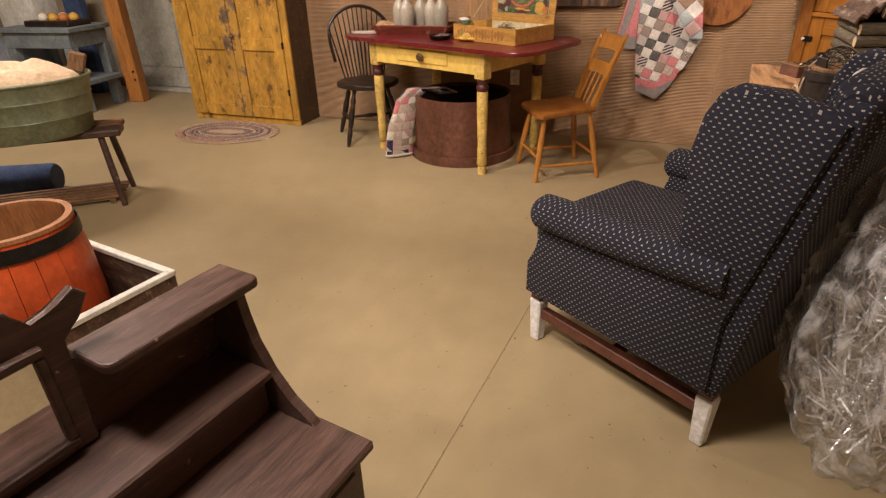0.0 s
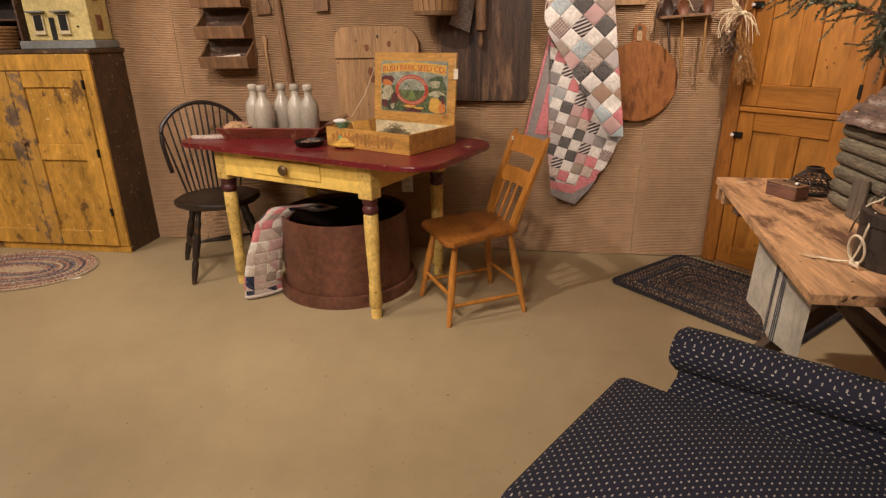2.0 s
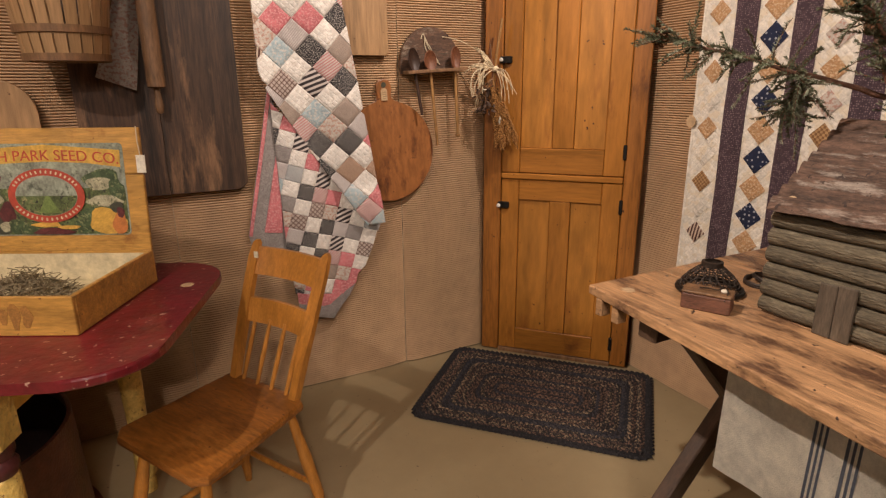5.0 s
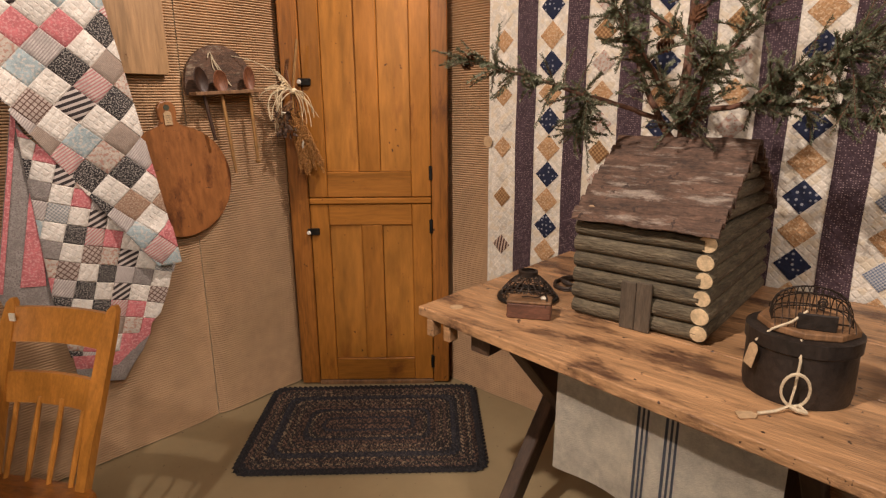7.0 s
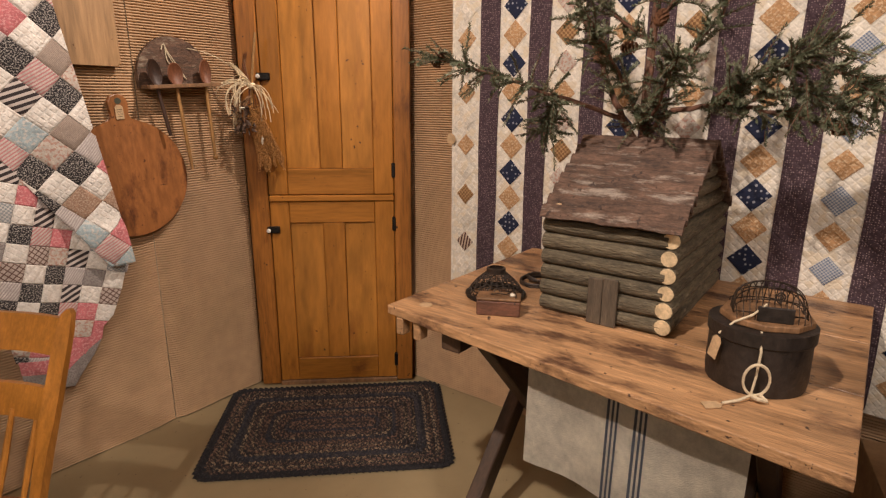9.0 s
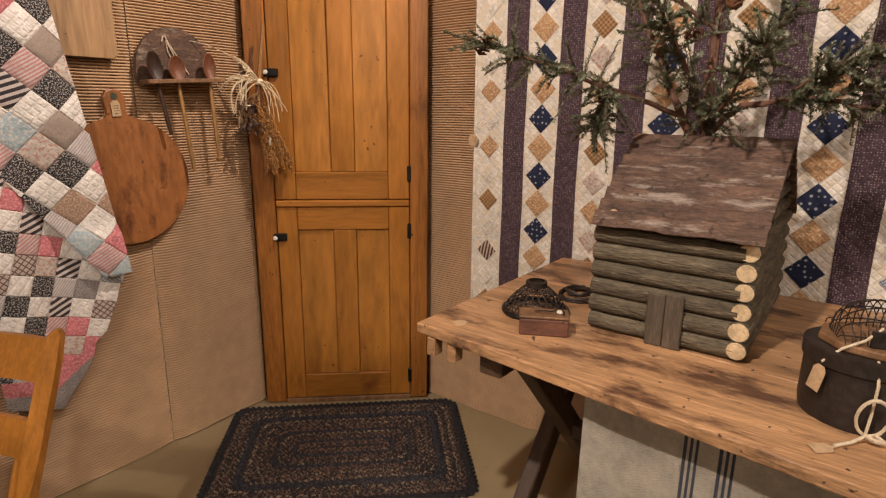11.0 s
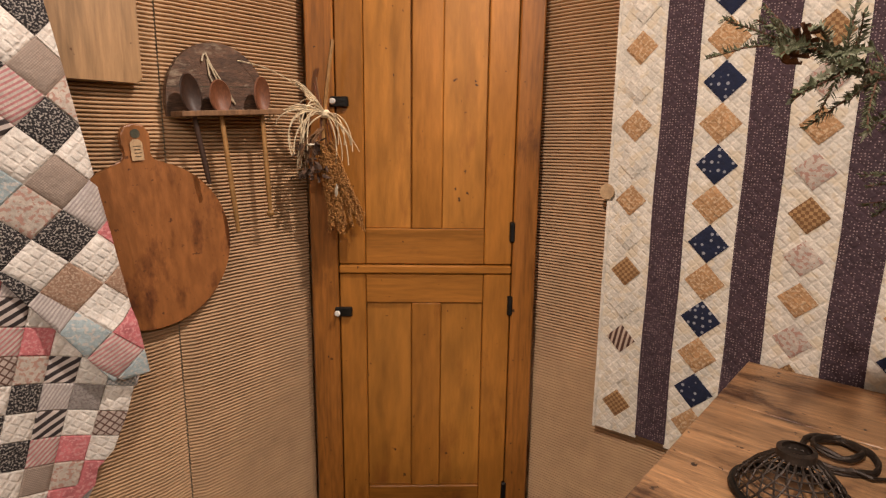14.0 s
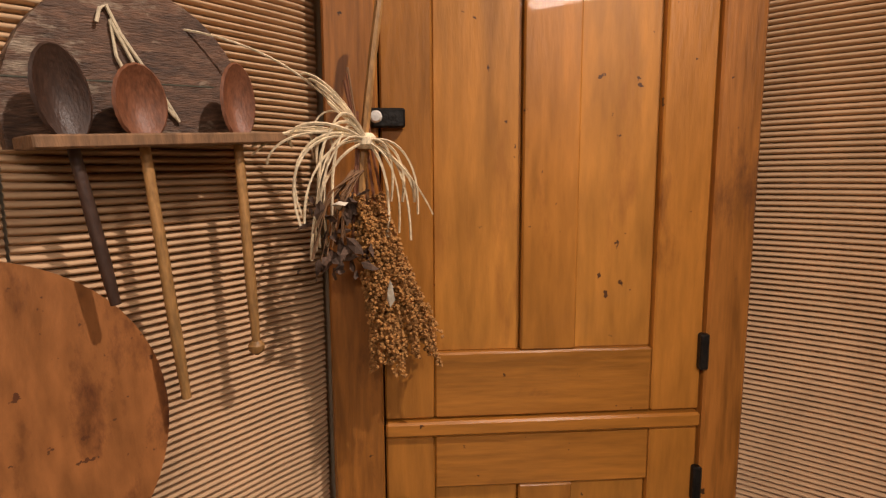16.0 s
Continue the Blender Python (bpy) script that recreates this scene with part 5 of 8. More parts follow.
# ---- on the sawbuck table ----
def log_cabin():
    top = 0.776
    c = thing("toy_log_cabin", Matrix(), "toy log cabin of bark-covered sticks with a slab roof", "model house")
    x0, x1, y0, y1, r = 1.235, 1.645, 2.845, 3.135, 0.0215
    rng = random.Random(3)

    def log(a, b, rr, mat):
        a, b = Vector(a), Vector(b)
        n = 7
        pts = [a.lerp(b, k / (n - 1)) + Vector((0, 0, rng.uniform(-0.0012, 0.0012))) for k in range(n)]
        ob = part("log", tube(pts, rr, 12), mat, c, "", True)
        d = (b - a).normalized()
        for p, s in ((a, -1), (b, 1)):
            part("cut_end", lathe([(rr * 0.94, 0), (rr * 0.90, 0.0012)], 12, m=between(p, p + d * s * 0.01)), LOGEND, ob, "pale sawn end")
    for k in range(6):
        z = top + r + k * 0.0415
        for x in (x0, x1):
            log((x, y0 + 0.006, z), (x, y1 + 0.030, z), r * rng.uniform(0.93, 1.04), LOG)
        if k < 6:
            for y in (y0, y1):
                log((x0 + (0.010 if y > y0 else -0.014 - rng.random() * 0.008), y, z + (0.020 if y > y0 else 0.004)), (x1 + 0.034 + rng.random() * 0.008, y, z + 0.020), r * rng.uniform(0.9, 1.0), LOGX)
    for k in range(3):
        z = top + r + 6 * 0.0415 + 0.02 + k * 0.040
        half = 0.165 - k * 0.055
        for y in (y0, y1):
            log((1.44 - half, y, z), (1.44 + half, y, z), r * 0.95, LOGX)
    # roof: slabs of bark on both slopes
    ridge, eave = 1.215, 1.030
    for s, name in ((-1, "roof_slope"), (1, "roof_slope")):
        bm = bmesh.new()
        nu, nv = 44, 48
        xr, xe = 1.435, 1.435 + s * 0.245
        grid = []
        for i in range(nv + 1):
            t = i / nv
            row = []
            for j in range(nu + 1):
                y = y0 - 0.028 + (y1 - y0 + 0.056) * j / nu
                wob = 0.003 * noise.noise(Vector((y * 14, t * 9, 3))) + 0.0015 * noise.noise(Vector((y * 60, t * 60, 8)))
                # courses lap over each other like clapboards, each butt standing proud
                course = t * 8 + 0.14 * noise.noise(Vector((y * 7, int(t * 8), 1)))
                z = ridge + (eave - ridge) * t + 0.019 * abs(math.sin(math.pi * course)) ** 0.8 + wob
                row.append(bm.verts.new((xr + (xe - xr) * t + (0.004 * noise.noise(Vector((y * 25, 1, 5))) if i == nv else 0), y, z)))
            grid.append(row)
        for i in range(nv):
            for j in range(nu):
                bm.faces.new((grid[i][j], grid[i][j + 1], grid[i + 1][j + 1], grid[i + 1][j]))
        bmesh.ops.recalc_face_normals(bm, faces=bm.faces)
        bmesh.ops.solidify(bm, geom=bm.faces[:], thickness=0.008)
        part(name, bm, BARK, c, "roof of weathered bark slabs")
    part("ridge_cap", tube([(1.435, y0 - 0.028 + (y1 - y0 + 0.056) * k / 10, ridge + 0.001) for k in range(11)], 0.007, 6), BARK, c)
    for ya, yb in ((2.953, 2.990), (2.991, 3.028)):
        part("door_plank", box(x0 - r - 0.010, ya, top, x0 - r - 0.001, yb, top + 0.118 + (0.004 if ya < 2.96 else 0), 0.002), GREYW, c, "dark upright door board")
    part("sticker", lathe([(0.010, 0), (0.010, 0.001)], 14, m=pose(1.215, 3.125, 1.058, 0, -37)), KRAFT, c)
    return c


log_cabin()


def evergreen():
    t = thing("evergreen_branches", Matrix(), "bare-stemmed evergreen branches with cones standing behind a toy cabin", "plant")
    rng = random.Random(8)
    base = Vector((1.475, 2.99, 0.80))
    limbs = [
        [base, (1.46, 3.005, 1.15), (1.45, 3.01, 1.35), (1.44, 3.0, 1.60), (1.43, 3.0, 1.85)],
        [(1.455, 3.01, 1.18), (1.43, 3.06, 1.27), (1.42, 3.09, 1.34), (1.40, 3.16, 1.50), (1.38, 3.22, 1.64)],
        [(1.43, 3.06, 1.27), (1.33, 3.13, 1.305), (1.22, 3.19, 1.335), (1.11, 3.26, 1.375), (1.01, 3.325, 1.40)],
        [(1.45, 3.01, 1.22), (1.42, 2.93, 1.29), (1.40, 2.82, 1.31), (1.38, 2.70, 1.29), (1.37, 2.58, 1.27)],
        [(1.45, 3.0, 1.30), (1.42, 2.92, 1.40), (1.40, 2.84, 1.50), (1.38, 2.78, 1.62)],
        [(1.45, 3.01, 1.24), (1.36, 3.02, 1.33), (1.26, 3.04, 1.42), (1.16, 3.06, 1.50)],
        [(1.25, 3.17, 1.325), (1.27, 3.18, 1.30), (1.29, 3.20, 1.27), (1.30, 3.21, 1.245)],
        [(1.45, 3.01, 1.25), (1.36, 2.95, 1.30), (1.26, 2.90, 1.36), (1.18, 2.86, 1.40)],
        [(1.44, 3.0, 1.45), (1.38, 3.08, 1.52), (1.34, 3.16, 1.60), (1.30, 3.24, 1.70)],
        [(1.40, 2.82, 1.31), (1.36, 2.76, 1.36), (1.33, 2.69, 1.40), (1.31, 2.63, 1.42)],
        [(1.44, 3.0, 1.50), (1.40, 2.90, 1.60), (1.36, 2.82, 1.72)],
        [(1.40, 2.84, 1.32), (1.36, 2.76, 1.37), (1.33, 2.66, 1.39), (1.31, 2.57, 1.36), (1.30, 2.52, 1.32)],
        [(1.40, 2.78, 1.30), (1.36, 2.71, 1.33), (1.33, 2.64, 1.33), (1.31, 2.58, 1.31)],
    ]
    radii = [0.017, 0.011, 0.007, 0.008, 0.006, 0.006, 0.003, 0.005, 0.005, 0.004, 0.004, 0.004, 0.003]
    twigs = []
    for k, pts in enumerate(limbs):
        pts = [Vector(p) for p in pts]
        dense = []
        for a, b in zip(pts, pts[1:]):
            for j in range(5):
                dense.append(a.lerp(b, j / 5) + Vector((rng.uniform(-1, 1), rng.uniform(-1, 1), rng.uniform(-1, 1))) * 0.003)
        dense.append(pts[-1])
        part("limb" if k else "stem", tube(dense, radii[k], 8, taper=0.35), TWIG, t, "", True)
        n = len(dense)
        for i, p in enumerate(dense):
            share = i / n
            if (k == 0 and share < 0.62) or (k in (1, 2, 3) and share < 0.34) or p.z < 1.1:
                continue
            d = (dense[min(i + 1, n - 1)] - dense[max(i - 1, 0)]).normalized()
            for _ in range(3 + (share > 0.6)):
                side = Vector((rng.gauss(0, 1), rng.gauss(0, 1), rng.gauss(0, 0.8)))
                dirn = (d * 0.8 + side.normalized() * 0.9).normalized()
                twigs.append((p, dirn, rng.uniform(0.035, 0.095)))
        twigs.append((pts[-1], (pts[-1] - pts[-2]).normalized(), 0.06))
    sprig, leafy = bmesh.new(), bmesh.new()
    for p, d, length in twigs:
        curl = Vector((rng.gauss(0, 0.3), rng.gauss(0, 0.3), rng.gauss(0, 0.3) - 0.1))
        line = [p + d * length * s + curl * length * s * s for s in (0, 0.35, 0.7, 1)]
        tube(line, 0.0014, 4, sprig, taper=0.5)
        count = int(length * 1150)
        for j in range(count):
            s = (j + rng.random()) / count
            q = p + d * length * s + curl * length * s * s
            side = Vector((rng.gauss(0, 1), rng.gauss(0, 1), rng.gauss(0, 1)))
            side -= d * side.dot(d)
            if side.length < 1e-3:
                continue
            nd = (side.normalized() * 0.8 + d * 0.75).normalized()
            ln = rng.uniform(0.008, 0.015) * (1.1 - 0.4 * s)
            w = nd.cross(d).normalized() * 0.0016
            u = nd.cross(w).normalized() * 0.0012
            tip = leafy.verts.new(q + nd * ln)
            v = [leafy.verts.new(q + nd * ln * 0.35 + o) for o in (w, u, -w)]
            b0 = leafy.verts.new(q)
            for x, y in ((0, 1), (1, 2), (2, 0)):
                leafy.faces.new((v[x], v[y], tip))
                leafy.faces.new((v[y], v[x], b0))
    part("twig", sprig, TWIG, t)["kind"] = "stuff"
    part("needles", leafy, NEEDLE, t, "short grey-green needles")["kind"] = "stuff"
    for p in ((0.995, 3.335, 1.405), (1.37, 2.575, 1.262), (1.36, 3.03, 1.44), (1.40, 3.12, 1.43), (1.33, 2.95, 1.50)):
        cone = bmesh.new()
        for ring in range(5):
            z = -0.016 + ring * 0.008
            rr = 0.017 * math.cos((ring - 1.6) / 3.4 * 1.4)
            for k in range(8):
                a = 2 * math.pi * (k + 0.5 * (ring % 2)) / 8
                o = Vector((rr * math.cos(a), rr * math.sin(a), z))
                side = Vector((-math.sin(a), math.cos(a), 0)) * 0.005
                vs = [cone.verts.new(Vector((0, 0, z - 0.006)) + side * 0.6), cone.verts.new(Vector((0, 0, z - 0.006)) - side * 0.6), cone.verts.new(o - side), cone.verts.new(o + Vector((0, 0, 0.003))), cone.verts.new(o + side)]
                cone.faces.new(vs)
        part("cone", cone, CONE, t, "small brown cone").matrix_basis = pose(*p, rng.uniform(0, 90), rng.uniform(0, 90), 0)
    return t


evergreen()
T = 0.7755


def loop_points(cx, cy, z, r, turns, n, wobble, seed, squash=1.0):
    rng = random.Random(seed)
    ph = rng.uniform(0, 6)
    return [Vector((cx + (r + wobble * math.sin(3 * a + ph)) * math.cos(a), cy + squash * (r + wobble * math.cos(2 * a + ph)) * math.sin(a), z + 0.004 * math.sin(2.3 * a + ph)))
            for a in (2 * math.pi * turns * k / n for k in range(n + 1))]


def small_table_things():
    # a low wooden box with wire on its lid
    m = pose(1.125, 3.235, T, 0, 0, -62)
    b = thing("small_wooden_box", m, "small red-brown wooden box with wire on its lid", "box")
    part("body", box(-0.056, -0.03, 0, 0.056, 0.03, 0.040, 0.003), BROWNBLOCK, b)
    part("lid", box(-0.057, -0.031, 0.041, 0.057, 0.031, 0.047, 0.002), OLDW, b)
    part("wire", tube([(-0.02, 0.0, 0.05), (0.0, -0.012, 0.056), (0.02, -0.004, 0.052), (0.035, 0.012, 0.058), (0.045, -0.008, 0.053), (0.042, -0.031, 0.035)], 0.0018, 6), WIRE, b)
    part("scrap", box(0.028, -0.01, 0.047, 0.042, 0.004, 0.055, 0.003), PAPER, b)
    # a dark wire food cover
    c = thing("wire_food_cover", pose(1.235, 3.315, T), "dark woven wire food cover with a ring on top", "food cover")
    dome = bmesh.new()
    for k in range(20):
        a = 2 * math.pi * k / 20
        tube([((0.078 - 0.052 * s ** 1.6) * math.cos(a + 0.5 * s), (0.078 - 0.052 * s ** 1.6) * math.sin(a + 0.5 * s), 0.008 + 0.062 * s) for s in (0, 0.3, 0.6, 0.85, 1)], 0.0016, 4, dome)
        tube([((0.078 - 0.052 * s ** 1.6) * math.cos(a - 0.5 * s), (0.078 - 0.052 * s ** 1.6) * math.sin(a - 0.5 * s), 0.008 + 0.062 * s) for s in (0, 0.3, 0.6, 0.85, 1)], 0.0016, 4, dome)
    for s in (0.12, 0.25, 0.38, 0.5, 0.62, 0.75, 0.87):
        rr = 0.078 - 0.052 * s ** 1.6
        tube([(rr * math.cos(2 * math.pi * k / 24), rr * math.sin(2 * math.pi * k / 24), 0.008 + 0.062 * s) for k in range(24)], 0.0015, 4, dome, True)
    part("mesh", dome, WIRE, c)
    part("base_ring", tube([(0.080 * math.cos(2 * math.pi * k / 28), 0.080 * math.sin(2 * math.pi * k / 28), 0.007) for k in range(28)], 0.0065, 8, closed=True), IRON, c, "thick dark rim", True)
    part("top_ring", lathe([(0.020, 0.066), (0.027, 0.068), (0.027, 0.082), (0.020, 0.084)], 20, cap=False), WIRE, c, "small dark collar", True)
    # a coil of wire
    coil = part("wire_coil", tube(loop_points(0, 0, 0.006, 0.058, 3.2, 90, 0.004, 2), 0.0042, 6), WIRE)
    place(coil, pose(1.42, 3.275, T), "coil of dark twisted wire on a table", "wire coil")
    inner = part("inner_turns", tube(loop_points(0.008, 0.004, 0.015, 0.034, 2.3, 60, 0.003, 7), 0.0042, 6), WIRE, coil)
    part("tie", tube([(-0.05, -0.02, 0.012), (-0.055, -0.05, 0.01), (-0.03, -0.075, 0.006), (0.0, -0.085, 0.004)], 0.003, 6), WIRE, coil)
    # the black oval box with a wire-domed lid
    p = thing("oval_bentwood_box", pose(1.13, 2.635, T, 0, 0, -72) @ Matrix.Diagonal((0.72, 0.93, 0.92, 1)), "black oval bentwood box with a wire cage on its lid", "box")
    part("body", lathe([(0.124, 0.0), (0.128, 0.02), (0.127, 0.118), (0.118, 0.118)], 40, sx=1.0, sy=0.74), BLACKBOX, p, smooth=True)
    part("rim", lathe([(0.129, 0.105), (0.133, 0.108), (0.133, 0.135), (0.12, 0.138)], 40, sx=1.0, sy=0.74), BLACKBOX, p, smooth=True)
    part("lid", slab([(0.115 * math.cos(2 * math.pi * (k + 0.5) / 9), 0.085 * math.sin(2 * math.pi * (k + 0.5) / 9)) for k in range(9)], 0.014, 0.003, m=pose(0.008, 0.0, 0.1385)), OLDW, p, "plank lid cut to corners")
    for k in range(13):
        a = -1 + 2 * k / 12
        h = 0.07 * math.sqrt(max(0.02, 1 - a * a * 0.9))
        part("cage_wire", tube([(0.01 + 0.085 * a, 0.058 * math.cos(math.pi * j / 10), 0.1525 + h * math.sin(math.pi * j / 10)) for j in range(11)], 0.0014, 4), WIRE, p)
    for k in range(7):
        e = math.pi * (k + 0.5) / 7
        part("cage_wire", tube([(0.01 + 0.088 * math.cos(math.pi * j / 14), 0.058 * math.cos(e) * (0.4 + 0.6 * math.sin(math.pi * j / 14)), 0.1525 + 0.070 * math.sin(e) * math.sin(math.pi * j / 14) ** 0.6) for j in range(15)], 0.0014, 4), WIRE, p)
    part("cage_plate", box(-0.03, -0.064, 0.1525, 0.055, -0.058, 0.185, 0.002), BLACKBOX, p)
    part("spiral", tube([(0.02 + 0.003 * k / 6 * math.cos(k * 0.7), -0.055, 0.205 + 0.003 * k / 6 * math.sin(k * 0.7)) for k in range(26)], 0.002, 5), WIRE, p)
    cord = [(-0.02, -0.085, 0.14), (-0.018, -0.100, 0.10), (-0.022, -0.104, 0.05), (-0.03, -0.112, 0.012), (-0.06, -0.13, 0.006), (-0.10, -0.150, 0.005)]
    part("string", tube(cord, 0.0032, 6), STRING, p, "white twisted string")
    part("string_loop", tube([(-0.022 + 0.030 * math.cos(a), -0.112 - 0.006 * math.sin(a), 0.046 + 0.036 * math.sin(a)) for a in (2 * math.pi * k / 22 for k in range(22))], 0.0034, 6, closed=True), STRING, p)
    part("string", tube([(-0.03, -0.112, 0.012), (-0.015, -0.125, 0.012), (0.005, -0.12, 0.008), (-0.01, -0.108, 0.014)], 0.0045, 6), STRING, p)
    part("tag", slab([(-0.022, -0.013), (0.016, -0.013), (0.027, 0), (0.016, 0.013), (-0.022, 0.013)], 0.0012, 0, m=pose(-0.125, -0.160, 0.002, 0, 0, 20)), KRAFT, p, "small manila tag on a string")
    part("tag", slab([(-0.014, -0.024), (0.014, -0.024), (0.014, 0.016), (0.007, 0.024), (-0.007, 0.024), (-0.014, 0.016)], 0.0012, 0, m=pose(-0.118, -0.058, 0.085, 78, 8, -52)), KRAFT, p, "small manila tag on a string")
    part("string", tube([(-0.112, -0.055, 0.115), (-0.08, -0.06, 0.145), (-0.04, -0.062, 0.165), (-0.01, -0.06, 0.19)], 0.0026, 6), STRING, p)


small_table_things()


# ---- on the kitchen table ----
KT = 0.7815


def bottle():
    b = new("stoneware_bottle")
    tagged(b, "grey stoneware bottle standing in a red wooden trough", "bottle", "stoneware bottles")
    part("body", lathe([(0.040, 0), (0.045, 0.006), (0.046, 0.125), (0.0435, 0.145), (0.034, 0.166), (0.022, 0.184), (0.0185, 0.200), (0.0180, 0.222)], 24), STONE, b, smooth=True)
    part("lip", lathe([(0.019, 0.214), (0.0235, 0.218), (0.0255, 0.236), (0.021, 0.246), (0.012, 0.246), (0.011, 0.225)], 24, cap=False), STONE, b, smooth=True)
    return b


def trough():
    t = thing("dough_trough", pose(-1.075, 4.275, KT, 0, 0, 2), "long red-brown wooden dough trough holding stoneware bottles", "trough")
    w, d, h = 0.285, 0.125, 0.058
    part("bottom", box(-w + 0.05, -d + 0.02, 0.0, w - 0.05, d - 0.02, 0.010, 0.002), TROUGH, t)
    for s in (-1, 1):
        side = box(-w, -0.005, 0, w, 0.005, 0.066, 0.002)
        for v in side.verts:
            v.co.x *= 0.86 + 0.14 * v.co.z / 0.066
        part("side", side, TROUGH, t).matrix_basis = pose(0, s * (d - 0.02), 0.0, -s * 24)
        end = box(-0.005, -d, 0, 0.005, d, 0.070, 0.002)
        part("end", end, TROUGH, t).matrix_basis = pose(s * (w - 0.05), 0, 0, 0, s * 38)
    return t


trough()
first = bottle()
first.matrix_basis = pose(-0.88, 4.275, KT + 0.011) @ Matrix.Diagonal((1.08, 1.08, 1.06, 1))
for x, y, k in ((-0.965, 4.305, 0.99), (-1.055, 4.335, 0.99), (-1.115, 4.225, 0.97), (-1.205, 4.31, 1.0)):
    copy_thing(first, pose(x, y, KT + 0.011, 0, 0, 40 * x))


def table_clutter():
    r = random.Random(4)
    # crumpled cloth in the trough
    bm = bmesh.new()
    bmesh.ops.create_icosphere(bm, subdivisions=3, radius=1)
    for v in bm.verts:
        k = 1 + 0.5 * noise.noise(v.co * 2.3) + 0.25 * noise.noise(v.co * 5)
        v.co = Vector((v.co.x * 0.065 * k, v.co.y * 0.055 * k, max(-0.02, v.co.z * 0.035 * k)))
    rag = part("rag", bm, C_TAN, None, "", True)
    metre_uv(rag)
    place(rag, pose(-1.285, 4.225, KT + 0.045), "crumpled brown checked cloth in a trough", "cloth")
    pts = [(-0.11, 0.0), (-0.09, -0.028), (-0.02, -0.030), (0.05, -0.022), (0.10, 0.0), (0.05, 0.024), (-0.02, 0.030), (-0.09, 0.022)]
    nap = slab(pts, 0.016, 0.006)
    for v in nap.verts:
        v.co.z += 0.006 * math.sin(40 * v.co.x) * (v.co.z > 0.008)
    place(part("napkin", nap, C_FLORAL, None, "", True), pose(-1.395, 4.155, KT, 0, 0, 8), "folded pale cloth at the table's end", "cloth")
    metre_uv(bpy.data.objects["napkin"])
    # skillet with chips
    s = thing("small_skillet", pose(-0.785, 3.985, KT, 0, 0, 52), "small black iron skillet filled with dried scraps", "skillet")
    part("pan", lathe([(0.055, 0.0), (0.062, 0.003), (0.074, 0.028), (0.071, 0.029), (0.059, 0.007), (0.001, 0.006)], 32, cap=False), IRON, s, smooth=True)
    h = box(0.07, -0.009, 0.018, 0.155, 0.009, 0.026, 0.003)
    part("handle", h, IRON, s)
    bits = bmesh.new()
    for _ in range(60):
        a, q = r.uniform(0, 6.28), 0.055 * math.sqrt(r.random())
        p = Vector((q * math.cos(a), q * math.sin(a), 0.010 + 0.022 * r.random() * (1 - q / 0.08)))
        d = Vector((r.gauss(0, 1), r.gauss(0, 1), r.gauss(0, 0.5))).normalized() * r.uniform(0.006, 0.017)
        tube([p - d, p + d], 0.0018, 4, bits)
    part("scraps", bits, material("dried_scraps", (0.42, 0.25, 0.18), 0.8, 0.6, 60), s)["kind"] = "stuff"
    # little painted figurine: bird vase on a yellow flower base
    f = thing("ceramic_figurine", pose(-0.585, 3.965, KT) @ Matrix.Diagonal((1.75, 1.55, 1.3, 1)), "small painted ceramic vase on a yellow flowered base", "ornament")
    base = bmesh.new()
    for k in range(7):
        a = 2 * math.pi * k / 7
        bmesh.ops.create_icosphere(base, subdivisions=2, radius=0.017, matrix=pose(0.026 * math.cos(a), 0.020 * math.sin(a), 0.011) @ Matrix.Diagonal((1.1, 1, 0.62, 1)))
    bmesh.ops.create_icosphere(base, subdivisions=2, radius=0.024, matrix=pose(0, 0, 0.022) @ Matrix.Diagonal((1, 1, 0.7, 1)))
    part("base", base, INKYEL, f, "glossy yellow petals", True)
    part("stem", lathe([(0.016, 0.025), (0.011, 0.05), (0.010, 0.066), (0.019, 0.084), (0.022, 0.092), (0.012, 0.090)], 18, m=pose(-0.012, 0.01, 0)), material("ceramic_green", (0.16, 0.30, 0.16), 0.2, 0.4, 40), f, "green vase stem", True)
    head = bmesh.new()
    bmesh.ops.create_icosphere(head, subdivisions=2, radius=0.014, matrix=pose(-0.016, 0.0, 0.097) @ Matrix.Diagonal((1.35, 0.8, 0.65, 1)))
    part("head", head, PORCELAIN, f, "white top", True)
    peach = bmesh.new()
    for x, y, z in ((0.014, -0.006, 0.042), (0.022, 0.008, 0.036), (0.010, 0.008, 0.055)):
        bmesh.ops.create_icosphere(peach, subdivisions=2, radius=0.013, matrix=pose(x, y, z))
    part("fruit", peach, material("ceramic_peach", (0.62, 0.25, 0.09), 0.2, 0.3, 30), f, "peach-coloured fruit", True)
    leafp = slab([(0.0, -0.010), (0.022, -0.016), (0.042, -0.006), (0.042, 0.010), (0.022, 0.014), (0, 0.008)], 0.012, 0.004, m=pose(0.040, -0.004, 0.003))
    part("leaf", leafp, material("ceramic_leaf", (0.20, 0.38, 0.06), 0.2, 0.3, 30), f, "green leaf", True)
    # a wooden scoop behind the trough
    sc = thing("wooden_scoop", pose(-0.80, 4.36, KT, 0, 0, 28), "brown wooden scoop leaning on a trough", "scoop")
    part("handle", turned((-0.02, 0, 0.045), (0.10, 0, 0.095), [(0, 0.012), (0.6, 0.014), (1, 0.010)], 12), OLDW, sc, smooth=True)
    part("bowl", lathe([(0.004, 0.0), (0.03, 0.006), (0.038, 0.022), (0.034, 0.022), (0.027, 0.010), (0.003, 0.005)], 20, cap=False, m=pose(-0.045, 0, 0.02)), OLDW, sc, smooth=True)
    st = part("sticker", lathe([(0.017, 0), (0.017, 0.0008)], 18), KRAFT)
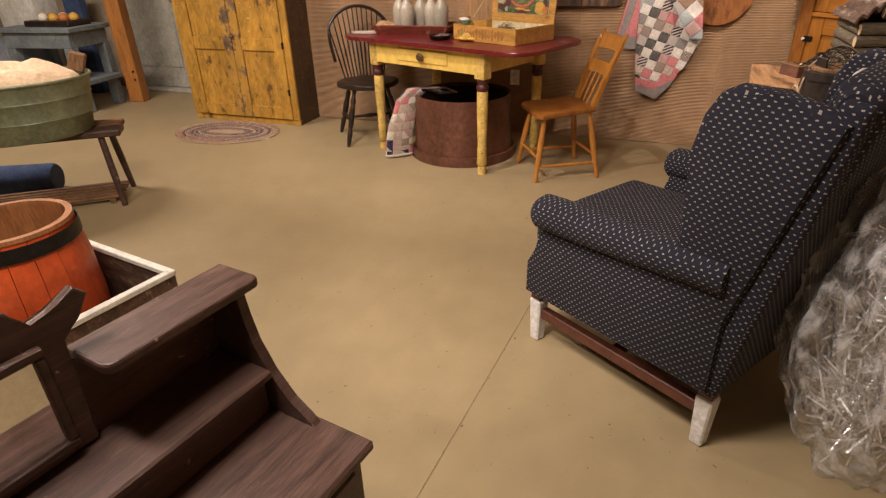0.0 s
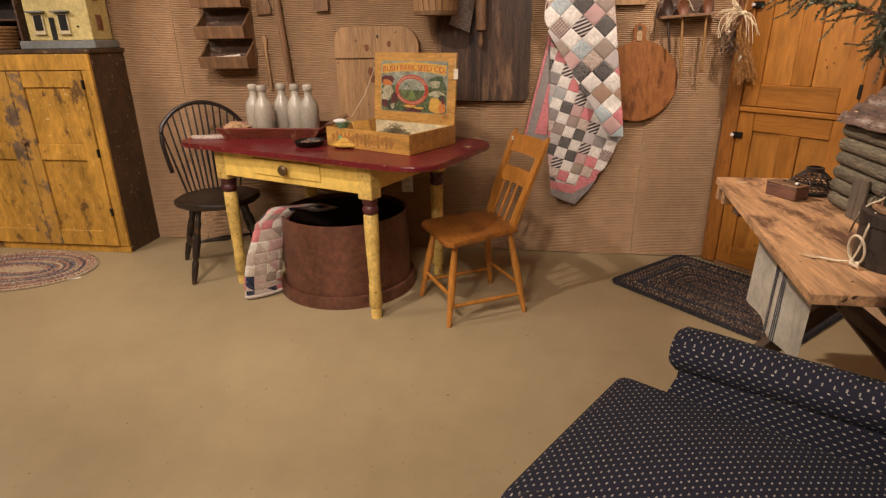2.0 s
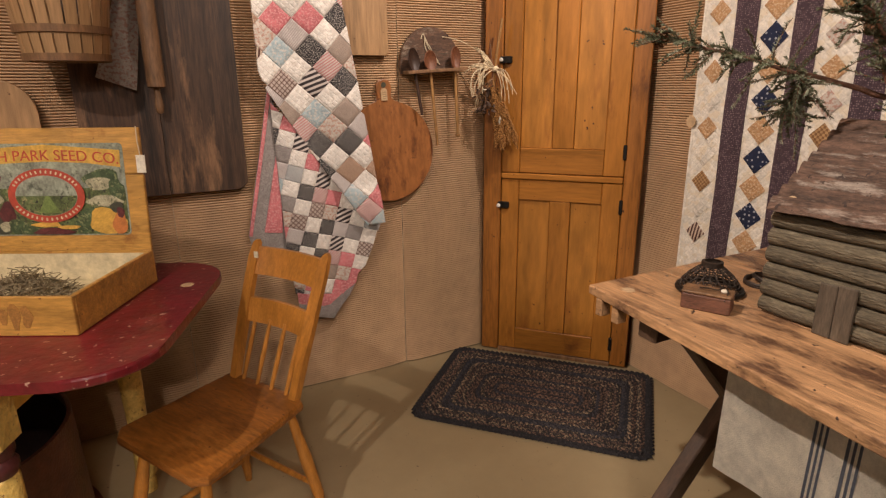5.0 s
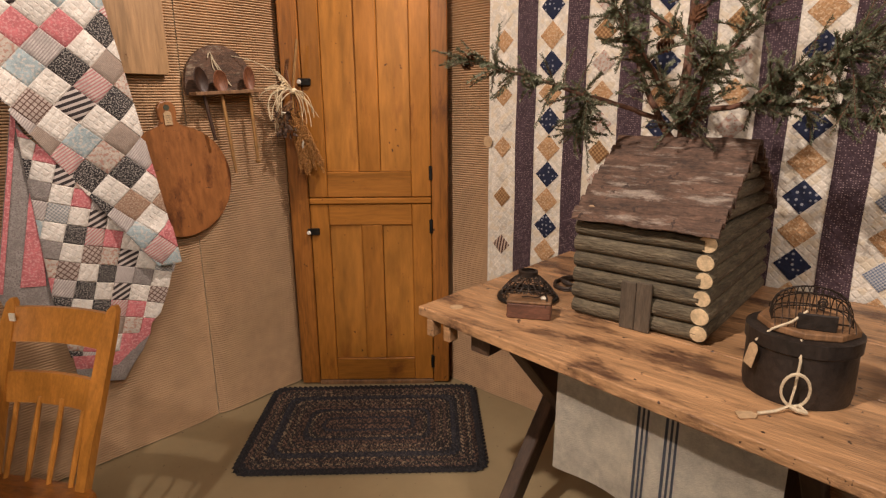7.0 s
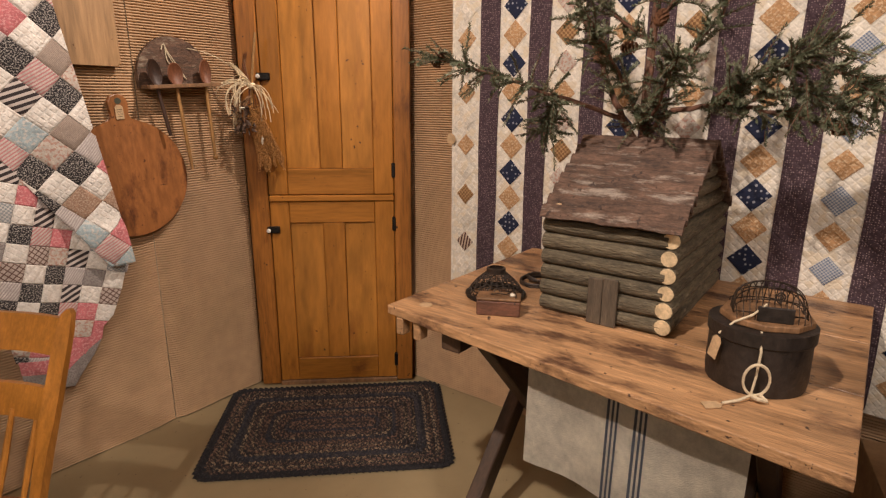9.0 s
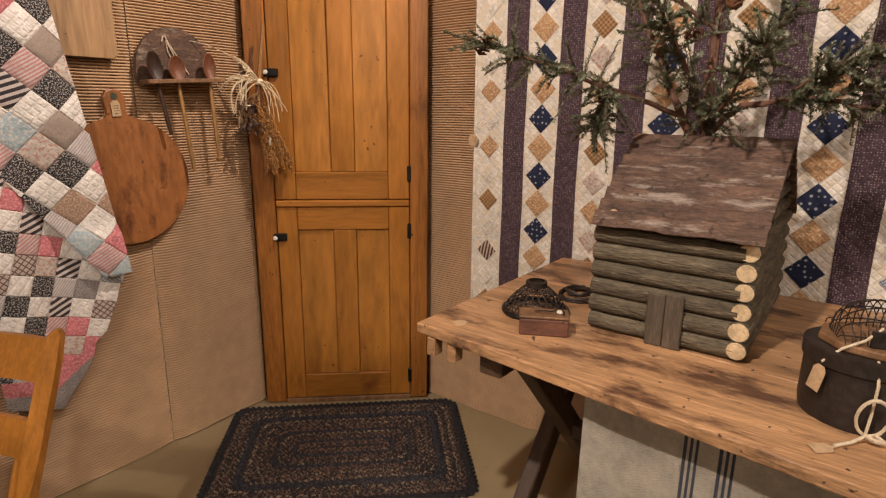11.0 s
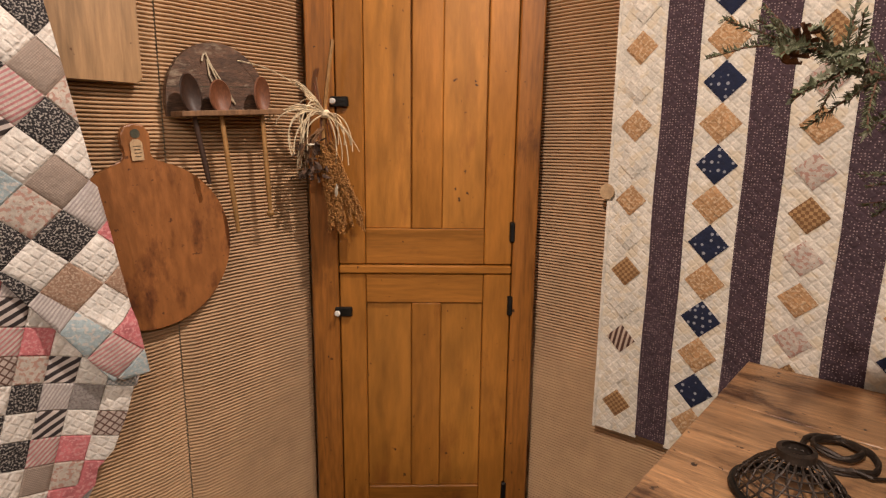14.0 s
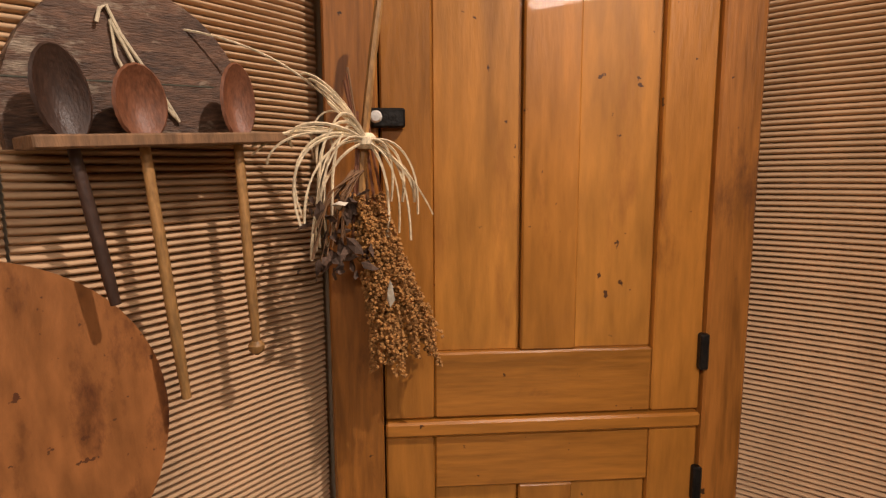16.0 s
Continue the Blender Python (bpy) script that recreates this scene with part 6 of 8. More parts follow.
    place(st, pose(0.0, 4.02, KT + 0.0002), "round paper price sticker on a red table", "sticker")


table_clutter()


def letters(text, size, mat, m, parent, spread=1.0, name="lettering", bend=0.0, width=None):
    cu = bpy.data.curves.new(name, "FONT")
    cu.body, cu.size, cu.extrude, cu.align_x, cu.space_character = text, size, 0.0006, "CENTER", spread
    tmp = new(name, cu)
    dg = bpy.context.evaluated_depsgraph_get()
    me = bpy.data.meshes.new_from_object(tmp.evaluated_get(dg))
    bpy.data.objects.remove(tmp)
    xs = [v.co.x for v in me.vertices]
    k = width / (max(xs) - min(xs)) if width else 1
    for v in me.vertices:
        v.co.x *= k
        v.co.y -= bend * v.co.x ** 2
    me.materials.clear()
    me.materials.append(mat)
    ob = new(name, me)
    ob.parent, ob.matrix_basis = parent, m
    ob["label"] = "printed lettering"
    return ob


def seed_box():
    b = thing("seed_box", pose(-0.386, 4.056, KT, 0, 0, -27), "open wooden seed box with a printed paper label inside its lid", "box")
    w, d, h, t = 0.52, 0.37, 0.092, 0.011
    part("front", box(-w / 2, -d / 2, 0, w / 2, -d / 2 + t, h, 0.002), SEED, b)
    part("back", box(-w / 2, d / 2 - t, 0, w / 2, d / 2, h, 0.002), SEED, b)
    for s in (-1, 1):
        part("side", box(s * w / 2 - (t if s > 0 else 0), -d / 2 + t, 0, s * w / 2 + (0 if s > 0 else t), d / 2 - t, h, 0.002), SEED, b)
    part("bottom", box(-w / 2 + t, -d / 2 + t, 0.002, w / 2 - t, d / 2 - t, 0.010, 0), CREAM, b, "pale inside")
    for y in (-d / 2 + t + 0.001, d / 2 - t - 0.003):
        part("lining", box(-w / 2 + t, y, 0.011, w / 2 - t, y + 0.002, h - 0.006, 0), CREAM, b)
    part("lining", box(w / 2 - t - 0.003, -d / 2 + t + 0.003, 0.011, w / 2 - t - 0.001, d / 2 - t - 0.003, h - 0.006, 0), CREAM, b)
    # faded print on the front: ornament, not legible
    rng = random.Random(2)
    for k in range(15):
        x = -0.21 + k * 0.026
        hgt = 0.018 + 0.016 * abs(math.sin(k * 1.3))
        part("faded_print", slab([(x + 0.012 * math.cos(a) * (1 + 0.4 * math.sin(3 * a + k)), 0.046 + hgt * math.sin(a)) for a in (2 * math.pi * q / 10 for q in range(10))], 0.0008, 0, m=pose(0, -d / 2 - 0.0002, 0) @ UPRIGHT), material("faded_ink", (0.37, 0.175, 0.042), 0.6, 0.3, 30) if k == 0 else bpy.data.materials["faded_ink"], b)
    # the lid, standing up and leaning slightly back
    lid = part("lid", box(-w / 2, 0, 0.212, w / 2, 0.010, 0.335, 0.002), SEED, b, "upright lid of two boards")
    part("board", box(-w / 2, 0, 0.0, w / 2, 0.010, 0.210, 0.002), SEED, lid)
    lid.matrix_basis = pose(0, d / 2 - 0.010, h, -5)

    def on(x, z, k=0.0):
        return pose(x, -0.0008 - k, z) @ UPRIGHT
    def flat(name, outline, mat, k, label=""):
        return part(name, slab(outline, 0.0006, 0, m=on(0, 0, k)), mat, lid, label)
    L, R, B, Tt = -0.212, 0.212, 0.045, 0.295
    flat("paper_label", rounded(L, B, R, Tt, 0.012), INKBLUE, 0.0, "printed paper label")
    flat("label_field", rounded(L + 0.004, B + 0.004, R - 0.004, 0.175, 0.01), INKGREEN, 0.0008)
    flat("banner", [(L + 0.01, 0.232), (L + 0.10, 0.242), (0.0, 0.247), (R - 0.10, 0.242), (R - 0.01, 0.230), (R - 0.008, 0.276), (0, 0.292), (L + 0.008, 0.278)], INKYEL, 0.0009, "yellow banner")
    letters("RUSH PARK SEED CO.", 0.040, INKRED, on(0, 0.250, 0.0018), lid, 1.0, bend=0.28, width=0.395)
    def ellipse(rx, rz, cx, cz, n=36):
        return [(cx + rx * math.cos(2 * math.pi * k / n), cz + rz * math.sin(2 * math.pi * k / n)) for k in range(n)]
    flat("medallion", ellipse(0.104, 0.074, -0.005, 0.155), INKRED, 0.0052, "red oval frame")
    flat("medallion", ellipse(0.084, 0.055, -0.005, 0.155), INKBLUE, 0.0058, "pale sky")
    flat("meadow", [(x, z) for x, z in ellipse(0.083, 0.054, -0.005, 0.155) if z < 0.162], INKGREEN, 0.0064, "green meadow")
    leaf_green = material("ink_meadow", (0.16, 0.22, 0.06), 0.5, 0.3, 40)
    flat("path", [(-0.03, 0.108), (0.03, 0.108), (0.002, 0.155), (-0.006, 0.155)], leaf_green, 0.0070)
    for k in range(16):
        a = math.pi * (0.15 + 0.7 * k / 15)
        for sgn in (1, -1):
            part("small_print", slab(rounded(-0.0022, -0.004, 0.0022, 0.004, 0.0008, 1), 0.0005, 0, m=on(-0.005 + 0.094 * math.cos(a), 0.155 + sgn * 0.0645 * math.sin(a), 0.0060) @ pose(0, 0, 0, 0, 0, sgn * (math.degrees(a) - 90))), CREAM, lid)
    # printed vegetables round the oval, dark and crowded
    def blob(cx, cz, rx, rz, seed, n=18):
        return [(min(R - 0.004, max(L + 0.004, cx + rx * math.cos(a) * (1 + 0.16 * math.sin(3 * a + seed)))), max(B + 0.004, cz + rz * math.sin(a) * (1 + 0.14 * math.cos(2 * a + seed)))) for a in (2 * math.pi * k / n for k in range(n))]
    beet = material("ink_beet", (0.10, 0.022, 0.022), 0.5, 0.5, 50)
    leafy = material("ink_leaf", (0.055, 0.085, 0.035), 0.5, 0.6, 50, wear=(0.20, 0.22, 0.10), wear_at=0.56, wear_scale=90, wear_soft=0.02)
    pale = material("ink_pale", (0.40, 0.37, 0.24), 0.5, 0.4, 40, wear=(0.14, 0.15, 0.08), wear_at=0.57, wear_scale=70, wear_soft=0.02)
    fruit = [(-0.168, 0.196, 0.042, 0.030, beet), (-0.170, 0.185, 0.032, 0.018, INKORANGE), (-0.165, 0.150, 0.040, 0.022, pale), (-0.175, 0.116, 0.036, 0.022, pale), (-0.180, 0.082, 0.026, 0.022, beet), (-0.140, 0.075, 0.030, 0.026, INKGAP), (-0.118, 0.108, 0.022, 0.030, beet), (-0.130, 0.070, 0.014, 0.016, pale), (-0.095, 0.070, 0.026, 0.022, leafy), (-0.060, 0.058, 0.022, 0.012, leafy),
             (0.150, 0.200, 0.050, 0.026, leafy), (0.140, 0.186, 0.034, 0.020, pale), (0.185, 0.172, 0.022, 0.026, leafy), (0.150, 0.140, 0.050, 0.014, pale), (0.110, 0.104, 0.032, 0.020, leafy), (0.085, 0.070, 0.024, 0.022, leafy), (0.150, 0.084, 0.050, 0.036, INKYEL), (0.186, 0.078, 0.020, 0.030, INKORANGE), (0.182, 0.122, 0.018, 0.016, INKGAP), (0.190, 0.108, 0.010, 0.016, beet), (0.0, 0.056, 0.055, 0.010, beet), (-0.015, 0.076, 0.040, 0.007, INKYEL), (0.045, 0.068, 0.030, 0.006, INKYEL)]
    for k, (x, z, rx, rz, mat) in enumerate(fruit):
        flat("printed_vegetable", blob(x, z, rx, rz, k * 1.7), mat, 0.0022 + 0.0001 * k)
    part("string", tube([(-w / 2 + 0.004, -0.004, 0.26), (-w / 2 + 0.012, -0.09, 0.12), (-w / 2 + 0.02, -0.20, 0.012)], 0.002, 6), STRING, lid, "lid string")
    part("tag", box(w / 2 - 0.012, -0.006, 0.215, w / 2 + 0.012, -0.004, 0.262, 0), PAPER, lid, "white price tag")
    part("tag_string", tube([(w / 2, -0.005, 0.262), (w / 2 - 0.004, -0.006, 0.30), (w / 2 - 0.008, 0.002, 0.338)], 0.0016, 5), STRING, lid)
    div = part("divider", box(-0.045, -0.004, 0, 0.045, 0.004, 0.105, 0.002), SEED, b, "small loose board with a printed sprig")
    div.matrix_basis = pose(-0.155, -0.02, 0.012, -30, 0, 68)
    moss = bmesh.new()
    for _ in range(420):
        a, q = rng.uniform(0, 6.28), math.sqrt(rng.random())
        p = Vector((0.03 + 0.11 * q * math.cos(a), 0.0 + 0.075 * q * math.sin(a), 0.014 + 0.085 * (1 - q) * rng.random() + 0.02))
        dd = Vector((rng.gauss(0, 1), rng.gauss(0, 1), rng.gauss(0, 0.5))).normalized() * rng.uniform(0.012, 0.034)
        kk = Vector((rng.gauss(0, 1), rng.gauss(0, 1), rng.gauss(0, 1))) * 0.005
        tube([p - dd, p + kk, p + dd], 0.0013, 3, moss)
    moss_ob = part("moss", moss, HAY, None)
    place(moss_ob, pose(-0.386, 4.056, KT, 0, 0, -27), "tuft of dried grey moss in a wooden box", "moss", kind="stuff")
    return b


seed_box()


# ---- on the card-faced wall ----
WY = NORTH - 0.012


def hang(x, y, z, turn=0.0):
    return pose(x, y, z) @ pose(0, 0, 0, 0, turn, 0) @ UPRIGHT


def wall_caddy():
    c = thing("wall_caddy", pose(-1.485, WY, 1.12), "three-tier grey-brown wooden wall caddy", "wall shelf")
    part("backboard", box(-0.15, -0.012, 0, 0.15, 0, 0.56, 0.003), OLDW, c)
    for k in range(3):
        z = 0.0 + k * 0.165
        bn = part("bin", box(-0.148, -0.118, z, 0.148, -0.013, z + 0.010, 0.002), OLDW, c)
        fr = box(-0.150, -0.006, 0, 0.150, 0.006, 0.068, 0.002)
        part("front", fr, OLDW, bn).matrix_basis = pose(0, -0.122, z, 12)
        for s in (-1, 1):
            prof = [(-0.118, 0.011), (-0.132, 0.062), (-0.013, 0.145), (-0.013, 0.011)]
            side = slab(prof, 0.010, 0.001, m=Matrix(((0, 0, 1, s * 0.143 - 0.005), (1, 0, 0, 0), (0, 1, 0, z), (0, 0, 0, 1))))
            part("side", side, OLDW, bn)
        part("inner_back", box(-0.137, -0.016, z + 0.011, 0.137, -0.0125, z + 0.16, 0), RACKW, bn)
    return c


wall_caddy()


def caddy_contents():
    rng = random.Random(6)
    for k in range(4):
        y, z = -0.095 + 0.022 * k, 0.035 + 0.008 * (k % 2)
        stick = part("bone_handle", turned((-0.11 + 0.02 * k, y, z), (0.09 - 0.015 * k, y + 0.01, z + 0.014), [(0, 0.008), (0.2, 0.011), (0.24, 0.008), (0.7, 0.010), (0.75, 0.007), (1, 0.009)], 10), (SPOON, PAPER, OLDW, STONE)[k], None, "", True)
        place(stick, pose(-1.485, WY, 1.132), "short turned wooden handle lying in a wall caddy", "handle", "handles in the caddy")
    lid = part("small_drawer_front", box(-0.06, -0.06, 0.01, 0.06, -0.03, 0.06, 0.004), SPOON)
    place(lid, pose(-1.485, WY, 1.462), "small reddish wooden block in a wall caddy", "block")


caddy_contents()


def wall_tools():
    # paddle
    p = thing("butter_paddle", pose(-1.255, WY - 0.006, 1.41), "small brown wooden butter paddle hung on the wall", "paddle")
    part("blade", slab([(-0.042, 0.0), (0.042, 0.004), (0.045, 0.03), (0.030, 0.105), (0.012, 0.13), (-0.012, 0.13), (-0.030, 0.105), (-0.045, 0.03)], 0.012, 0.004, m=UPRIGHT), OLDW, p, smooth=True)
    part("handle", turned((0, -0.006, 0.125), (0.004, -0.006, 0.30), [(0, 0.012), (0.3, 0.009), (0.9, 0.011), (1, 0.006)], 12), OLDW, p, smooth=True)
    # long pole
    pole = part("wooden_pole", turned((-1.128, WY - 0.022, 0.99), (-1.20, WY - 0.022, 1.95), [(0, 0.017), (0.5, 0.019), (1, 0.016)], 14), OLDW, None, "", True)
    place(pole, Matrix(), "long brown wooden pole leaning on the wall", "pole")
    fork = thing("wooden_fork", Matrix(), "thin wooden fork hung on the wall", "fork")
    part("shaft", turned((-1.262, WY - 0.012, 0.99), (-1.270, WY - 0.012, 1.24), [(0, 0.010), (0.5, 0.0085), (1, 0.009)], 10), PINE, fork, smooth=True)
    part("head", slab([(-0.012, 0.0), (0.012, 0.0), (0.014, 0.045), (0.008, 0.062), (-0.006, 0.066), (-0.015, 0.050)], 0.012, 0.003, m=pose(-1.271, WY - 0.006, 1.235) @ UPRIGHT), PINE, fork, smooth=True)
    # block with a hanging hole
    blk = thing("butter_press_board", pose(-0.905, WY - 0.004, 1.425), "short dark wooden board hung by a string hole", "board")
    part("board", slab(rounded(-0.042, 0, 0.042, 0.34, 0.008), 0.022, 0.004, m=UPRIGHT), OLDW, blk)
    part("peg", lathe([(0.011, 0), (0.011, 0.012), (0.006, 0.014)], 14, m=pose(0.0, -0.022, 0.128, 90)), PORCELAIN, blk, "pale peg", True)
    # arched pine board with a cleat
    pb = thing("pine_dough_board", pose(-0.60, WY - 0.004, 0.785, 2.0), "pale arched pine dough board leaning on the wall", "board")
    out = rounded(-0.235, 0, 0.255, 0.555, (0.01, 0.01, 0.11, 0.075), 8)
    part("board", slab(out, 0.022, 0.004, m=UPRIGHT), PINE, pb)
    part("cleat", box(-0.235, -0.034, 0.385, 0.10, -0.0225, 0.418, 0.002), PINE, pb)
    # No hole is cut; a dark disc paints its shade.
    hole = lathe([(0.008, 0), (0.008, 0.0006)], 14, sx=0.8, sy=1.35, m=pose(0.02, -0.0226, 0.50, 90))
    part("hole", hole, INKGAP, pb, "dark disc for the shade in a hanging hole")
    for x, z, s in ((-0.03, 0.31, 1.3), (0.085, 0.46, 0.9), (-0.045, 0.44, 1.0), (-0.02, 0.27, 1.2)):
        part("knot", lathe([(0.013 * s, 0), (0.013 * s, 0.0005)], 14, sx=1, sy=1.5, m=pose(x, -0.0224, z, 90, 0, 0)), material("pine_knot", (0.20, 0.075, 0.025), 0.6, 0.3, 40) if s == 1.3 else bpy.data.materials["pine_knot"], pb, "brown knot")
    # dark scorched board of three planks
    db = thing("scorched_board", pose(0.02, WY - 0.004, 0.93), "large dark scorched plank board hung on the wall", "board")
    for x0, x1, r in ((-0.262, -0.012, (0.03, 0, 0, 0.0)), (-0.010, 0.262, (0, 0.035, 0.0, 0))):
        part("plank", slab(rounded(x0, 0, x1, 0.92, r, 5), 0.028, 0.004, m=UPRIGHT), SCORCH, db)
    # rolling pin on a nail
    rp = thing("rolling_pin", pose(0.01, WY - 0.075, 1.22), "pale wooden rolling pin hung upright", "rolling pin")
    part("barrel", lathe([(0.020, 0.085), (0.029, 0.09), (0.029, 0.50), (0.020, 0.505)], 20), OLDW, rp, smooth=True)
    part("handle", lathe([(0.006, 0.0), (0.012, 0.006), (0.014, 0.03), (0.009, 0.07), (0.010, 0.088)], 14), OLDW, rp, "lower handle", True)
    part("handle", lathe([(0.010, 0.502), (0.009, 0.52), (0.014, 0.56), (0.012, 0.585), (0.006, 0.59)], 14), OLDW, rp, smooth=True)
    part("hanger", tube([(0, 0, 0.585), (0, 0.03, 0.62), (0, 0.082, 0.64)], 0.002, 6), IRON, rp, "wire hook in the wall")
    # printed cloth strip
    cl = bmesh.new()
    rows = []
    for k in range(9):
        z = 1.66 - 0.34 * k / 8
        w = 0.030 + 0.028 * (k / 8)
        x = -0.035 - 0.075 * (k / 8) ** 1.3
        rows.append([cl.verts.new((x + w * s, WY - 0.055 - 0.012 * math.sin(3 * s + k * 0.7), z - 0.022 * s * (k / 8))) for s in (-1, -0.5, 0, 0.5, 1)])
    for p_, q_ in zip(rows, rows[1:]):
        for i in range(4):
            cl.faces.new((p_[i], q_[i], q_[i + 1], p_[i + 1]))
    bmesh.ops.solidify(cl, geom=cl.faces[:], thickness=0.002)
    hc = part("hanging_cloth", cl, C_FLORAL, None, "", True)
    metre_uv(hc)
    place(hc, Matrix(), "narrow printed cloth hung beside a basket", "cloth")
    # round board
    rb = thing("round_bread_board", pose(0.876, WY - 0.004, 1.032, 0, -3.5, 0), "large round worn bread board with a short handle", "board")
    ring = []
    for k in range(61):
        t = math.pi / 2 + 0.17 + (2 * math.pi - 0.34) * k / 60
        ring.append((0.208 * math.cos(t), 0.213 * math.sin(t)))
    neck = [(0.027, 0.222), (0.025, 0.234), (0.034, 0.252), (0.034, 0.276), (0.022, 0.296), (0, 0.302), (-0.022, 0.296), (-0.034, 0.276), (-0.034, 0.252), (-0.025, 0.234), (-0.027, 0.222)]
    part("board", slab(ring + neck, 0.018, 0.004, m=pose(0, 0, 0) @ UPRIGHT), ROUNDB, rb)
    # Dark disc on the solid neck paints the shade of a hole.
    part("hole", lathe([(0.011, 0), (0.011, 0.0006)], 16, m=pose(0, -0.0185, 0.277, 90)), INKGAP, rb, "dark disc for the shade in a hanging hole")
    tag = part("tag", slab([(-0.014, -0.048), (0.014, -0.048), (0.014, -0.006), (0.006, 0.002), (-0.006, 0.002), (-0.014, -0.006)], 0.0012, 0, m=pose(-0.002, -0.0215, 0.262) @ UPRIGHT), KRAFT, rb, "manila tag with faint handwriting")
    for k in range(4):
        part("handwriting", box(-0.009, -0.0236, 0.223 + 0.008 * k, 0.006 + 0.002 * (k % 2), -0.0229, 0.2245 + 0.008 * k, 0), INKGAP, tag)
    b2 = part("pale_board", slab(rounded(0.685, 1.425, 0.885, 2.0, (0.02, 0.012, 0, 0), 5), 0.024, 0.005, m=pose(0, WY - 0.004, 0) @ UPRIGHT), PINE)
    place(b2, Matrix(), "pale pine bread board hung on the wall", "board")
    # outlet low on the wall
    o = thing("wall_outlet", pose(-0.445, WY, 0.425), "small white electrical outlet plate", "outlet")
    part("plate", box(-0.036, -0.006, -0.057, 0.036, 0, 0.057, 0.003), PORCELAIN, o)
    for z in (-0.022, 0.022):
        part("socket", box(-0.015, -0.008, z - 0.013, 0.015, -0.006, z + 0.013, 0.002), PAPER, o)


wall_tools()


def slat_basket():
    b = thing("splint_basket", pose(-0.225, WY - 0.155, 1.385), "round splint-wood basket hung high on the wall", "basket")
    n = 22
    for k in range(n):
        a = 2 * math.pi * k / n
        sl = box(-0.0175, -0.0015, 0, 0.0175, 0.0015, 0.30, 0.0008)
        for v in sl.verts:
            v.co.x *= 0.78 + 0.3 * v.co.z / 0.30
        part("slat", sl, PINE, b).matrix_basis = Matrix.Rotation(a, 4, "Z") @ pose(0, -0.110, 0, 7.5)
    for z, r in ((0.0, 0.112), (0.078, 0.1235), (0.27, 0.149)):
        part("hoop", lathe([(r + 0.001, z), (r + 0.0055, z + 0.001), (r + 0.0075, z + 0.022), (r + 0.003, z + 0.022)], 40, cap=False), OLDW, b, "thin bent hoop", True)
    part("base", lathe([(0.108, 0.004), (0.108, 0.010)], 30), PINE, b)
    return b


slat_basket()


def spoon_rack():
    r = thing("spoon_rack", pose(1.088, WY, 1.360, 0, -3.4, 0), "half-round dark plank spoon rack with a narrow shelf", "rack")
    arc = [(-0.145, 0.0)] + [(-0.004 + 0.142 * math.cos(math.pi - math.pi * k / 20), 0.028 + 0.155 * math.sin(math.pi * k / 20)) for k in range(21)] + [(0.138, 0.0)]
    part("backboard", slab(arc[::-1], 0.018, 0.003, m=UPRIGHT), RACKW, r)
    part("crack", box(-0.140, -0.0186, 0.072, 0.09, -0.0180, 0.0735, 0), INKGAP, r, "dark split in the plank")
    # shelf with three slots left between its strips
    part("shelf", box(-0.140, -0.050, -0.002, 0.146, -0.019, 0.012, 0.002), OLDW, r)
    part("shelf_edge", box(-0.142, -0.088, -0.002, 0.148, -0.072, 0.012, 0.002), OLDW, r)
    for x0, x1 in ((-0.140, -0.107), (-0.087, -0.038), (-0.016, 0.077), (0.096, 0.146)):
        part("shelf_strip", box(x0, -0.0715, -0.002, x1, -0.0505, 0.012, 0.001), OLDW, r)
    part("string", tube([(-0.045, -0.024, 0.135), (-0.04, -0.024, 0.150), (-0.032, -0.022, 0.155), (-0.02, -0.022, 0.125), (0.018, -0.022, 0.062), (0.036, -0.022, 0.028), (0.030, -0.022, 0.035), (-0.004, -0.022, 0.08), (-0.030, -0.022, 0.140), (-0.028, -0.022, 0.10), (-0.022, -0.022, 0.085)], 0.0022, 6), STRING, r)
    return r


spoon_rack()


def wooden_spoon(x, lean, low, bowl_w, bowl_h, bowl_mat, handle_mat, knob, label):
    s = thing("wooden_spoon", pose(x, WY - 0.061, 1.357 + (x - 1.088) * 0.06, 0, lean, 0), label, "spoon", "spoons in the rack")
    bm = bmesh.new()
    nu, nv = 20, 6
    rings = []
    for j in range(nv + 1):
        t = j / nv
        rings.append([bm.verts.new((bowl_w * t * math.sin(2 * math.pi * i / nu), -0.004 + 0.016 * (1 - t * t), 0.006 + bowl_h * 0.5 + bowl_h * 0.5 * t * math.cos(2 * math.pi * i / nu))) for i in range(nu)])
    for a, b in zip(rings, rings[1:]):
        for i in range(nu):
            bm.faces.new((a[i], a[(i + 1) % nu], b[(i + 1) % nu], b[i]))
    bmesh.ops.remove_doubles(bm, verts=bm.verts, dist=0.0001)
    bmesh.ops.recalc_face_normals(bm, faces=bm.faces)
    bmesh.ops.solidify(bm, geom=bm.faces[:], thickness=0.004)
    part("bowl", bm, bowl_mat, s, "hollowed oval bowl", True)
    radii = [(0, 0.0055), (0.25, 0.0072), (0.7, 0.0066), (0.96, 0.006), (1, 0.0058)]
    h = part("handle", turned((0, 0, -low), (0, 0.004, 0.012), radii, 12), handle_mat, s, "", True)
    if knob:
        part("knob", lathe([(0.003, -0.020), (0.010, -0.014), (0.011, -0.006), (0.006, 0.0)], 14, m=pose(0, 0, -low)), handle_mat, h, "", True)
    return s


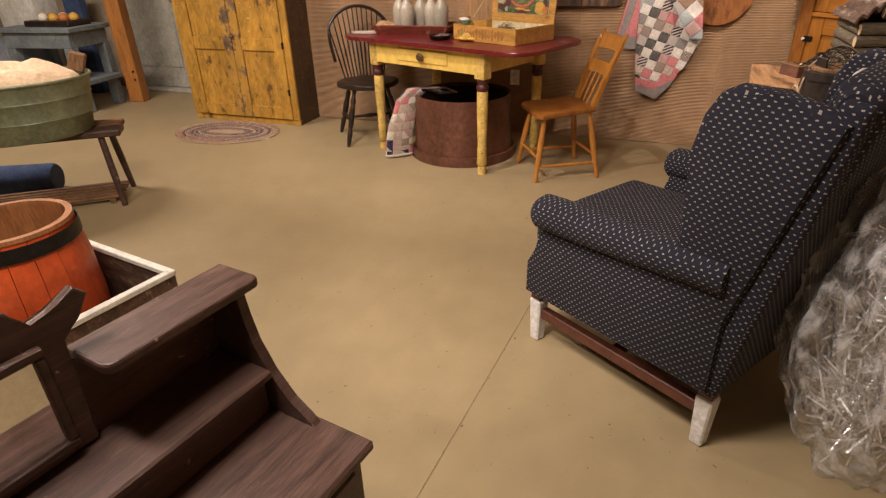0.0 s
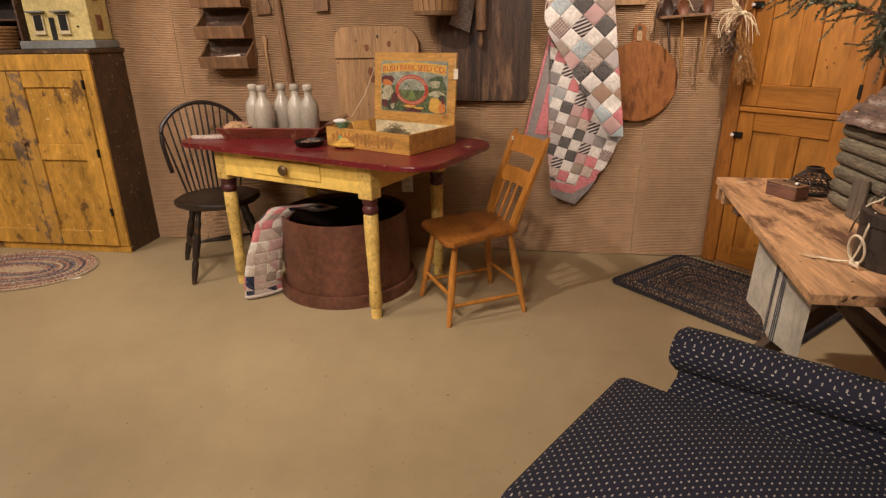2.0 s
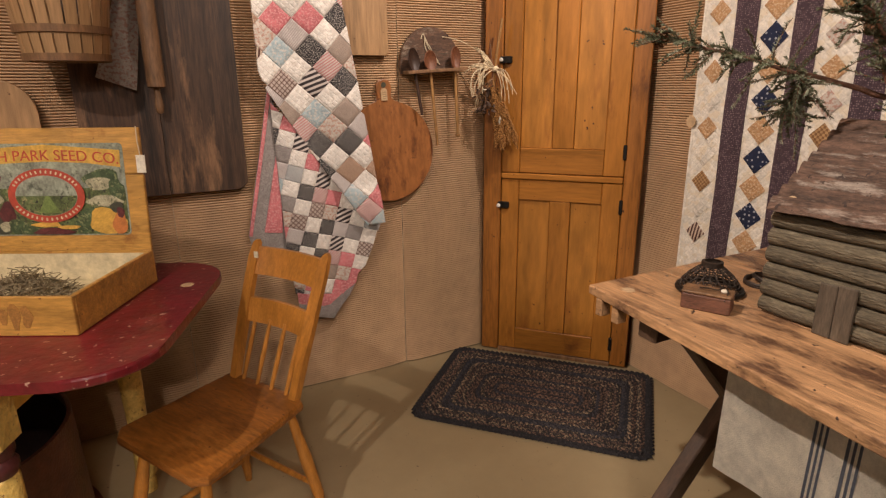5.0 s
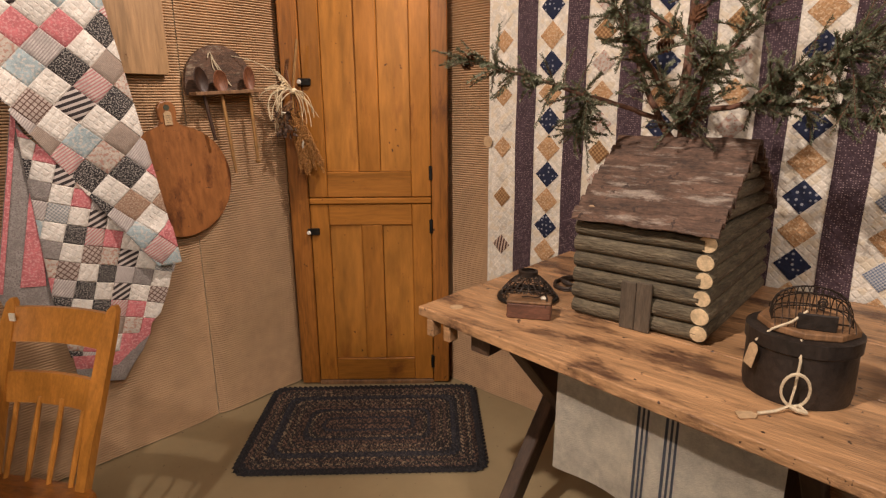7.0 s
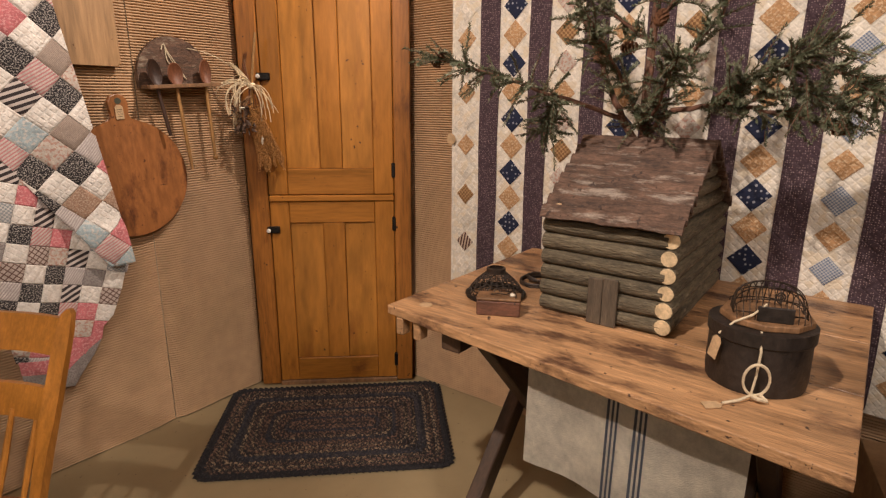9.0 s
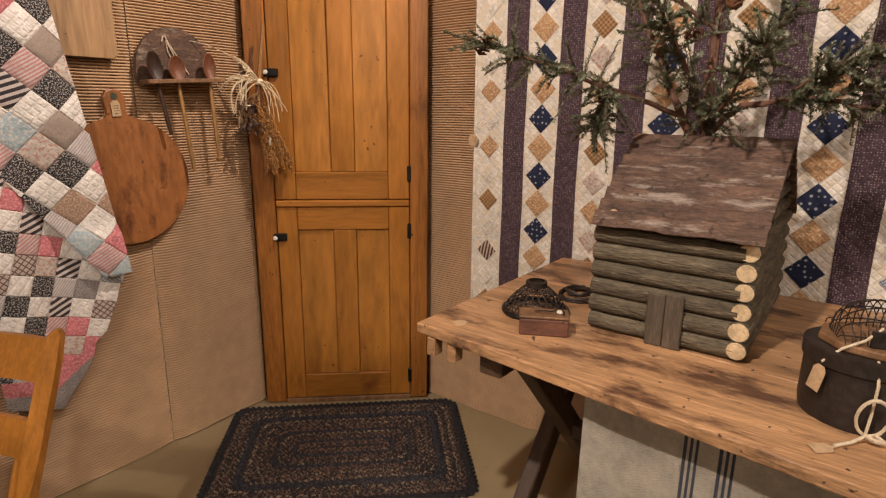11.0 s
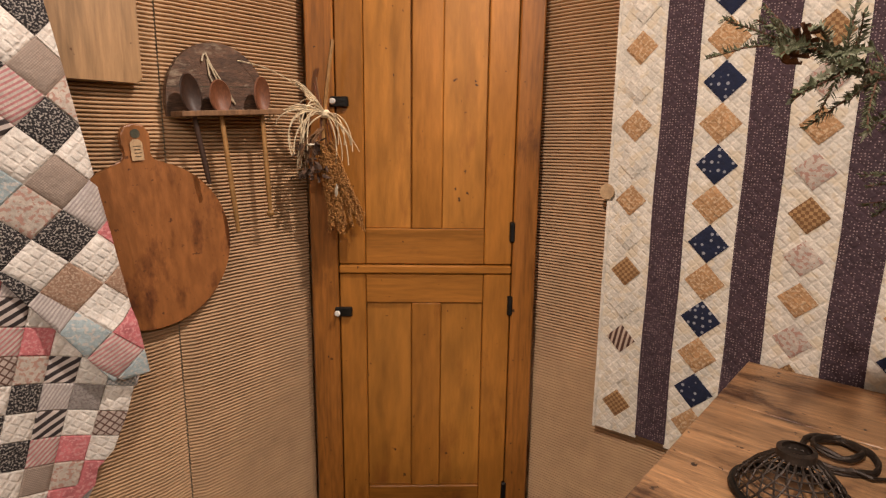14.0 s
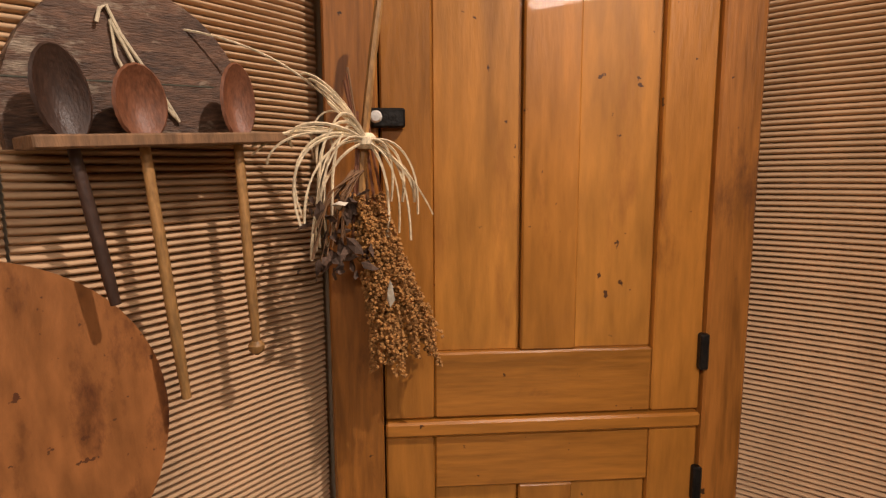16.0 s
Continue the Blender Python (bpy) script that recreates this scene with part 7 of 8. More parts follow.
wooden_spoon(0.990, -9, 0.170, 0.027, 0.100, SPOOND, SPOOND, False, "dark wooden spoon standing in the rack")
wooden_spoon(1.062, -5, 0.305, 0.030, 0.086, SPOON, SPOONL, False, "wooden spoon with reddish bowl and long pale handle")
wooden_spoon(1.180, -2, 0.262, 0.025, 0.096, SPOON, SPOONL, True, "wooden spoon with a knobbed handle in the rack")


def herb_bundle():
    h = thing("dried_herb_bundle", pose(1.345, 4.575, 1.37, 0, 0, -30), "bundle of dried grain heads tied with a raffia bow", "dried plant")
    rng = random.Random(12)
    part("stalk", tube([(-0.012, -0.01, -0.16), (0.0, -0.014, 0), (0.012, -0.014, 0.10), (0.028, -0.012, 0.205)], 0.0062, 7), SPOONL, h, "thick pale main stalk", True)
    for k in range(9):
        x = rng.uniform(-0.010, 0.010)
        part("stalk", tube([(x * 3 + 0.01, rng.uniform(-0.02, 0.0), -0.14), (x, -0.012, 0), (x * 1.6 + rng.uniform(-0.014, 0.014), -0.010, rng.uniform(0.03, 0.11))], 0.0024, 5), SPOON if k % 3 else OLDW, h)
    # tassels of seed: thin hanging heads with a knobbly skin
    for k in range(42):
        x0 = rng.uniform(-0.022, 0.022)
        x1 = rng.uniform(0.0, 0.110)
        z1 = rng.uniform(-0.342, -0.255) + 0.25 * min(0, 0.03 - abs(x1 - 0.065))
        y0, y1 = rng.uniform(-0.035, 0.005), rng.uniform(-0.05, 0.01)
        start = -0.075 - 0.05 * rng.random()
        bm = bmesh.new()
        n = 44
        for q in range(n):
            t = q / (n - 1)
            c = Vector((x0 + (x1 - x0) * t ** 0.8, y0 + (y1 - y0) * t, start + (z1 - start) * t))
            fat = 0.0060 * (0.55 + 0.45 * math.sin(math.pi * min(1, t * 0.8 + 0.15)))
            for _ in range(3):
                a = rng.uniform(0, 6.28)
                p = c + Vector((fat * math.cos(a), fat * math.sin(a), rng.uniform(-0.003, 0.003)))
                bmesh.ops.create_icosphere(bm, subdivisions=1, radius=rng.uniform(0.0019, 0.0034), matrix=Matrix.Translation(p))
        part("grain_head", bm, GRAIN, h)
    # dark dried flowers and curled leaves gathered on the wall side
    for k in range(60):
        c = Vector((rng.gauss(-0.040, 0.022), rng.uniform(-0.055, 0.0), rng.uniform(-0.190, -0.070)))
        if k in (3, 11):
            c = Vector((-0.045, -0.06, -0.088)) if k == 3 else Vector((0.025, -0.058, -0.215))
        s = 0.020 if k in (3, 11) else rng.uniform(0.007, 0.018)
        bm = bmesh.new()
        rot = Euler((rng.uniform(0, 6), rng.uniform(0, 6), rng.uniform(0, 6))).to_matrix()
        pts = [(-1, 0, 0), (-0.4, 0.5, 0.25), (0.5, 0.35, -0.1), (1, 0, 0.3), (0.4, -0.45, 0.1), (-0.5, -0.4, -0.2)]
        ring = [bm.verts.new(c + rot @ Vector(p) * s) for p in pts]
        mid = bm.verts.new(c + rot @ Vector((0, 0, 0.35)) * s)
        for i in range(6):
            bm.faces.new((ring[i], ring[(i + 1) % 6], mid))
        part("dry_leaf", bm, PAPER if k in (3, 11) else DRIED, h)
    for k in range(14):
        a = Vector((rng.uniform(-0.02, 0.0), -0.02, -0.04))
        b = a + Vector((rng.uniform(-0.075, -0.02), rng.uniform(-0.03, 0.0), rng.uniform(-0.16, -0.05)))
        part("dry_stem", tube([a, a.lerp(b, 0.5) + Vector((-0.012, -0.01, 0.012)), b], 0.0011, 4), OLDW, h)
    for k in range(32):
        # loose ends spring out sideways and droop, more to the wall side
        side = -1 if k % 5 < 3 else 1
        ln = rng.uniform(0.06, 0.150) * (1 if side < 0 else 0.62)
        rise = rng.uniform(-0.02, 0.075) if side < 0 else rng.uniform(-0.03, 0.02)
        fall = rng.uniform(-0.17, 0.0) if side < 0 else rng.uniform(-0.15, -0.05)
        if k == 0:
            pts = [(0, -0.03, 0), (-0.07, -0.04, 0.085), (-0.14, -0.03, 0.125), (-0.235, -0.02, 0.135)]
        elif k < 6:
            pts = [(0, -0.03, 0), (-0.03, -0.05, 0.03 + 0.006 * k), (-0.08, -0.05, 0.045 + 0.010 * k), (-0.03 - 0.012 * k, -0.03, 0.055 + 0.006 * k)]
        elif k < 9:
            pts = [(0, -0.03, 0), (-0.05, -0.04, 0.02), (-0.10, -0.04, 0.012 + 0.01 * (k - 6)), (-0.155, -0.03, -0.01 * (k - 6))]
        elif k == 9:
            pts = [(0, -0.03, 0), (0.03, -0.05, -0.01), (0.07, -0.05, -0.06), (0.095, -0.04, -0.105)]
        else:
            pts = [(0, -0.03, 0), (side * ln * 0.45, -0.03 - 0.03 * rng.random(), rise), (side * ln * 0.9, -0.03 - 0.03 * rng.random(), rise * 0.6 + fall * 0.3), (side * ln * rng.uniform(0.6, 1.0), -0.035 + 0.02 * rng.random(), fall)]
        fine = []
        P = [Vector(p) for p in pts]
        for t in (i / 12 for i in range(13)):
            fine.append((1 - t) ** 3 * P[0] + 3 * t * (1 - t) ** 2 * P[1] + 3 * t * t * (1 - t) * P[2] + t ** 3 * P[3])
        part("raffia_strand", tube(fine, rng.uniform(0.0013, 0.0024), 4), RAFFIA, h)
    part("raffia_knot", lathe([(0.010, -0.010), (0.016, -0.004), (0.016, 0.006), (0.010, 0.012)], 12, m=pose(0, -0.022, 0)), RAFFIA, h)
    return h


herb_bundle()


# ---- on and beside the cupboard ----
def dollhouse():
    d = thing("dollhouse", pose(-2.40, 4.56, 1.241, 0, 0, 4), "pale yellow toy house on a grey base", "dollhouse")
    part("base", box(-0.27, -0.115, 0, 0.19, 0.115, 0.045, 0.004), DOLLG, d, "grey painted base")
    part("body", box(-0.22, -0.085, 0.046, 0.165, 0.10, 0.42, 0.003), DOLLY, d)
    for x in (-0.14, 0.01):
        w = part("window", box(x - 0.032, -0.094, 0.085, x + 0.032, -0.086, 0.19, 0.002), CREAM, d, "cream framed window")
        part("pane", box(x - 0.024, -0.0955, 0.10, x + 0.024, -0.0942, 0.184, 0), GLASSD, w)
        part("sill", box(x - 0.036, -0.103, 0.078, x + 0.036, -0.0865, 0.086, 0.002), CREAM, w)
        part("awning", box(x - 0.05, -0.12, 0.196, x + 0.05, -0.0865, 0.205, 0.002), DOLLG, d, "small grey awning")
    part("doorway", box(-0.078, -0.0895, 0.05, -0.046, -0.0862, 0.17, 0.001), GLASSD, d, "dark doorway")
    for z in (0.10, 0.26):
        w = part("window", box(0.166, -0.03, z, 0.172, 0.02, z + 0.085, 0.002), OLDW, d, "brown framed window")
        part("pane", box(0.1724, -0.022, z + 0.008, 0.1736, 0.012, z + 0.077, 0), SPOON, w)
    part("knob", lathe([(0.005, 0), (0.005, 0.008)], 10, m=pose(0.09, -0.086, 0.12, 90)), IRON, d)
    part("roof", box(-0.25, -0.12, 0.42, 0.19, 0.13, 0.44, 0.004), DOLLG, d)
    return d


dollhouse()


def straw_basket():
    b = thing("straw_basket", pose(-2.93, 4.56, 1.241), "low round coiled straw basket on a cupboard", "basket")
    for k in range(7):
        part("coil", tube([(0.115 * (1 + 0.02 * k) * math.cos(2 * math.pi * i / 36), 0.115 * (1 + 0.02 * k) * math.sin(2 * math.pi * i / 36), 0.010 + 0.018 * k) for i in range(36)], 0.0105, 8, closed=True), BASKETM, b, "", True)
    part("base", lathe([(0.108, 0.0), (0.108, 0.008)], 24), BASKETM, b)
    return b


straw_basket()


def back_shelf():
    s = thing("small_shelf", pose(-3.02, 4.63, 1.241), "dark low shelf with small boxes, standing on a cupboard", "shelf")
    for x in (-0.25, 0.25):
        part("side", box(x - 0.008, -0.06, 0, x + 0.008, 0.06, 0.45, 0.002), RACKW, s)
    for z in (0.16, 0.30, 0.44):
        part("board", box(-0.242, -0.06, z, 0.242, 0.06, z + 0.012, 0.002), RACKW, s)
    part("back", box(-0.242, 0.052, 0.002, 0.242, 0.06, 0.44, 0), BLACKBOX, s)
    return s


back_shelf()


def far_corner():
    # pale door in the far wall
    d = thing("door_2", pose(-4.55, 5.36, 0), "closed pale grey painted panel door", "door")
    d["kind"] = "structure"
    part("slab", box(-0.36, -0.03, 0.03, 0.42, -0.004, 2.02, 0.003), PALEDOOR, d)
    for x0, x1 in ((-0.27, -0.02), (0.08, 0.33)):
        for z0, z1 in ((0.24, 0.80), (1.0, 1.85)):
            part("panel", box(x0, -0.042, z0, x1, -0.031, z1, 0.008), PALEDOOR, d)
    for x in (-0.44, 0.42):
        part("jamb", box(x, -0.05, 0.0, x + 0.08, -0.002, 2.12, 0.004), PALEDOOR, d)
    part("knob", lathe([(0.012, 0), (0.012, 0.03), (0.028, 0.04), (0.028, 0.06), (0.01, 0.068)], 16, m=pose(0.36, -0.03, 0.95, 90)), IRON, d, "", True)
    bb = part("baseboard", box(-8, 5.335, 0, -5.02, 5.358, 0.11, 0.004), OLDW)
    place(bb, Matrix(), "brown wooden baseboard", "baseboard", kind="structure")
    sill = part("door_sill", box(-5.0, 5.20, 0.0, -3.60, 5.33, 0.028, 0.005), PALEDOOR)
    place(sill, Matrix(), "pale worn threshold at a door", "threshold", kind="structure")
    cloth = box(-0.10, -0.03, 0, 0.10, 0.03, 0.85, 0.02, 2)
    bmesh.ops.subdivide_edges(cloth, edges=[e for e in cloth.edges if e.calc_length() > 0.4], cuts=6)
    for v in cloth.verts:
        v.co.x *= 0.75 + 0.3 * math.sin(v.co.z * 3.2)
    c = part("blue_garment", cloth, DENIM, None, "", True)
    place(c, pose(-4.03, 5.28, 0.78), "dark blue garment hanging on a pale door", "garment")
    post = thing("wooden_post", pose(-4.36, 4.78, 0, 0, 0, 12), "orange-brown timber post with bolts", "post")
    part("timber", box(-0.075, -0.06, 0, 0.075, 0.06, HIGH - 0.002, 0.006), POST, post)
    for z in (0.22, 0.30, 1.1, 1.2):
        part("bolt", lathe([(0.010, 0), (0.010, 0.008), (0.005, 0.010)], 10, m=pose(0.045, -0.06, z, 90)), IRON, post)
    # blue-grey workbench
    b = thing("painted_bench", pose(-4.78, 4.42, 0, 0, 0, 8), "blue-grey painted wooden work table", "table")
    part("top", box(-0.40, -0.26, 0.715, 0.38, 0.26, 0.755, 0.005), BLUEBENCH, b)
    part("apron", box(-0.36, -0.235, 0.58, 0.34, -0.205, 0.714, 0.004), BLUEBENCH, b)
    part("apron", box(0.31, -0.20, 0.58, 0.34, 0.23, 0.714, 0.004), BLUEBENCH, b)
    for x in (-0.32, 0.30):
        for y in (-0.20, 0.20):
            part("leg", box(x - 0.045, y - 0.04, 0, x + 0.045, y + 0.04, 0.579, 0.005), BLUEBENCH, b)
    part("shelf", box(-0.36, -0.27, 0.26, 0.42, 0.20, 0.30, 0.004), BLUEBENCH, b)
    tray = thing("black_tray", pose(-4.72, 4.42, 0.756, 0, 0, 8), "shallow black tray of pale fruit on a table", "tray")
    part("tray", box(-0.24, -0.14, 0, 0.24, 0.14, 0.05, 0.01), BLACKW, tray)
    for k in range(7):
        bmf = bmesh.new()
        bmesh.ops.create_icosphere(bmf, subdivisions=2, radius=0.045)
        part("fruit", bmf, (INKYEL, PAPER, INKORANGE)[k % 3], tray, "", True).matrix_basis = pose(-0.17 + 0.056 * k, 0.03 * (-1) ** k, 0.065)
    # white enamel and folded cloths further left
    for x, y, w, dd, h, mat, name, lab in ((-5.45, 4.35, 0.34, 0.5, 0.62, GREYCL, "cloth_stack", "stack of grey folded blankets"), (-5.50, 4.75, 0.22, 0.3, 1.0, WHITEP, "white_cabinet", "narrow white painted cabinet"), (-5.15, 5.0, 0.10, 0.1, 1.1, DENIM, "blue_roll", "upright roll of dark blue cloth")):
        bmx = box(-w, -dd / 2, 0, w, dd / 2, h, 0.02, 2)
        place(part(name, bmx, mat, None, "", True), pose(x, y, 0, 0, 0, 8), lab, name.split("_")[-1])


far_corner()


def tub_on_bench():
    b = thing("plank_bench", pose(-2.66, 2.50, 0, 0, 0, 38), "low brown plank bench with splayed legs", "bench")
    part("plank", box(-0.72, -0.15, 0.405, 0.44, -0.01, 0.44, 0.006), WALNUT, b)
    part("plank", box(-0.72, 0.0, 0.405, 0.42, 0.15, 0.44, 0.006), OLDW, b)
    for x in (-0.60, 0.33):
        for y in (-0.11, 0.11):
            part("leg", turned((x * 1.10, y * 1.5, 0), (x, y, 0.41), [(0, 0.016), (0.5, 0.020), (1, 0.018)], 10), WALNUT, b, smooth=True)
    t = thing("wash_tub", pose(-2.66, 2.44, 0.441, 0, 0, 38), "oval grey-green galvanised wash tub full of cloth", "tub")
    prof = [(0.325, 0.0), (0.335, 0.012), (0.350, 0.10), (0.356, 0.105), (0.352, 0.112), (0.368, 0.20), (0.374, 0.205), (0.370, 0.212), (0.385, 0.285), (0.392, 0.292), (0.385, 0.300), (0.378, 0.290), (0.33, 0.02), (0.001, 0.015)]
    part("body", lathe(prof, 48, sx=1.0, sy=0.78, cap=False), GALV, t, smooth=True)
    part("rim", tube([(0.389 * math.cos(2 * math.pi * k / 48), 0.389 * 0.78 * math.sin(2 * math.pi * k / 48), 0.297) for k in range(48)], 0.008, 8, closed=True), GALV, t, "rolled rim", True)
    bm = bmesh.new()
    bmesh.ops.create_icosphere(bm, subdivisions=4, radius=1)
    for v in bm.verts:
        f = 1 + 0.25 * noise.noise(v.co * 2.2) + 0.12 * noise.noise(v.co * 6)
        v.co = Vector((v.co.x * 0.345, v.co.y * 0.262, v.co.z * 0.135 * f))
    cl = part("muslin_cloth", bm, MUSLIN, None, "", True)
    place(cl, pose(-2.66, 2.44, 0.69, 0, 0, 38), "heap of peach muslin cloth in a tub", "cloth")
    # dark rolls and slats lying under the bench
    r = part("dark_roll", turned((-3.45, 2.36, 0.09), (-2.86, 2.66, 0.09), [(0, 0.08), (0.02, 0.088), (0.98, 0.088), (1, 0.08)], 24), DENIM, None, "", True)
    place(r, Matrix(), "rolled dark blue blanket lying on the floor", "blanket roll")
    rack = thing("slatted_rack", pose(-2.72, 2.50, 0, 0, 0, 38), "low wooden slatted rack on the floor under a bench", "rack")
    for k in range(6):
        part("slat", box(-0.42, -0.14 + 0.05 * k, 0.03, 0.40, -0.115 + 0.05 * k, 0.045, 0.003), OLDW, rack)
    for x in (-0.36, 0.34):
        part("runner", box(x - 0.015, -0.15, 0, x + 0.015, 0.15, 0.029, 0.003), OLDW, rack)
    plank = thing("wooden_mallet", pose(-2.52, 2.74, 0.735, 0, 20, 40), "worn wooden mallet head propped at a tub rim", "mallet")
    part("head", box(-0.04, -0.03, 0, 0.04, 0.03, 0.10, 0.006), OLDW, plank)


tub_on_bench()


# ---- beside the start of the walk ----
def dresser():
    # local x: along its back, away from the start; local -y: its front
    d = thing("dresser", pose(-0.075, 1.055, 0, 0, 0, 80), "dark walnut dresser with a mirror back and candle shelves", "dresser")
    part("body", box(-1.15, -0.235, 0.02, -0.03, 0.10, 0.478, 0.005), WALNUT, d)
    part("top", box(-1.17, -0.258, 0.48, -0.015, 0.115, 0.502, 0.006), WALNUT, d, "worn red-brown top")
    part("backboard", box(-1.12, 0.085, 0.503, -0.03, 0.105, 0.748, 0.003), WALNUT, d)
    part("step_shelf", box(-1.10, -0.055, 0.585, -0.045, 0.084, 0.605, 0.004), WALNUT, d, "narrow step shelf")
    part("step_front", box(-1.09, -0.035, 0.503, -0.05, -0.02, 0.584, 0.002), WALNUT, d)
    for x0, x1 in ((-0.29, 0.005), (-1.15, -0.86)):
        part("candle_shelf", slab(rounded(x0, -0.012, x1, 0.095, (0.02, 0.015, 0.005, 0.005), 4), 0.020, 0.005, m=pose(0, 0, 0.750)), WALNUT, d, "small upper shelf with worn edges")
    prof = [(0.10, 0.503), (0.10, 0.748), (0.0, 0.748), (-0.005, 0.70), (-0.018, 0.65), (-0.045, 0.59), (-0.085, 0.54), (-0.125, 0.515), (-0.14, 0.503)]
    for x in (-0.045, -1.12):
        part("bracket", slab(prof[::-1], 0.020, 0.003, m=Matrix(((0, 0, 1, x), (1, 0, 0, 0), (0, 1, 0, 0), (0, 0, 0, 1)))), WALNUT, d, "curved end bracket")
    # mirror frame with a scrolled crest
    fr = [(-0.86, 0.61), (-0.30, 0.61), (-0.30, 0.80), (-0.265, 0.82), (-0.245, 0.85), (-0.262, 0.868), (-0.30, 0.845), (-0.33, 0.838), (-0.35, 0.875), (-0.40, 0.905), (-0.47, 0.895), (-0.53, 0.93), (-0.63, 0.93), (-0.69, 0.895), (-0.76, 0.905), (-0.81, 0.875), (-0.83, 0.838), (-0.86, 0.845), (-0.90, 0.868), (-0.91, 0.85), (-0.89, 0.82), (-0.86, 0.80)]
    mf = part("mirror_frame", slab(fr, 0.018, 0.004, m=pose(0, 0.082, 0) @ UPRIGHT), WALNUT, d, "scrolled mirror frame")
    part("mirror_glass", box(-0.81, 0.058, 0.645, -0.345, 0.0625, 0.795, 0), MIRROR, mf, "small mirror")
    for x0, x1, z0, z1 in ((-0.825, -0.33, 0.628, 0.645), (-0.825, -0.33, 0.795, 0.812), (-0.825, -0.81, 0.645, 0.795), (-0.345, -0.33, 0.645, 0.795)):
        part("mirror_moulding", box(x0, 0.050, z0, x1, 0.0635, z1, 0.003), WALNUT, mf)
    for k in range(2):
        dr = part("drawer", box(-1.12, -0.247, 0.07 + 0.205 * k, -0.06, -0.236, 0.255 + 0.205 * k, 0.004), WALNUT, d)
        for x in (-0.9, -0.28):
            part("pull", lathe([(0.010, 0), (0.010, 0.012), (0.020, 0.018), (0.018, 0.030), (0.004, 0.034)], 14, m=pose(x, -0.247, 0.165 + 0.205 * k, 90)), IRON, dr, "", True)
    return d


dresser()


def crate_and_barrel():
    c = thing("white_crate", pose(-1.17, 1.375, 0, 0, 0, -10), "open wooden crate with white painted edges", "crate")
    w, dd, h = 0.27, 0.25, 0.35
    part("bottom", box(-w, -dd, 0, w, dd, 0.018, 0.002), OLDW, c)
    for x0, y0, x1, y1 in ((-w, -dd, w, -dd + 0.018), (-w, dd - 0.018, w, dd), (-w, -dd + 0.018, -w + 0.018, dd - 0.018), (w - 0.018, -dd + 0.018, w, dd - 0.018)):
        side = part("side", box(x0, y0, 0.018, x1, y1, h - 0.008, 0.002), RACKW, c, "dark board")
        part("edge", box(x0 - 0.004, y0 - 0.004, h - 0.008, x1 + 0.004, y1 + 0.004, h + 0.012, 0.003), WHITEP, side, "white painted edge")
    b = thing("painted_barrel", pose(-1.24, 1.355, 0.019), "bright orange painted wooden keg, open at the top", "keg")
    n = 18
    for k in range(n):
        bm = bmesh.new()
        a0, a1 = 2 * math.pi * k / n, 2 * math.pi * (k + 1) / n - 0.01
        rings = []
        for z in (0, 0.12, 0.27, 0.42, 0.56):
            r = 0.178 + 0.024 * (1 - ((z - 0.27) / 0.29) ** 2)
            rings.append([bm.verts.new((q * math.cos(a), q * math.sin(a), z)) for a in (a0, (a0 + a1) / 2, a1) for q in (r,)] + [bm.verts.new(((r - 0.016) * math.cos(a), (r - 0.016) * math.sin(a), z)) for a in (a1, (a0 + a1) / 2, a0)])
        for p, q in zip(rings, rings[1:]):
            for i in range(6):
                bm.faces.new((p[i], p[(i + 1) % 6], q[(i + 1) % 6], q[i]))
        bm.faces.new(rings[-1])
        bm.faces.new(rings[0][::-1])
        part("stave", bm, ORANGE, b)
    part("lining", lathe([(0.159, 0.556), (0.184, 0.28), (0.160, 0.02), (0.001, 0.018)], 36, cap=False), BARRELIN, b, "bare brown wood inside", True)
    part("rim", lathe([(0.160, 0.555), (0.160, 0.568), (0.180, 0.568), (0.181, 0.555)], 36, cap=False), BARRELIN, b, "bare rim", True)
    for z in (0.03, 0.50):
        r = 0.180 + 0.024 * (1 - ((z + 0.02 - 0.27) / 0.29) ** 2)
        part("hoop", lathe([(r + 0.001, z), (r + 0.004, z), (r + 0.003, z + 0.045), (r, z + 0.045)], 36, cap=False), IRON, b, "black hoop", True)


crate_and_barrel()


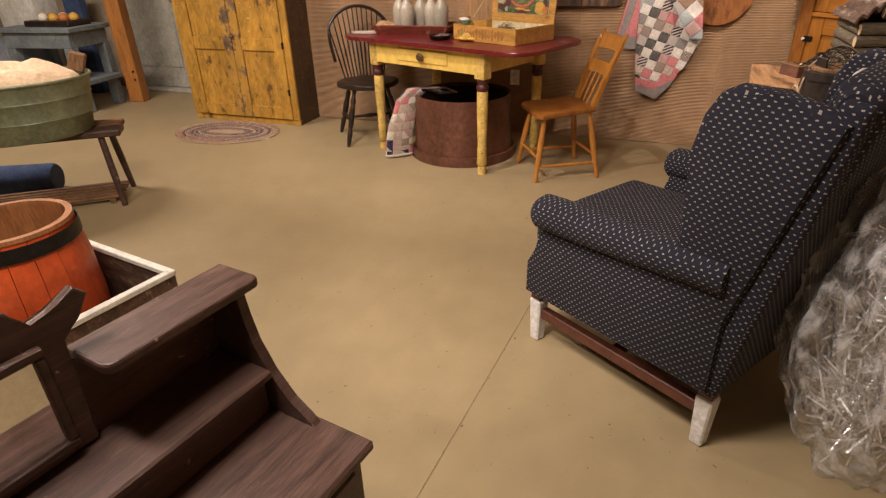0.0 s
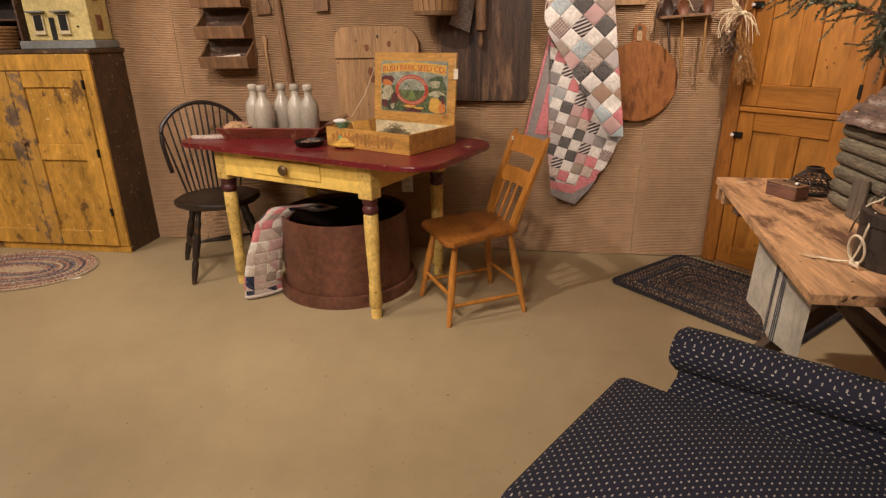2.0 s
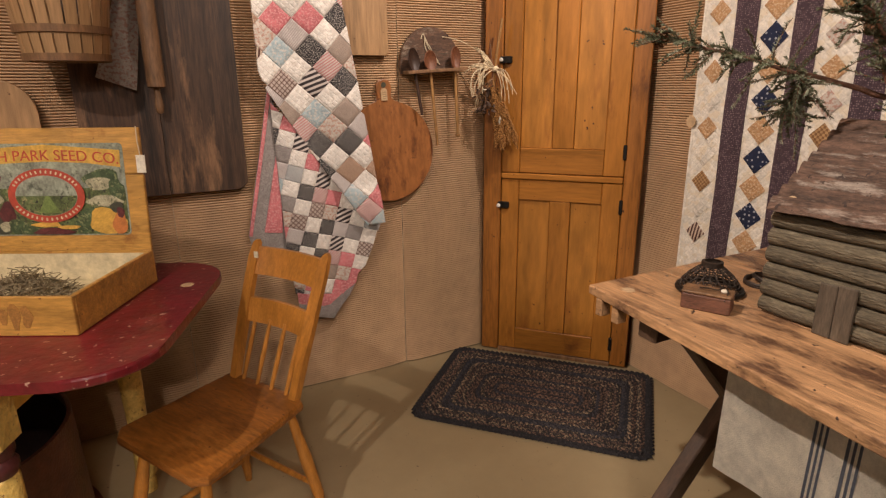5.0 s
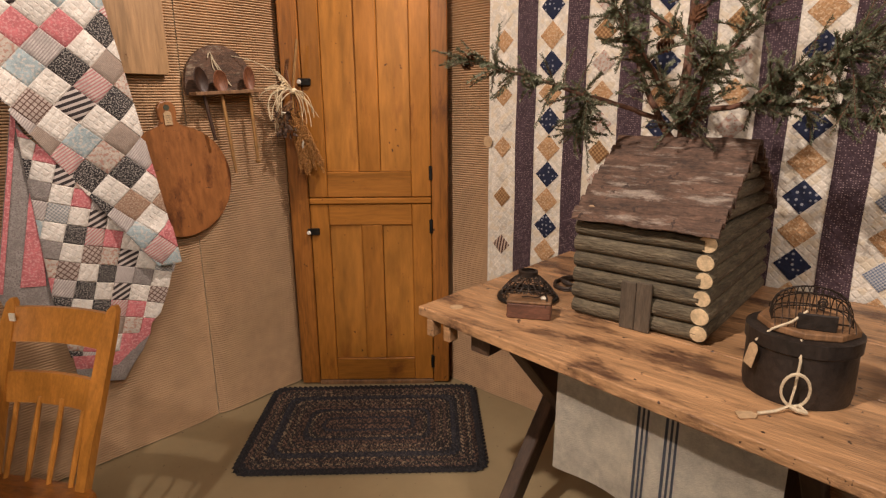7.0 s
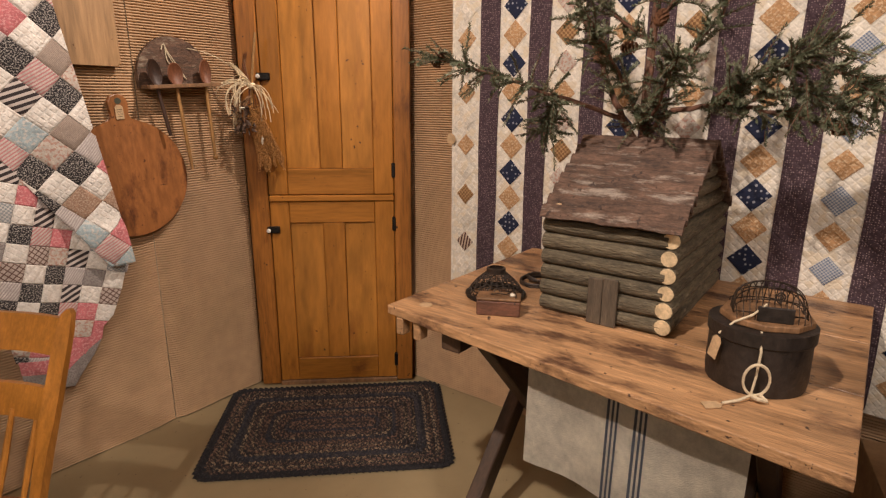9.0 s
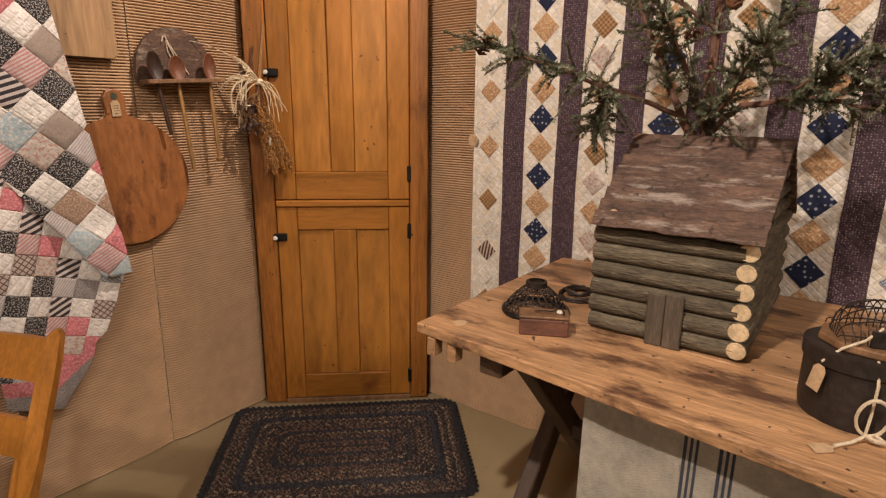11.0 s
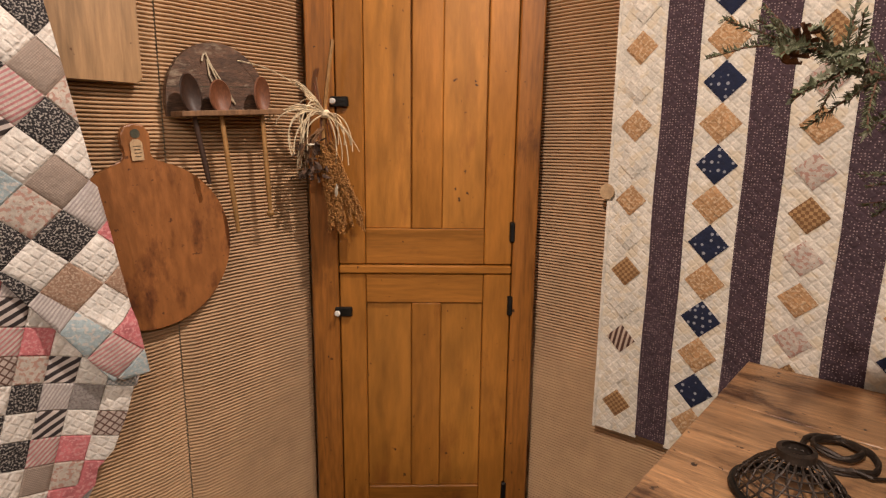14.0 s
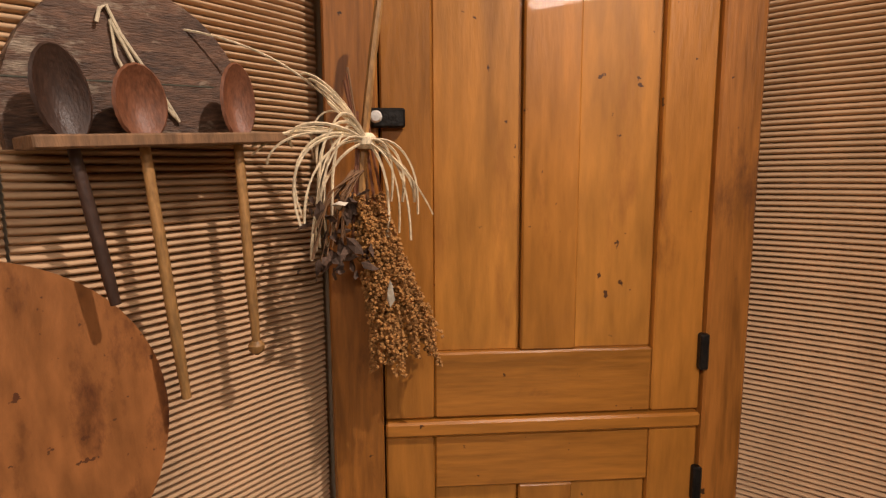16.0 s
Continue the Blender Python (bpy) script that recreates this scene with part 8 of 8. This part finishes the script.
def plastic_bag():
    g = thing("plastic_bag", pose(1.23, 1.78, 0) @ Matrix.Diagonal((1.08, 1.08, 1.28, 1)), "clear plastic bag of silver tinsel garland", "bag")
    bm = bmesh.new()
    bmesh.ops.create_icosphere(bm, subdivisions=5, radius=1)
    for v in bm.verts:
        p = v.co.copy()
        f = 1 + 0.16 * noise.noise(p * 2.1) + 0.10 * noise.noise(p * 5.0 + Vector((3, 1, 0))) + 0.06 * abs(noise.noise(p * 11))
        z = 0.40 + p.z * 0.40 * f
        k = 1.0 if p.z < 0.2 else 1 - 0.62 * (p.z - 0.2) / 0.8
        v.co = Vector((p.x * 0.235 * f * k - 0.06 * max(0, p.z) , p.y * 0.235 * f * k, max(0.004, z)))
    ob = part("film", bm, PLASTIC, g, "crumpled clear film", True)
    ob.visible_shadow = False
    rng = random.Random(9)
    tin = bmesh.new()
    for _ in range(2400):
        a, q, h = rng.uniform(0, 6.28), math.sqrt(rng.random()) * 0.155, rng.uniform(0.10, 0.52)
        p = Vector((q * math.cos(a), q * math.sin(a), h))
        d = Vector((rng.gauss(0, 1), rng.gauss(0, 1), rng.gauss(0, 1.3))).normalized() * rng.uniform(0.015, 0.045)
        s = Vector((rng.gauss(0, 1), rng.gauss(0, 1), rng.gauss(0, 1))).normalized() * 0.0024
        tin.faces.new([tin.verts.new(p - d - s), tin.verts.new(p - d + s), tin.verts.new(p + d + s), tin.verts.new(p + d - s)])
    t = part("tinsel", tin, TINSEL, g, "shredded silver tinsel")
    t["kind"] = "stuff"
    ball = bmesh.new()
    bmesh.ops.create_icosphere(ball, subdivisions=3, radius=0.03)
    for v in ball.verts:
        v.co *= 1 + 0.15 * noise.noise(v.co * 120)
    part("green_ball", ball, LIME, g, "small lime-green ball", True).matrix_basis = pose(-0.075, -0.085, 0.575)
    cord = part("cotton_rope", tube([(1.30, 1.86, 0.03), (1.27, 1.84, 0.006), (1.24, 1.80, 0.005), (1.27, 1.76, 0.005), (1.31, 1.78, 0.005), (1.25, 1.83, 0.009), (1.22, 1.77, 0.005), (1.20, 1.73, 0.005)], 0.004, 6), STRING)
    place(cord, Matrix(), "loose white cotton rope on the floor", "rope")


plastic_bag()


def cartons():
    b = thing("cardboard_carton", pose(1.60, 2.20, 0, 0, 0, 12), "plain brown cardboard carton behind an armchair", "carton")
    part("body", box(-0.16, -0.20, 0, 0.16, 0.20, 0.42, 0.003), BOXCARD, b)
    part("flap", box(-0.16, -0.20, 0.4205, 0.16, -0.002, 0.4245, 0.001), BOXCARD, b)
    part("flap", box(-0.16, 0.002, 0.4205, 0.16, 0.20, 0.4245, 0.001), BOXCARD, b)


cartons()


def chair_tie():
    t = part("white_tie", tube([(0.985, 1.90, 0.998), (1.0, 1.93, 1.012), (1.02, 1.96, 1.017), (1.045, 1.985, 1.014)], 0.006, 6), WRAP, None, "", True)
    place(t, Matrix(), "white plastic tie lying over an armchair back", "tie")


chair_tie()
